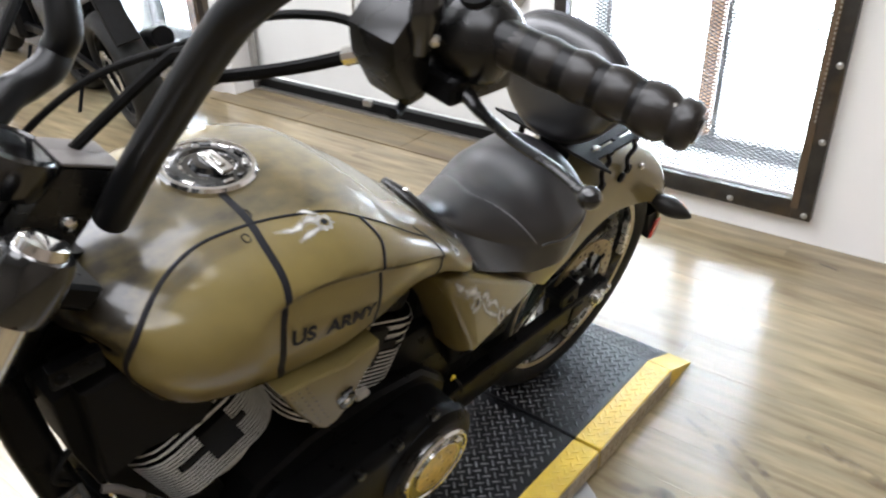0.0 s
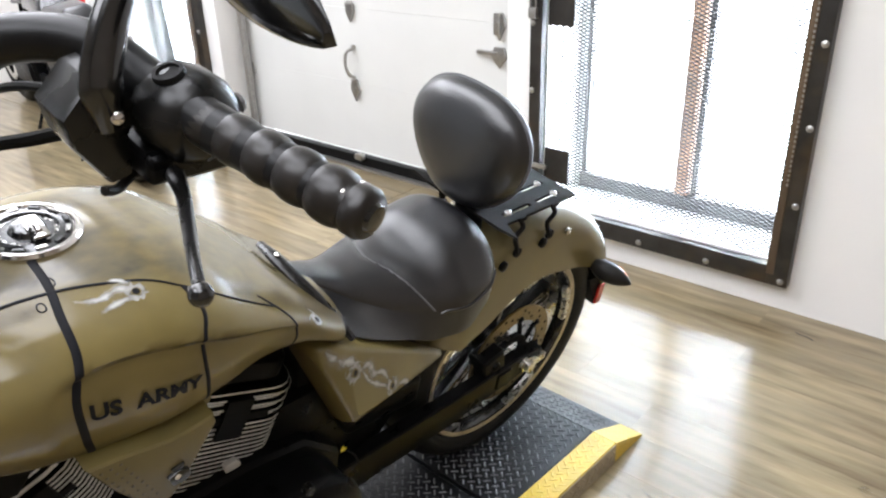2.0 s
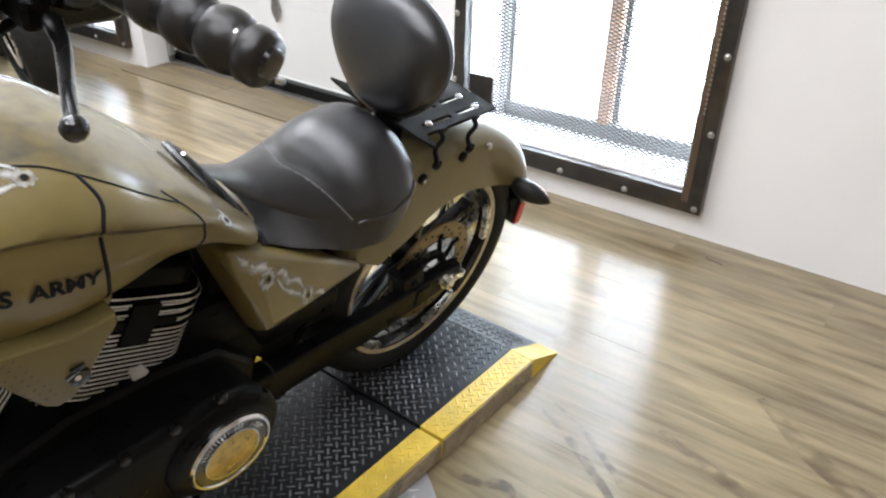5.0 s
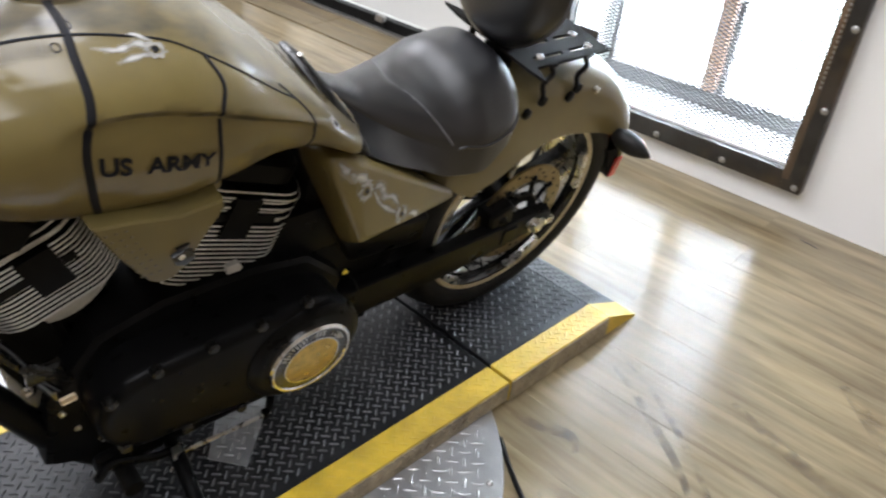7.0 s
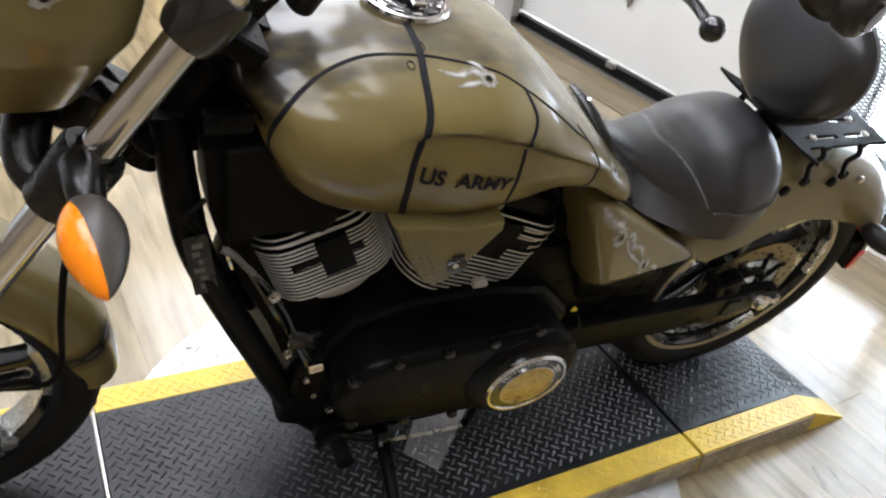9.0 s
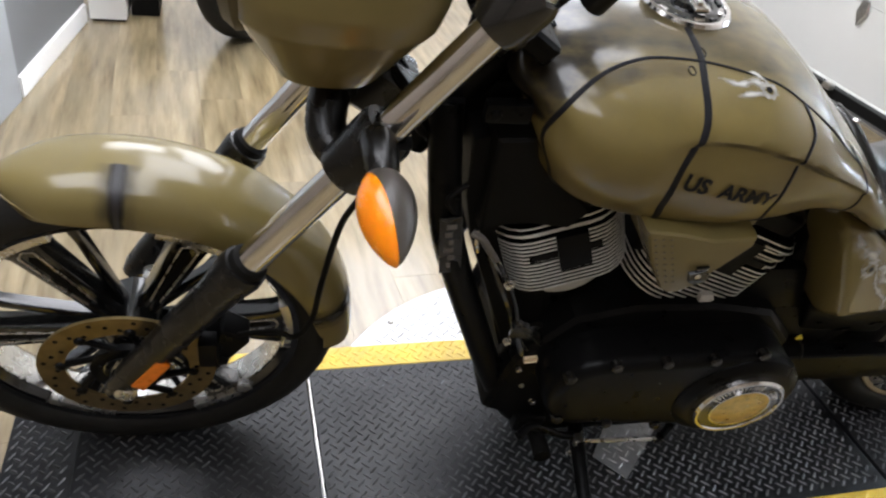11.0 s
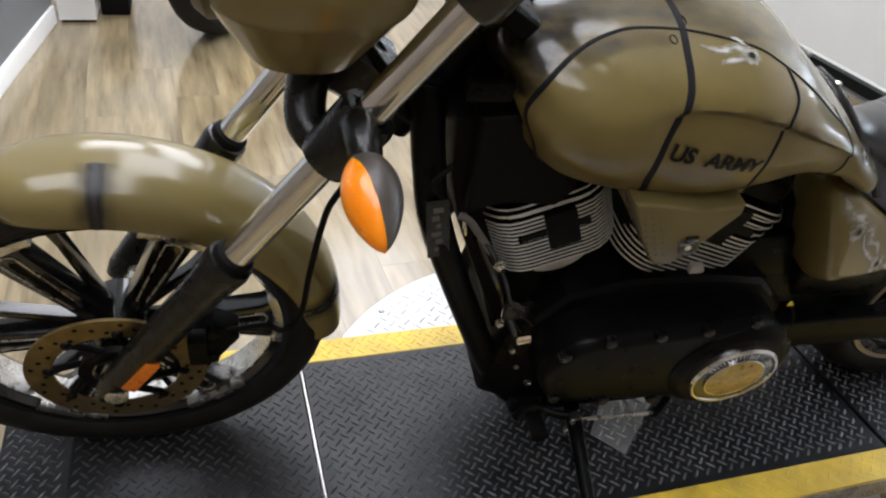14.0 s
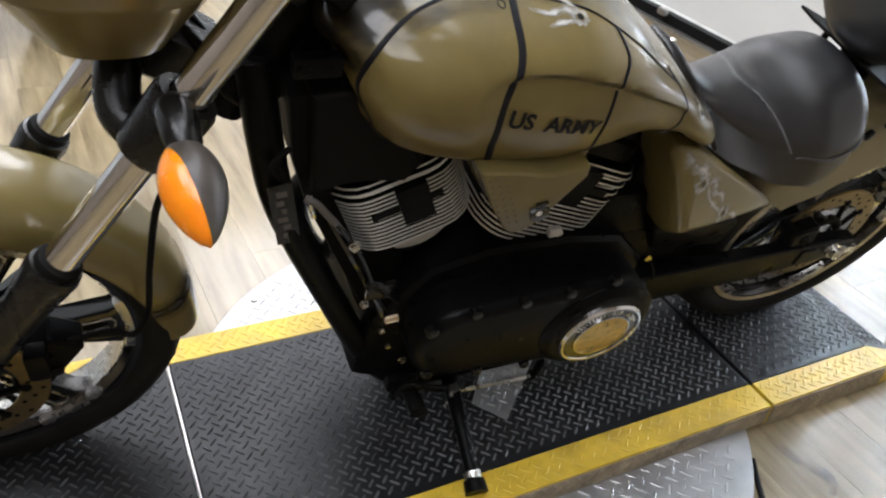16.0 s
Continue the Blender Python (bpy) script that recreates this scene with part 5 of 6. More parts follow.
FC = Vector((0.0, 0.004, 0.332))
front_wheel = make_wheel("front_wheel", FC, 0.330, 0.056, 0.256, 0.038, 0.130, 0.098, "front wheel with black tyre and black slotted-spoke rim", radians(3), BLACK_GLOSS, 0.014)
rear_wheel = make_wheel("rear_wheel", RC, 0.325, 0.092, 0.238, 0.078, 0.135, 0.088, "rear wheel with wide black tyre and black rim", 0.2, CREAM, 0.016)
for wheel, c, r0, half, n in ((front_wheel, FC, 0.3295, 0.05, 30), (rear_wheel, RC, 0.3245, 0.085, 26)):
    bars = []
    for k in range(n):
        a = 2 * math.pi * k / n
        for s in (-1, 1):
            pts = []
            for q in (0.10, 0.4, 0.7, 0.92):
                ang = a + s * 0.02 + 0.10 * q
                rr = r0 + 0.0012 - (r0 * 0.055 + half * 0.25) * q ** 2.6
                pts.append(c + Vector((s * half * q, rr * math.cos(ang), rr * math.sin(ang))))
            bars.append(tube(pts, 0.0042, 5, steps=2))
    tagged(part("tread_grooves", join(*bars), RUBBER, wheel, "", 0), kind="stuff")

# -- front fender --
ff_skirt = smooth_line([0, 10, 40, 70, 92, 104, 112], [.315, .292, .286, .286, .290, .306, .338])
front_fender = part("front_fender", shell(*fender_rows(FC, 0.352, 0.074, ff_skirt, [0 + 112 * k / 44 for k in range(45)], 0.05, taper=lambda a: 1 - 0.5 * max(0.0, (a - 98) / 14) ** 2.2)), OLIVE, bike, "olive satin front fender hugging the tyre", 50)


def fender_band(a0, a1, lift):
    def place(a, q, lift):
        d = Vector((0, math.cos(radians(a)), math.sin(radians(a))))
        s = math.sin(radians(q))
        x = 0.074 * math.cos(radians(q)) ** 0.75
        return FC + Vector((x * 1.02 + lift * math.cos(radians(q)), 0, 0)) + d * (0.302 + 0.05 * s ** 0.85 + lift * s)

    rows = []
    for a in np.linspace(a0, a1, 7):
        edge = FC + Vector((0.0752 + lift, 0, 0)) + Vector((0, math.cos(radians(a)), math.sin(radians(a)))) * (ff_skirt(a) + 0.002)
        rows.append([edge] + [place(a, q, lift) for q in (1, 12, 25, 40, 55, 70, 82)])
    bm, marks = grid(rows)
    layer = bm.verts.layers.float.new("feather")
    n, m = len(marks), len(marks[0])
    bm.verts.ensure_lookup_table()
    for i in range(n * m):
        bm.verts[i][layer] = math.sin(math.pi * (i // m) / (n - 1))
    bmesh.ops.recalc_face_normals(bm, faces=bm.faces[:])
    return bm


for a0, a1 in ((84.5, 88.5), (13, 17)):
    part("panel_band", fender_band(a0, a1, 0.0016), HAZE_LINE, front_fender, "black airbrushed band", 60)
    part("soft_dark_band", fender_band(a0 - 3, a1 + 3, 0.0010), AIRBRUSH, front_fender, "dark airbrushed haze", 60)

# -- fork --
FA, FB = Vector((0.004, -0.004, 0.327)), Vector((0.004, 0.440, 0.980))
fd = (FB - FA).normalized()
flen = (FB - FA).length
for sx in (1, -1):
    off = Vector((sx * 0.121, 0, 0))
    leg = part("fork_leg", lathe([(-0.025, 0), (-0.025, 0.016), (0.0, 0.023), (0.05, 0.026), (0.26, 0.028), (0.307, 0.032), (0.327, 0.034), (0.338, 0.032), (0.341, 0.022), (0.341, 0)], FA + off, fd, 28, False), CHARCOAL, bike, "black fork leg with chrome upper tube")
    part("upper_tube", lathe([(0.33, 0), (0.33, 0.0215), (flen + 0.06, 0.0215), (flen + 0.06, 0)], FA + off, fd, 28, False), CHROME, leg, "polished chrome fork tube")
    part("dust_seal", lathe([(0.339, 0.020), (0.339, 0.028), (0.349, 0.027), (0.353, 0.0225), (0.353, 0.020)], FA + off, fd, 28), BLACK_MATT, leg)
    part("axle_bolt", lathe([(0, 0), (0, 0.017), (0.016, 0.017), (0.020, 0.012), (0.020, 0)], FA + off + Vector((sx * 0.006, 0.008, 0.000)), (sx, 0, 0), 20, False), STEEL, leg, "bright axle nut")
    rc = FA + off + fd * 0.075 + Vector((sx * 0.024, 0.007, -0.006))
    part("reflector", box((0.008, 0.022, 0.075), rc, 0.003, turn=Matrix.Rotation(-math.atan2(fd.y, fd.z), 4, "X")), AMBER_DULL, leg, "amber side reflector")
    part("lower_clamp", join(lathe([(0.545, 0.023), (0.545, 0.034), (0.553, 0.037), (0.624, 0.037), (0.632, 0.034), (0.632, 0.023)], FA + off, fd, 28)), CHARCOAL, leg)
    part("upper_clamp", lathe([(0.797, 0.023), (0.797, 0.031), (0.807, 0.0345), (0.852, 0.0345), (0.862, 0.030), (0.862, 0.0)], FA + off, fd, 28, False), BLACK_GLOSS, leg)
    part("fork_cap", lathe([(0.862, 0), (0.862, 0.024), (0.872, 0.022), (0.876, 0.014), (0.876, 0)], FA + off, fd, 24, False), CHROME, leg, "chrome fork cap")

yoke_turn = Matrix.Rotation(-math.atan2(fd.y, fd.z), 4, "X")
lower_yoke = part("lower_yoke", join(tube([(.121, .313, .785), (.085, .284, .802), (.04, .288, .830), (0, .305, .842), (-.04, .288, .830), (-.085, .284, .802), (-.121, .313, .785)], 0.026, 16, flat=0.85), box((0.09, 0.09, 0.07), (0, .355, .825), 0.02, 3, yoke_turn)), CHARCOAL, bike, "black lower fork yoke")
part("upper_yoke", box((0.22, 0.09, 0.03), FA + fd * 0.80 + Vector((0, 0.045, -0.02)), 0.012, 3, yoke_turn), BLACK_SATIN, bike, "black upper fork yoke")
part("steering_head", join(tube([(0, .40, .74), (0, .535, .95)], 0.036, 20), box((0.05, 0.22, 0.10), (0, .55, .80), 0.02)), BLACK_SATIN, bike, "black steering head")

# -- headlight nacelle --
NW = [.866, .870, .944, .951, .956, .985, 1.04, 1.085, 1.10, 1.105]
n_f = lambda w: float(np.interp(w, NW, [.224, .214, .172, .168, .166, .160, .160, .19, .22, .25]))
n_b = lambda w: float(np.interp(w, NW, [.345, .352, .402, .408, .411, .418, .42, .405, .38, .35]))
n_u = lambda w: float(np.interp(w, NW, [.076, .084, .122, .126, .128, .133, .128, .10, .07, .04]))
rows = []
for i in range(49):
    w = float(np.interp(i / 48 * (len(NW) - 1), range(len(NW)), NW))
    c, hl, hu = (n_f(w) + n_b(w)) / 2, (n_b(w) - n_f(w)) / 2, n_u(w)
    rows.append([Vector((hu * math.copysign(abs(math.cos(a)) ** 0.72, math.cos(a)), c + hl * math.copysign(abs(math.sin(a)) ** 0.72, math.sin(a)), w)) for a in [2 * math.pi * k / 48 for k in range(48)]])
bm, nv = grid(rows, close_columns=True)
bm.faces.new(nv[0][::-1])
bm.faces.new(nv[-1])
bmesh.ops.recalc_face_normals(bm, faces=bm.faces[:])
NACELLE_MARK = Vector((.13, .322, 1.030))
nacelle = part("headlight_housing", bm, OLIVE, bike, "olive headlight nacelle with a creased lower edge ahead of the fork", 17)
part("bezel", lathe([(0, 0.070), (-0.012, 0.086), (0.0, 0.098), (0.03, 0.098), (0.03, 0.07)], (0, .172, 1.0), (0, 1, 0.1), 48), OLIVE_DARK, nacelle)
part("lens", lathe([(-0.022, 0), (-0.016, 0.05), (-0.004, 0.085), (0.006, 0.085), (0.006, 0)], (0, .172, 1.0), (0, 1, 0.1), 40, False), glass, nacelle, "clear headlight glass")
nacelle_faces = BVHTree.FromPolygons([p.co.copy() for p in nacelle.data.vertices], [tuple(f.vertices) for f in nacelle.data.polygons])
side_axes = (Vector((0, 1, 0)), Vector((0, 0, 1)), Vector((1, 0, 0)))
part("bullet_mark", on_cover(splash(11, 0.0135, [(15, .012, .004), (160, .014, .004)]), NACELLE_MARK, 0.0014, nacelle_faces, side_axes), SMOKE, nacelle, "pale airbrushed bullet-hole mark", 0)
part("smoke_trail", on_cover(smoke_trail([(.008, .004), (.025, .012), (.045, .010), (.062, .016)], (.006, .009, .006, .003), 5), NACELLE_MARK, 0.0012, nacelle_faces, side_axes), SMOKE_SOFT, nacelle, "pale airbrushed smoke", 0)
part("bullet_hole", on_cover(hole(0.005), NACELLE_MARK, 0.0024, nacelle_faces, side_axes), LINE, nacelle, "", 0)
for x in (-0.02, 0.03):
    part("harness", tube([(x, .36, .87), (x + 0.02, .385, .84), (x + 0.03, .40, .80), (x + 0.01, .43, .76)], 0.006, 8), BLACK_MATT, nacelle, "black wiring")

# -- front turn signals --
for sx in (1, -1):
    base, tip = Vector((sx * 0.182, .334, .842)), Vector((sx * 0.303, .343, .810))
    body = bullet(base, tip, 0.033, 32)
    lens = body.copy()
    facing = Vector((sx * 0.30, -1, 0.10)).normalized()
    mid = (base + tip) / 2 + facing * 0.009
    for b, keep in ((body, 1), (lens, -1)):
        bmesh.ops.bisect_plane(b, geom=b.verts[:] + b.edges[:] + b.faces[:], plane_co=mid + facing * 0.0004 * keep, plane_no=facing * keep, clear_outer=True)
        bmesh.ops.holes_fill(b, edges=[e for e in b.edges if e.is_boundary])
        bmesh.ops.recalc_face_normals(b, faces=b.faces[:])
    s = part("front_turn_signal", body, SMOKED_GREY, bike, "front turn signal with smoked grey body and amber lens", 60)
    part("lens", lens, AMBER, s, "glossy orange lens", 60)
    part("stem", tube([(sx * 0.125, .330, .832), (sx * 0.150, .334, .848), (sx * 0.180, .336, .845), (sx * 0.200, .337, .838)], [0.020, 0.022, 0.021, 0.017], 14), CHARCOAL, s)

# -- handlebar --
bar_pts = [(.044, .572, .992), (.074, .598, 1.071), (.104, .620, 1.138), (.145, .637, 1.210), (.176, .650, 1.256), (.207, .682, 1.292), (.250, .730, 1.298), (.300, .757, 1.277), (.36, .771, 1.2675), (.48, .800, 1.258)]
# The fork is turned a little, so the far bar bends away ahead of its clamp.
far_pts = [(-.112, .612, 1.108), (-.104, .596, 1.094), (-.099, .568, 1.084), (-.089, .536, 1.076), (-.06, .47, 1.03), (-.045, .46, .95)] + [(-x, y, z) for x, y, z in bar_pts[2:]]
far_pts[:6] = far_pts[5::-1]
bar = part("handlebar", join(tube(bar_pts, 0.0188, 20), tube(far_pts, 0.0188, 20)), BAR_BLACK, bike, "black wide pulled-back handlebar")
for sx in (1, -1):
    part("riser_clamp", prism([(.541, 1.059), (.601, 1.034), (.603, .998), (.566, .998), (.522, .947), (.50, .935), (.478, .975), (.486, 1.006)], lambda a, b, h: Vector((sx * h, a, b)), 0.004, 0.030, 0.004), CHARCOAL, bar, "black flat-sided riser block")
    # Grey plate added on the block's top in place of its ceiling reflection.
    part("riser_sheen_plate", hull([Vector((sx * x, v, w + dz)) for x in (-0.003, 0.030) for v, w in ((.540, 1.0605), (.600, 1.0360)) for dz in (0, 0.005)]), GREY_PLASTIC, bar, "added grey plate for the sheen on the riser top")
    part("clamp_bolt", dome((sx * 0.031, .535, .995), 0.009, (sx, 0, 0)), CHROME, bar)
    part("riser_leg", tube([(sx * .03, .50, .965), (sx * .045, .46, .93)], 0.023, 16), CHARCOAL, bar)
gauge = part("speedometer", lathe([(0, 0), (0, 0.045), (0.03, 0.050), (0.042, 0.048), (0.045, 0.043), (0.040, 0.040), (0.040, 0)], (0, .495, 1.035), (0, 0.6, 1), 36, False), BLACK_GLOSS, bike, "round black speedometer")
part("dial_glass", lathe([(0.040, 0), (0.040, 0.040), (0.043, 0.038), (0.046, 0)], (0, .495, 1.035), (0, 0.6, 1), 32, False), glass, gauge)


def grip_profile(n):
    prof = [(0, 0.0), (0, 0.0185), (0.014, 0.019), (0.0185, 0.017)]
    L = 0.120
    for k in range(n):
        for q in np.linspace(0, 1, 9):
            prof.append((0.0206 + L * (k + q) / n, 0.0153 + 0.0046 * math.sin(math.pi * q) ** 0.6 + 0.0006 * k))
    return prof + [(0.142, 0.0175), (0.144, 0.0195), (0.154, 0.0195), (0.159, 0.0165), (0.160, 0)]


for sx in (1, -1):
    g0 = Vector((sx * 0.352, .769, 1.268))
    gd = Vector((sx * 0.153, 0.037, -0.012)).normalized()
    g = part("grip", lathe(grip_profile(4), g0, gd, 48, False), GRIP_RUBBER, bar, "brown-black bulbous handlebar grip", 75)
    for k in range(5):
        for tilt in ((0, -0.54, 0.84), (0, 0.55, 0.83)):
            q = g0 + gd * (0.0206 + 0.120 * k / 4) + Vector(tilt) * (0.0150 + 0.0006 * k)
            part("stud", dome(q, 0.0030, tilt), STEEL, g)
    part("end_cap", lathe([(0.1585, 0.0), (0.1585, 0.012), (0.1625, 0.010), (0.164, 0)], g0, gd, 20, False), BLACK_GLOSS, g)
    hc = g0 - gd * 0.062 + Vector((0, 0.010, -0.010))
    sw = part("switch_housing", join(lathe([(0, 0), (0, 0.026), (0.006, 0.034), (0.020, 0.038), (0.044, 0.037), (0.056, 0.030), (0.060, 0.022), (0.060, 0)], hc, gd, 32, False),
                                     box((0.046, 0.062, 0.046), hc + gd * 0.026 + Vector((0, 0.006, -0.026)), 0.014, 3)), CHARCOAL, bar, "black switch housing")
    part("button", lathe([(0, 0), (0, 0.013), (0.004, 0.012), (0.004, 0.009), (0.002, 0.008), (0.002, 0)], hc + gd * 0.030 + Vector((0, -0.012, 0.0345)), (0, -0.35, 1), 20, False), BLACK_MATT, sw)
    part("button", dome(hc + gd * 0.040 + Vector((0, 0.036, 0.006)), 0.009, (0, 1, 0.3)), GREY_PLASTIC, sw)
    part("button", box((0.014, 0.010, 0.010), hc + gd * 0.020 + Vector((0, 0.039, -0.012)), 0.003), GREY_PLASTIC, sw)
    lv = part("lever", tube([(sx * 0.305, .750, 1.228), (sx * 0.335, .749, 1.223), (sx * 0.36, .744, 1.217), (sx * 0.41, .722, 1.224), (sx * 0.46, .699, 1.237), (sx * 0.493, .685, 1.241)], [0.010, 0.0085, 0.0062, 0.0052, 0.0045, 0.0042], 12, flat=0.75), CHARCOAL, bar, "black hand lever with a ball end")
    bb = bmesh.new()
    bmesh.ops.create_uvsphere(bb, u_segments=16, v_segments=10, radius=0.0080, matrix=Matrix.Translation((sx * 0.500, .682, 1.242)))
    part("lever_ball", bb, BLACK_GLOSS, lv)
    part("perch", join(box((0.075, 0.036, 0.026), (sx * 0.300, .748, 1.226), 0.010, 3), prism([(.728, 1.205), (.765, 1.200), (.772, 1.235), (.735, 1.250)], lambda a, b, h: Vector((sx * h, a, b)), 0.240, 0.266, 0.008)), BLACK_SATIN, lv)
    part("perch_block", prism([(.682, 1.270), (.704, 1.295), (.716, 1.298), (.744, 1.267), (.731, 1.249), (.730, 1.213), (.712, 1.208), (.688, 1.244)], lambda a, b, h: Vector((sx * h, a, b)), 0.262, 0.312, 0.009), CHARCOAL, lv, "black faceted lever perch")
    part("mirror_bolt", dome((sx * 0.322, .717, 1.270), 0.0055, (sx, -0.3, 0.3)), CHROME, lv)
    part("pivot_bolt", dome((sx * 0.322, .748, 1.239), 0.008, (0, -0.2, 1)), CHROME, lv)
    m = part("mirror", bullet((sx * 0.254, .80, 1.412), (sx * 0.468, .797, 1.364), 0.040), BLACK_GLOSS, bar, "black leaf-shaped mirror")
    bmesh_m = bmesh.new()
    bmesh_m.from_mesh(m.data)
    for p in bmesh_m.verts:
        p.co.y = .799 + (p.co.y - .799) * 0.30
    bmesh_m.to_mesh(m.data)
    bmesh_m.free()
    part("mirror_stem", tube([(sx * 0.312, .714, 1.258), (sx * 0.315, .711, 1.292), (sx * 0.308, .722, 1.324), (sx * 0.297, .742, 1.357), (sx * 0.288, .772, 1.395), (sx * 0.282, .80, 1.408)], [0.010, 0.016, 0.0145, 0.012, 0.011, 0.009], 14, flat=0.7), BLACK_GLOSS, m)
    part("mirror_glass", prism([(sx * (0.289 + 0.14 * t), 1.403 - 0.034 * t + s * 0.029 * math.sin(math.pi * min(max(t * 0.9 + 0.06, 0), 1)) ** 0.7) for t, s in [(k / 8, 1) for k in range(9)] + [(k / 8, -1) for k in range(8, -1, -1)]], lambda a, b, h: Vector((a, .811 + h, b)), 0, 0.002), CHROME, m, "mirror glass", 0)
for pts, r, nm in (([(-.07, .48, .92), (-.05, .515, .975), (0, .582, 1.069), (.05, .642, 1.153), (.065, .654, 1.168), (.085, .660, 1.171), (.10, .657, 1.158), (.18, .692, 1.192), (.25, .727, 1.230)], 0.0065, "clutch_cable"),
                   ([(-.11, .49, .95), (-.08, .54, 1.033), (-.02, .599, 1.116), (.06, .657, 1.173), (.13, .694, 1.219), (.20, .71, 1.245), (.25, .714, 1.254)], 0.0042, "brake_hose"),
                   ([(-.03, .46, .90), (-.08, .50, 1.05), (-.14, .60, 1.17), (-.20, .69, 1.225), (-.24, .745, 1.225)], 0.006, "throttle_cable"),
                   ([(.285, .77, 1.21), (.28, .742, 1.195), (.285, .725, 1.188), (.292, .712, 1.194)], 0.0045, "switch_wire")):
    part(nm, tube(pts, r, 8), BLACK_MATT, bar, "black sheathed " + nm.replace("_", " "))
part("cable_clip", tube([(.088, .645, 1.150), (.112, .665, 1.168)], 0.012, 12), BLACK_MATT, bar)
part("cable_adjuster", tube([(.226, .715, 1.217), (.25, .727, 1.230)], 0.0085, 10), CHROME, bar)

bar.location = (0.009, 0.004, -0.006)

# -- engine --
engine = part("crankcase", join(side_plate([(.60, .20), (.62, .36), (.70, .47), (.80, .50), (.95, .50), (1.06, .48), (1.14, .40), (1.14, .22), (1.04, .14), (.72, .13)], -0.13, 0.13, 0.02, 3), box((0.20, 0.16, 0.12), (0, 1.08, .50), 0.02), box((0.20, 0.20, 0.30), (0, 1.16, .33), 0.03, 3)), BLACK_SATIN, bike, "black V-twin crankcase")


def fin_outline(hx, hy, r=0.03, n=5):
    out = []
    for cx, cy, a0 in ((hx - r, hy - r, 0), (-hx + r, hy - r, 90), (-hx + r, -hy + r, 180), (hx - r, -hy + r, 270)):
        out += [(cx + r * math.cos(radians(a0 + 90 * k / n)), cy + r * math.sin(radians(a0 + 90 * k / n))) for k in range(n + 1)]
    return out


def cylinder(base, top, flip, start, count, foot, hy=0.101):
    b, t = Vector(base), Vector(top)
    ax = (t - b).normalized()
    n = (t - b).length
    sx = Vector((1, 0, 0))
    sy = ax.cross(sx).normalized()
    place = lambda x, y, h: b + sx * x + sy * y + ax * h
    cyl = part("cylinder", lathe([(0, 0), (0, 0.070), (n, 0.070), (n, 0)], b, ax, 40, False), BLACK_SATIN, bike, "finned black cylinder with bright machined fin edges")
    part("barrel_flange", lathe([(foot, 0.0), (foot, 0.080), (foot + 0.012, 0.090), (start - 0.011, 0.096), (start - 0.005, 0.092), (start - 0.005, 0)], b, ax, 48, False), CAST_ALU, cyl, "bare aluminium cylinder base")
    for k in range(count):
        h = start + k * 0.0088
        g = 1.0 - 0.04 * (k % 2 == 0) * (k > 12)
        part("fin", prism(fin_outline(0.107 * g, hy * g, 0.056), place, h, h + 0.0042, 0.0006, 1), BLACK_SATIN, cyl)
        part("fin_edge", prism(fin_outline(0.1085 * g, (hy + 0.0015) * g, 0.057), place, h + 0.0006, h + 0.0034), FIN, cyl, "bright fin edge", 30)
    hx = 0.103
    part("head_block", join(prism([(-0.024, 0.0), (0.024, 0.0), (0.024, 0.012), (-0.024, 0.012)], lambda x, y, h: place(hx + y, x + flip * 0.012, h), 0.130, 0.205, 0.002), prism([(-0.055, 0), (0.055, 0), (0.055, 0.008), (-0.055, 0.008)], lambda x, y, h: place(hx + y, x, h), 0.160, 0.174, 0.002)), BLACK_SATIN, cyl, "black head spacer block")
    part("rocker_cover", prism(fin_outline(0.092, 0.088, 0.04), place, 0.222, 0.262, 0.02, 3), BLACK_SATIN, cyl, "black rocker cover")
    return cyl


cylinder((0, .705, .462), (0, .610, .697), 1, 0.085, 17, 0.03)
cylinder((0, .876, .448), (0, .976, .683), -1, 0.033, 21, 0.0, 0.116)

primary = part("primary_cover", side_plate([(1.005 + .118 * math.cos(radians(a)), .342 + .118 * math.sin(radians(a))) for a in range(-80, 101, 12)] + [(.755 + .090 * math.cos(radians(a)), .352 + .095 * math.sin(radians(a))) for a in range(100, 281, 12)], 0.10, 0.205, 0.022, 4), BLACK_SATIN, bike, "black satin primary drive cover")
part("cover_dome", lathe([(0.19, 0), (0.19, 0.115), (0.207, 0.112), (0.216, 0.100), (0.218, 0.092), (0.218, 0)], (0, 1.018, .338), (1, 0, 0), 56, False), BLACK_SATIN, primary)
for v, w in ((.685, .418), (.755, .447), (.842, .452), (.926, .456), (1.01, .468), (.70, .29), (.80, .265), (.90, .250)):
    part("cover_bolt", join(lathe([(0.0, 0), (0.0, 0.010), (0.013, 0.010), (0.016, 0.007), (0.016, 0)], (.196, v, w), (1, 0, 0), 14, False)), CHARCOAL, primary)
badge = part("clutch_badge", lathe([(0.214, 0.049), (0.214, 0.081), (0.226, 0.081), (0.230, 0.078), (0.230, 0.074), (0.226, 0.072), (0.226, 0.049)], (0, 1.018, .338), (1, 0, 0), 64), CHROME, primary, "round chrome and gold badge with ring of lettering bars")
part("badge_ring", lathe([(0.222, 0.053), (0.222, 0.072), (0.2275, 0.072), (0.2275, 0.053)], (0, 1.018, .338), (1, 0, 0), 64), BLACK_GLOSS, badge, "black ring")
part("badge_centre", lathe([(0.214, 0), (0.214, 0.0535), (0.229, 0.0535), (0.231, 0.047), (0.233, 0.030), (0.234, 0)], (0, 1.018, .338), (1, 0, 0), 56, False), BRASS, badge, "gold domed centre")
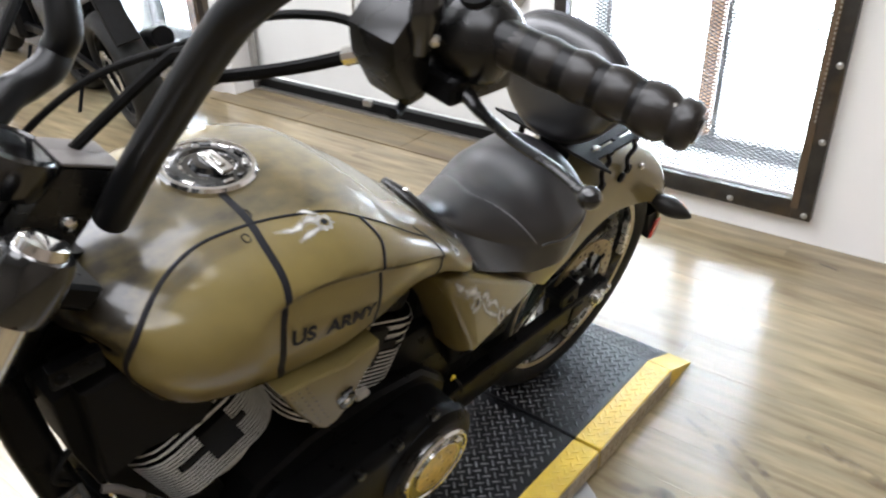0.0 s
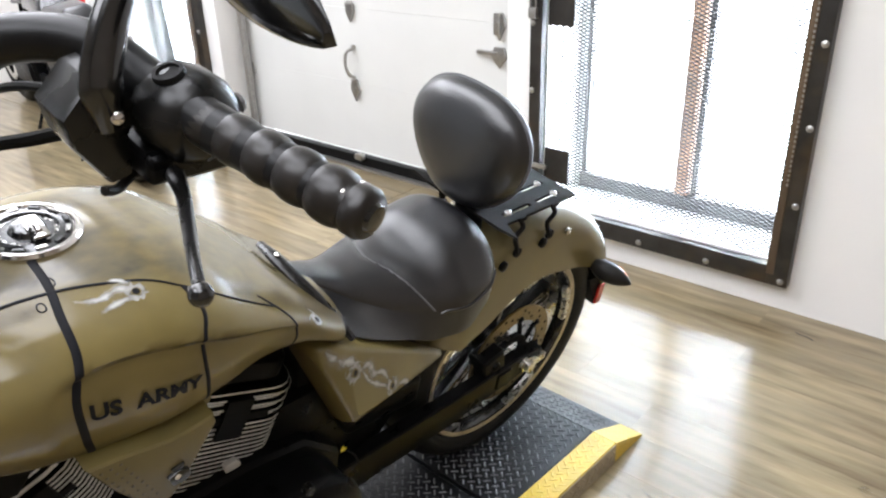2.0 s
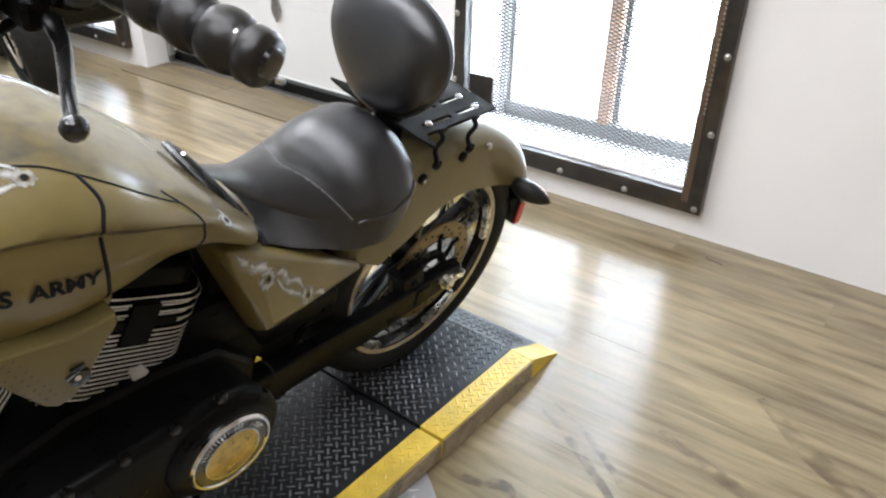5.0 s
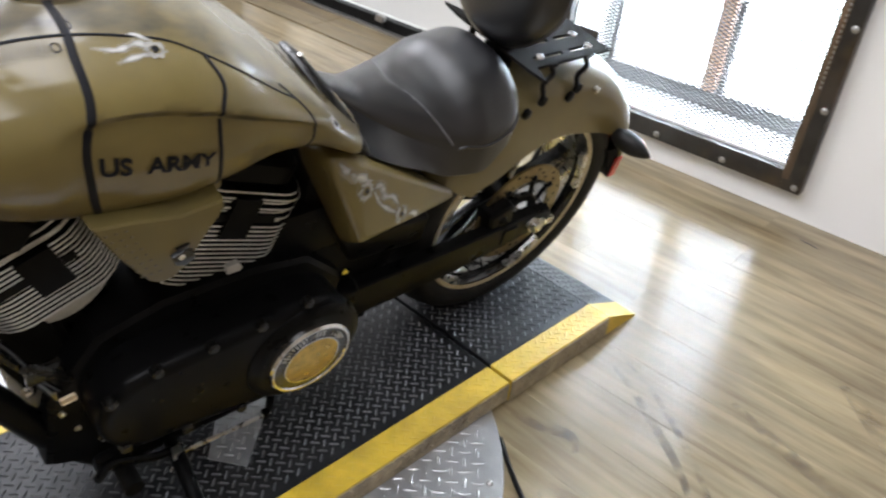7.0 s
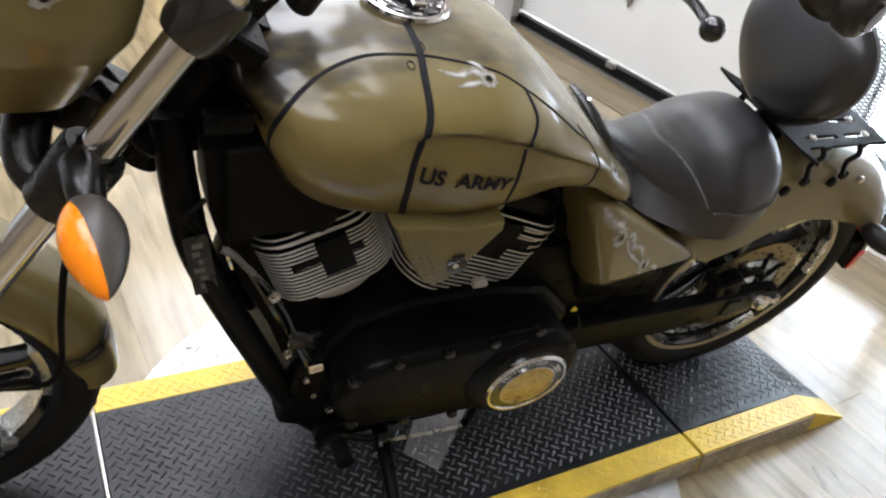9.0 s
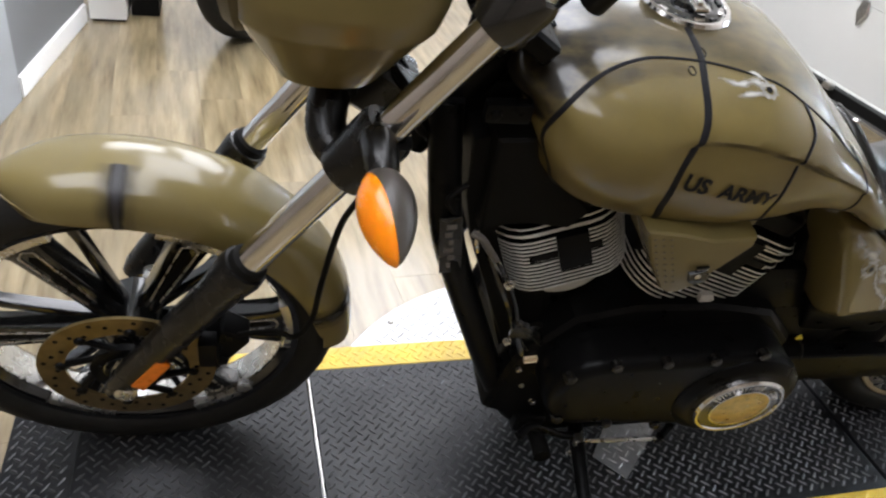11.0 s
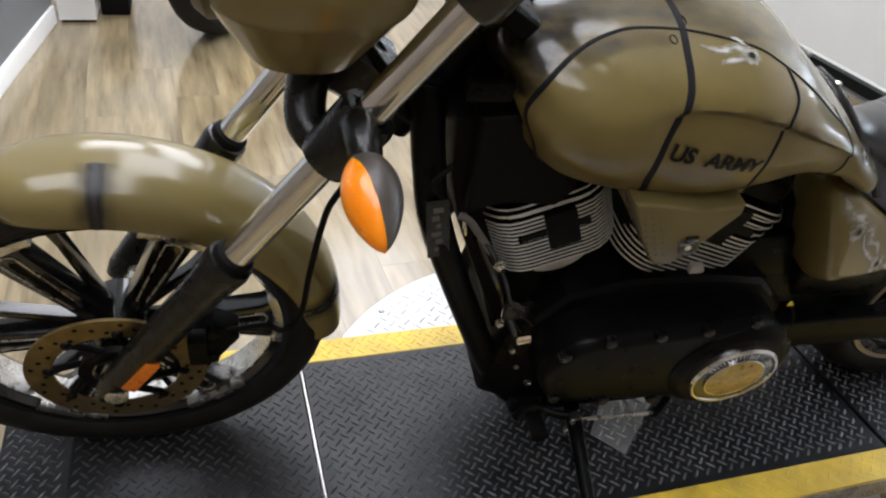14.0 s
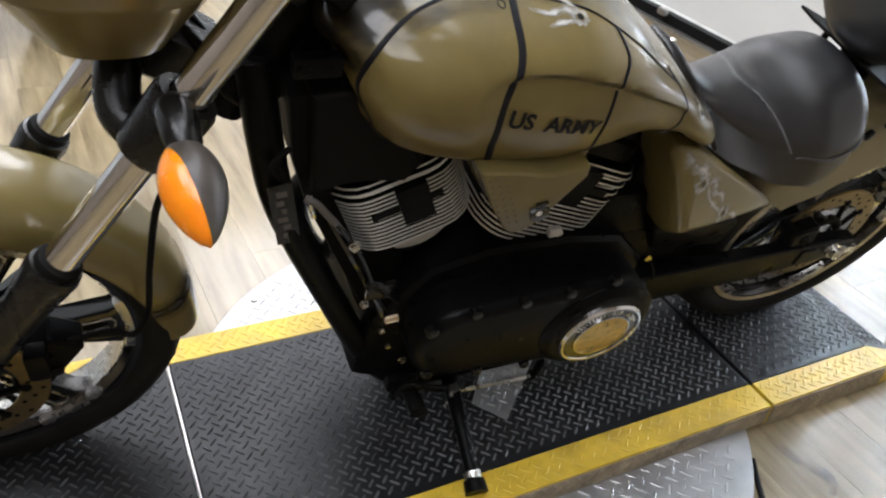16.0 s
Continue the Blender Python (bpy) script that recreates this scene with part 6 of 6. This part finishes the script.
part("badge_lip", lathe([(0.2272, 0.0522), (0.2310, 0.0522), (0.2310, 0.055), (0.2272, 0.055)], (0, 1.018, .338), (1, 0, 0), 56), CHROME, badge)
for k in range(11):
    if k == 7:
        continue
    a = radians(152 - 12.5 * k)
    d = Vector((0, math.cos(a), math.sin(a)))
    for q in (-0.0035, 0.0035):
        part("lettering_bar", box((0.0012, 0.0022, 0.010), Vector((0.228, 1.018, .338)) + d * 0.0625 + Vector((0, -d.z, d.y)) * q, 0, 1, Matrix.Rotation(a - math.pi / 2, 4, "X")), STEEL, badge)

tri = part("intake_cover", join(side_plate([(.686, .757), (.740, .750), (.794, .738), (.854, .745), (.856, .728), (.836, .697), (.803, .644), (.786, .629), (.766, .627), (.752, .638), (.716, .694)], 0.150, 0.199, 0.007, 3), side_plate([(.694, .780), (.872, .780), (.868, .738), (.832, .690), (.795, .638), (.765, .636), (.712, .700)], 0.10, 0.168, 0.008, 3)), OLIVE, bike, "olive triangular intake cover with rows of rivets")
part("emblem", join(side_plate([(0.780, 0.676), (0.797, 0.683), (0.810, 0.676), (0.813, 0.664), (0.800, 0.654), (0.785, 0.659)], 0.196, 0.206, 0.003), side_plate([(0.786, 0.687), (0.805, 0.690), (0.802, 0.683), (0.789, 0.682)], 0.196, 0.204, 0.001)), BLACK_GLOSS, tri, "dark emblem bolt")
# Tiny bright dome added as the highlight on the dark emblem.
part("emblem_glint", dome((.205, .793, .673), 0.005, (1, 0, 0)), STEEL, tri)
for k in range(9):
    for j in range(3):
        v, w = .703 + 0.012 * j + 0.0056 * k, .741 - 0.0125 * k
        if w > .645:
            part("rivet", dome((.1985, v, w), 0.0024, (1, 0, 0)), OLIVE_DARK, tri)
part("frame_shroud", side_plate([(.470, .80), (.56, .83), (.63, .66), (.66, .45), (.70, .25), (.665, .22), (.590, .40), (.503, .61), (.478, .70)], 0.0, 0.082, 0.006), BLACK_MATT, bike, "black inner shroud behind the down tube")
part("radiator_shroud", side_plate([(.49, .825), (.56, .83), (.60, .76), (.655, .70), (.63, .665), (.555, .675), (.50, .66)], 0.03, 0.112, 0.010, 3), BLACK_MATT, bike, "black matt shroud under the tank")
# Black block for the tank's shadow and the dark structure between the cylinders.
part("dark_gap_block", box((0.15, 0.045, 0.17), (0.0, .798, .660), 0.015, 3), BLACK_MATT, bike, "black block for the shaded gap between the cylinders")
part("tank_mount", join(box((0.018, 0.058, 0.028), (.108, .492, .868), 0.006), dome((.117, .475, .868), 0.008, (1, 0, 0))), BLACK_SATIN, bike, "black tank mount")

# -- frame --
bike_frame = part("frame", join(tube([(.04, .435, .83), (.075, .446, .72), (.09, .470, .61), (.097, .553, .40), (.10, .632, .22), (.10, .70, .125), (.10, .78, .105), (.10, 1.05, .115), (.10, 1.15, .20), (.10, 1.18, .34)], 0.0235, 14),
                           tube([(-.02, .50, .80), (-.05, .56, .70), (-.08, .62, .50), (-.10, .66, .25), (-.10, .72, .125), (-.10, .80, .105), (-.10, 1.05, .115), (-.10, 1.15, .20), (-.10, 1.18, .34)], 0.0235, 14),
                           box((0.03, 0.32, 0.06), (0, .88, .77), 0.01), box((0.12, 0.06, 0.08), (0, 1.15, .60), 0.015)), BLACK_SATIN, bike, "black tubular frame")
part("warning_label", join(box((0.002, 0.032, 0.115), (.1125, .464, .632), 0, turn=Matrix.Rotation(radians(9), 4, "X"))), CHARCOAL, bike_frame, "grey warning label")
for k in range(6):
    part("label_bar", box((0.001, 0.006 + 0.004 * (k % 3), 0.009), Vector((.1140, .464, .632)) + Matrix.Rotation(radians(9), 3, "X") @ Vector((0, 0.004 * (k % 2) - 0.003, 0.016 * (k - 2.5))), 0, turn=Matrix.Rotation(radians(9), 4, "X")), GREY_PLASTIC, bike_frame)
horn = part("horn", lathe([(0, 0), (0, 0.030), (0.010, 0.036), (0.016, 0.034), (0.024, 0.018), (0.028, 0)], (.025, .500, .545), (0, -1, -0.1), 28, False), GREY_PLASTIC, bike, "grey round horn")
for pts, r, nm, mt, lab in (([(.108, .497, .66), (.114, .50, .64), (.112, .505, .62)], 0.004, "hose", CHROME, "bright banjo hose end"),
                            ([(.118, .519, .630), (.122, .541, .602), (.120, .562, .563), (.119, .587, .513), (.121, .616, .432), (.124, .640, .385)], 0.0042, "oil_line", BLACK_GLOSS, "black gloss oil line"),
                            ([(.114, .490, .660), (.120, .505, .653), (.121, .520, .631), (.121, .533, .612)], 0.0055, "oil_fitting", GREY_PLASTIC, "grey oil fitting"),
                            ([(.10, .47, .74), (.11, .445, .72), (.105, .46, .69)], 0.004, "wire_loop", BLACK_MATT, "black wire loop"),
                            ([(.085, .14, .385), (.09, .221, .406), (.10, .255, .403), (.11, .279, .459), (.12, .289, .565), (.125, .306, .685), (.13, .327, .745), (.135, .335, .80)], 0.0045, "sensor_line", BLACK_MATT, "black sensor line along the fender")):
    part(nm, tube(pts, r, 10), mt, bike, lab)
part("cable_tab", side_plate([(.908, .516), (.930, .518), (.938, .503), (.926, .490), (.910, .494)], 0.108, 0.118, 0.003), CAST_ALU, bike, "small pale grey metal tab")
part("engine_shroud", side_plate([(.50, .70), (.60, .66), (.66, .50), (.70, .36), (.74, .22), (.66, .20), (.60, .36), (.545, .52), (.50, .64)], 0.03, 0.075, 0.006), BLACK_MATT, bike, "black shroud between the frame and the engine")
part("hang_tag", box((0.0025, 0.024, 0.014), (.134, .648, .368), 0.004, turn=Matrix.Rotation(radians(8), 4, "X")), WHITE_TAG, bike, "small cream tag on a wire")
part("hang_tag", join(box((0.002, 0.013, 0.006), (.150, 1.125, .432), 0.002), box((0.002, 0.005, 0.011), (.150, 1.123, .436), 0.002)), YELLOW_TAG, bike, "small yellow tag on a wire")
part("tag_wire", tube([(.150, 1.131, .427), (.150, 1.152, .397), (.150, 1.167, .362)], 0.0022, 6), BLACK_MATT, bike)
for q, r, ax in (((.118, .60, .405), .006, (1, 0, 0)), ((.122, .566, .560), .0075, (1, 0, 0)), ((.126, .637, .334), .006, (1, 0, 0)), ((.128, .69, .225), .006, (1, 0, 0)), ((.125, .655, .28), .005, (1, 0, 0))):
    part("frame_bolt", join(lathe([(0, 0), (0, r * 1.2), (0.003, r * 1.2), (0.003, 0)], q, ax, 16, False), lathe([(0.003, 0), (0.003, r), (0.009, r), (0.010, r * 0.7), (0.010, 0)], q, ax, 6, False)), STEEL, bike_frame, "bright hex bolt")
part("wiring_loom", tube([(.10, .53, .60), (.118, .565, .53), (.112, .60, .45), (.122, .635, .37), (.115, .66, .27), (.125, .70, .20)], 0.007, 8), BLACK_GLOSS, bike, "black ribbed wiring loom")
part("side_bracket", join(box((0.012, 0.05, 0.035), (.120, .625, .435), 0.005), box((0.014, 0.03, 0.06), (.115, .66, .33), 0.005), tube([(.118, .60, .46), (.125, .63, .44), (.12, .66, .40)], 0.008, 8)), CHARCOAL, bike, "black engine mount bracket")
part("front_caliper", join(box((0.05, 0.055, 0.115), (.070, .135, .350), 0.012, 3, Matrix.Rotation(radians(-35), 4, "X")), box((0.03, 0.03, 0.06), (.100, .125, .375), 0.008), dome((.096, .145, .338), 0.011, (1, 0, 0)), dome((.096, .135, .373), 0.011, (1, 0, 0))), BLACK_SATIN, bike, "black front brake caliper")
part("front_caliper", mirror(box((0.05, 0.055, 0.115), (.070, .135, .350), 0.012, 3, Matrix.Rotation(radians(-35), 4, "X"))), BLACK_SATIN, bike, "black front brake caliper")
part("front_axle", tube([(-.13, .02, .340), (.11, .02, .340)], 0.012, 16), STEEL, bike)

# -- rear end --
for sx in (1, -1):
    arm = part("swingarm", side_plate([(1.14, .345), (1.20, .345), (1.50, .345), (1.66, .352), (1.73, .345), (1.745, .318), (1.73, .292), (1.66, .288), (1.45, .262), (1.20, .258), (1.14, .268)], 0.105, 0.135, 0.008, 3) if sx > 0 else
               mirror(side_plate([(1.14, .345), (1.20, .345), (1.50, .345), (1.66, .352), (1.73, .345), (1.745, .318), (1.73, .292), (1.66, .288), (1.45, .262), (1.20, .258), (1.14, .268)], 0.105, 0.135, 0.008, 3)), BLACK_SATIN, bike, "black rear swingarm")
    part("axle_nut", join(lathe([(0, 0), (0, 0.020), (0.008, 0.020), (0.008, 0.015), (0.020, 0.014), (0.022, 0)], (sx * .134, 1.676, .322), (sx, 0, 0), 20, False)), STEEL, arm, "bright rear axle nut")
    part("adjuster", box((0.012, 0.05, 0.02), (sx * .138, 1.715, .318), 0.004), STEEL, arm)
part("rear_caliper", join(box((0.055, 0.07, 0.10), (.100, 1.575, .345), 0.014, 3, Matrix.Rotation(radians(15), 4, "X")), box((0.03, 0.05, 0.05), (.125, 1.60, .315), 0.010, 3), dome((.128, 1.57, .365), 0.012, (1, 0, 0)), dome((.128, 1.585, .33), 0.012, (1, 0, 0))), BLACK_SATIN, bike, "black rear brake caliper")
part("rear_axle", tube([(-.15, 1.665, .325), (.14, 1.665, .325)], 0.012, 14), STEEL, bike)
part("inner_fender", side_plate([(1.20, .50), (1.34, .52), (1.35, .46), (1.31, .36), (1.27, .31), (1.20, .33)], -0.09, 0.09, 0.01), BLACK_MATT, bike, "black inner fender under the seat")
part("under_seat_tray", box((0.16, 0.42, 0.12), (0, 1.28, .60), 0.02), BLACK_MATT, bike, "black tray under the seat")
for sx, r in ((-1, 0.042),):
    part("exhaust", tube([(-.09, .62, .55), (-.135, .55, .40), (-.14, .62, .22), (-.15, .85, .17), (-.16, 1.2, .19), (-.165, 1.85, .215)], [0.022, 0.022, 0.023, 0.026, 0.042, 0.044], 20), BLACK_SATIN, bike, "black exhaust pipe and silencer")

# -- foot controls and side stand --
peg = part("footpeg", tube([(.12, .70, .16), (.175, .705, .165), (.215, .705, .168)], [0.014, 0.016, 0.017], 14), BLACK_MATT, bike, "black rubber footpeg")
part("peg_mount", join(box((0.05, 0.06, 0.05), (.12, .70, .155), 0.012, 3)), BLACK_SATIN, peg)
shift = part("shift_lever", tube([(.155, .80, .125), (.165, .76, .15), (.17, .69, .20), (.19, .655, .205)], 0.008, 10), BLACK_SATIN, bike, "black shift lever with a rod linkage")
part("linkage_rod", tube([(.168, .80, .128), (.165, .90, .115), (.160, .995, .10)], 0.0042, 8), STEEL, shift, "bright linkage rod")
part("rod_end", join(box((0.018, 0.018, 0.02), (.166, .80, .130), 0.004), box((0.010, 0.012, 0.026), (.175, .795, .12), 0.002), dome((.18, .79, .105), 0.010, (1, 0, 0))), STEEL, shift)
part("rod_end", join(box((0.014, 0.014, 0.022), (.160, .985, .104), 0.003), box((0.01, 0.012, 0.05), (.155, .995, .125), 0.002)), BLACK_SATIN, shift)
foot = BIKE.inverted() @ Vector((0.372, 0.478, 0.062))
knee = Vector((.135, .805, .125))
stand = part("side_stand", tube([knee, knee + (foot - knee) * 0.5, foot], [0.016, 0.014, 0.012], 14), BLACK_SATIN, bike, "black side stand down on the yellow edge")
part("stand_foot", tube([foot + (foot - knee).normalized() * -0.02, foot + (foot - knee).normalized() * 0.004], [0.020, 0.022], 14), BLACK_SATIN, stand)
part("stand_collar", tube([foot + (knee - foot) * 0.10, foot + (knee - foot) * 0.155], 0.0165, 14), STEEL, stand, "worn bright stand collar")
part("stand_spring", tube([knee + Vector((0.02, -0.01, -0.01)), knee + (foot - knee) * 0.4 + Vector((0.02, -0.008, 0))], 0.006, 8), STEEL, stand)
part("stand_bolt", dome(knee + Vector((0.018, 0, 0)), 0.013, (1, 0, 0)), STEEL, stand)

# ---- plank floor pieces ----
PW, PL = 0.152, 1.22
proto = box((PL - 0.0003, PW - 0.0003, 0.006), (0, 0, 0), 0.0001, 1)
plank_mesh = None
rnd = random.Random(4)
y = WALL_Y - PW / 2
while y > -1.5:
    x = -4.2 + PL / 2 - rnd.uniform(0, PL)
    while x + PL / 2 <= X1:
        if plank_mesh is None:
            first = part("plank", proto, PLANK, floor)
            plank_mesh = first.data
            ob = first
        else:
            ob = new("plank", plank_mesh)
            ob.parent = floor
        ob.location = (x, y, FZ - 0.0035 + rnd.uniform(-0.00005, 0.00005))
        x += PL
    y -= PW
tagged(part("far_planks", join(box((1.39, WALL_Y + 1.5, 0.004), (-4.905, (WALL_Y - 1.5) / 2, FZ - 0.006)), box((PL, WALL_Y + 1.5, 0.004), (X1 - PL / 2, (WALL_Y - 1.5) / 2, FZ - 0.006)), box((8.8, 1.85, 0.004), (-1.2, -2.45, FZ - 0.006))), PLANK, floor, "", 0), kind="stuff")


TYRE_FILM = stain_material("tyre_mark_film", (0.03, 0.027, 0.025), 0.62)
WATER_FILM = stain_material("old_stain_film", (0.10, 0.065, 0.035), 0.5)


def floor_band(pts, half, z):
    line = curve_points([ROOM.inverted() @ Vector((x, y, z)) for x, y in pts], 8)
    rows = []
    for i, q in enumerate(line):
        d = (line[min(i + 1, len(line) - 1)] - line[max(i - 1, 0)]).normalized()
        k = half * (0.35 + 0.65 * math.sin(math.pi * min(max(i / (len(line) - 1), 0.04), 0.96)))
        rows.append([q + Vector((-d.y, d.x, 0)) * k, q, q - Vector((-d.y, d.x, 0)) * k])
    bm, _ = grid(rows)
    bmesh.ops.recalc_face_normals(bm, faces=bm.faces[:])
    for f in bm.faces:
        if f.normal.z < 0:
            f.normal_flip()
    return bm


for pts, half, mat in (([(.485, 1.50), (.56, 1.47), (.66, 1.41), (.774, 1.336), (.90, 1.22)], .012, TYRE_FILM), ([(.50, 1.54), (.60, 1.50), (.70, 1.44), (.82, 1.35), (.95, 1.23)], .009, TYRE_FILM),
                       ([(.43, 1.18), (.50, 1.20), (.56, 1.23), (.60, 1.20)], .016, TYRE_FILM), ([(.62, 1.05), (.66, 1.09), (.70, 1.08)], .02, WATER_FILM), ([(.9, 1.9), (1.1, 1.75), (1.25, 1.7)], .03, WATER_FILM),
                       ([(.75, 1.62), (.95, 1.56), (1.15, 1.52)], .02, WATER_FILM), ([(-.9, 1.2), (-1.1, 1.0), (-1.2, .7)], .03, WATER_FILM)):
    part("floor_stain", floor_band(pts, half, FZ + 0.0006), mat, floor, "faint dark tyre mark" if mat is TYRE_FILM else "old brown stain", 0)

# The walls, floor, doors and windows turn as one.
for ob in scene.objects:
    if ob.parent is None and (ob.name.split(".")[0] in ("floor", "wall_north", "wall_west", "wall_east", "wall_south", "ceiling", "garage_door", "trim", "door_track", "threshold_board",
                                                        "security_gate", "window_1", "window_2", "backdrop", "window_light")):
        ob.matrix_basis = ROOM @ ob.matrix_basis

# ---- other motorcycles standing in the shop ----


def parked_bike(label, at, paint, tail_paint, rim):
    """A naked road bike standing on its side stand: x ahead, y to its left, z up."""
    b = thing("parked_motorcycle", label, "motorcycle", "parked motorcycles", at=at)
    for x, r, half in ((0.0, 0.31, 0.085), (1.38, 0.30, 0.06)):
        w = part("wheel", lathe(tyre_profile(r, 0.222, half), (x, 0, r), (0, 1, 0), 56), RUBBER, b, "black tyre on a dark rim", 50)
        part("rim", lathe([(half * 0.7, 0.226), (half * 0.72, 0.212), (half * 0.4, 0.200), (-half * 0.4, 0.200), (-half * 0.72, 0.212), (-half * 0.7, 0.226)], (x, 0, r), (0, 1, 0), 56), rim, w)
        part("hub", lathe([(-0.06, 0), (-0.06, 0.04), (0.06, 0.04), (0.06, 0)], (x, 0, r), (0, 1, 0), 24, False), rim, w)
        for k in range(10):
            a = 2 * math.pi * k / 10
            d = Vector((math.cos(a), 0, math.sin(a)))
            part("spoke", tube([Vector((x, 0, r)) + d * 0.03, Vector((x, 0, r)) + d * 0.212], 0.009, 8), rim, w)
        part("brake_disc", lathe([(0.07, 0.085), (0.07, 0.13), (0.075, 0.13), (0.075, 0.085)], (x, 0, r), (0, 1, 0), 40), STEEL, w)
    part("swingarm", join(box((0.48, 0.03, 0.05), (0.26, 0.115, 0.33), 0.01), box((0.48, 0.03, 0.05), (0.26, -0.115, 0.33), 0.01)), BLACK_SATIN, b)
    part("engine", join(box((0.46, 0.30, 0.34), (0.72, 0, 0.42), 0.05, 3), box((0.22, 0.34, 0.18), (0.62, 0, 0.34), 0.05, 3)), BLACK_SATIN, b, "black engine block")
    part("fuel_tank", hull([(0.62, .12, .80), (0.62, -.12, .80), (1.02, .15, .82), (1.02, -.15, .82), (0.98, .10, .98), (0.98, -.10, .98), (0.70, .06, .92), (0.70, -.06, .92), (1.1, .08, .90), (1.1, -.08, .90)], 0.03), paint, b, "painted fuel tank")
    part("seat", hull([(0.02, .09, .83), (0.02, -.09, .83), (0.60, .13, .78), (0.60, -.13, .78), (0.58, .09, .86), (0.58, -.09, .86), (0.04, .06, .90), (0.04, -.06, .90), (0.30, .12, .80), (0.30, -.12, .80)], 0.02), LEATHER, b, "black seat")
    part("tail_unit", hull([(-0.16, .06, .86), (-0.16, -.06, .86), (0.20, .12, .74), (0.20, -.12, .74), (-0.14, .05, .80), (-0.14, -.05, .80), (0.2, .11, .80), (0.2, -.11, .80)], 0.015), tail_paint, b, "painted tail unit")
    part("tail_light", box((0.03, 0.13, 0.035), (-0.175, 0, .825), 0.01), RED, b, "red tail light")
    part("rear_mudguard", hull([(-0.12, .05, .78), (-0.12, -.05, .78), (-0.30, .06, .52), (-0.30, -.06, .52), (-0.28, .06, .51), (-0.28, -.06, .51), (-0.06, .05, .76), (-0.06, -.05, .76)], 0.008), BLACK_MATT, b, "black rear mudguard")
    for sy in (-1, 1):
        part("turn_signal", tube([(-0.16, sy * 0.06, .72), (-0.17, sy * 0.16, .72)], [0.008, 0.02], 10), GREY_PLASTIC, b, "small smoked turn signal")
        part("fork_leg", tube([(1.38, sy * 0.10, .30), (1.13, sy * 0.10, .92)], 0.025, 14), BLACK_SATIN, b)
        part("handlebar_grip", tube([(1.10, sy * 0.10, 1.02), (1.05, sy * 0.28, 1.04), (1.0, sy * 0.40, 1.03)], 0.014, 10), BLACK_MATT, b)
    part("headlight", lathe([(0, 0), (0, 0.08), (0.08, 0.10), (0.13, 0.095), (0.14, 0)], (1.16, 0, .90), (1, 0, 0), 28, False), paint, b, "round headlight shell")
    part("front_mudguard", hull([(1.20, .05, .60), (1.20, -.05, .60), (1.55, .05, .58), (1.55, -.05, .58), (1.38, .06, .63), (1.38, -.06, .63)], 0.01), paint, b, "painted front mudguard")
    part("exhaust", tube([(0.80, -.12, .25), (0.45, -.16, .22), (0.20, -.19, .36), (-0.12, -.20, .44)], [0.025, 0.03, 0.055, 0.055], 18), BLACK_SATIN, b, "black silencer")
    part("side_stand", tube([(0.55, .12, .20), (0.50, .24, .01)], 0.011, 10), BLACK_SATIN, b, "black side stand")
    return b


DARK_PAINT = material("dark_grey_paint", (0.02, 0.02, 0.022), 0.25, 0, 0.1, 20, coat=0.6)
WHITE_PAINT = material("white_gloss_paint", (0.78, 0.78, 0.78), 0.25, 0, 0.03, 20, coat=0.6)
parked_bike("dark road motorcycle with a red tail light parked on the planks", pose(-2.64, 1.88, FZ, -10, 0, 167), DARK_PAINT, DARK_PAINT, BLACK_SATIN)
parked_bike("white and black road motorcycle parked near the window", pose(-3.55, 2.08, FZ, -5, 0, 176), WHITE_PAINT, WHITE_PAINT, BLACK_SATIN)
parked_bike("black road motorcycle with gold wheels parked by the plinth", pose(-2.34, -0.02, FZ, -5, 0, 150), DARK_PAINT, DARK_PAINT, BRASS)
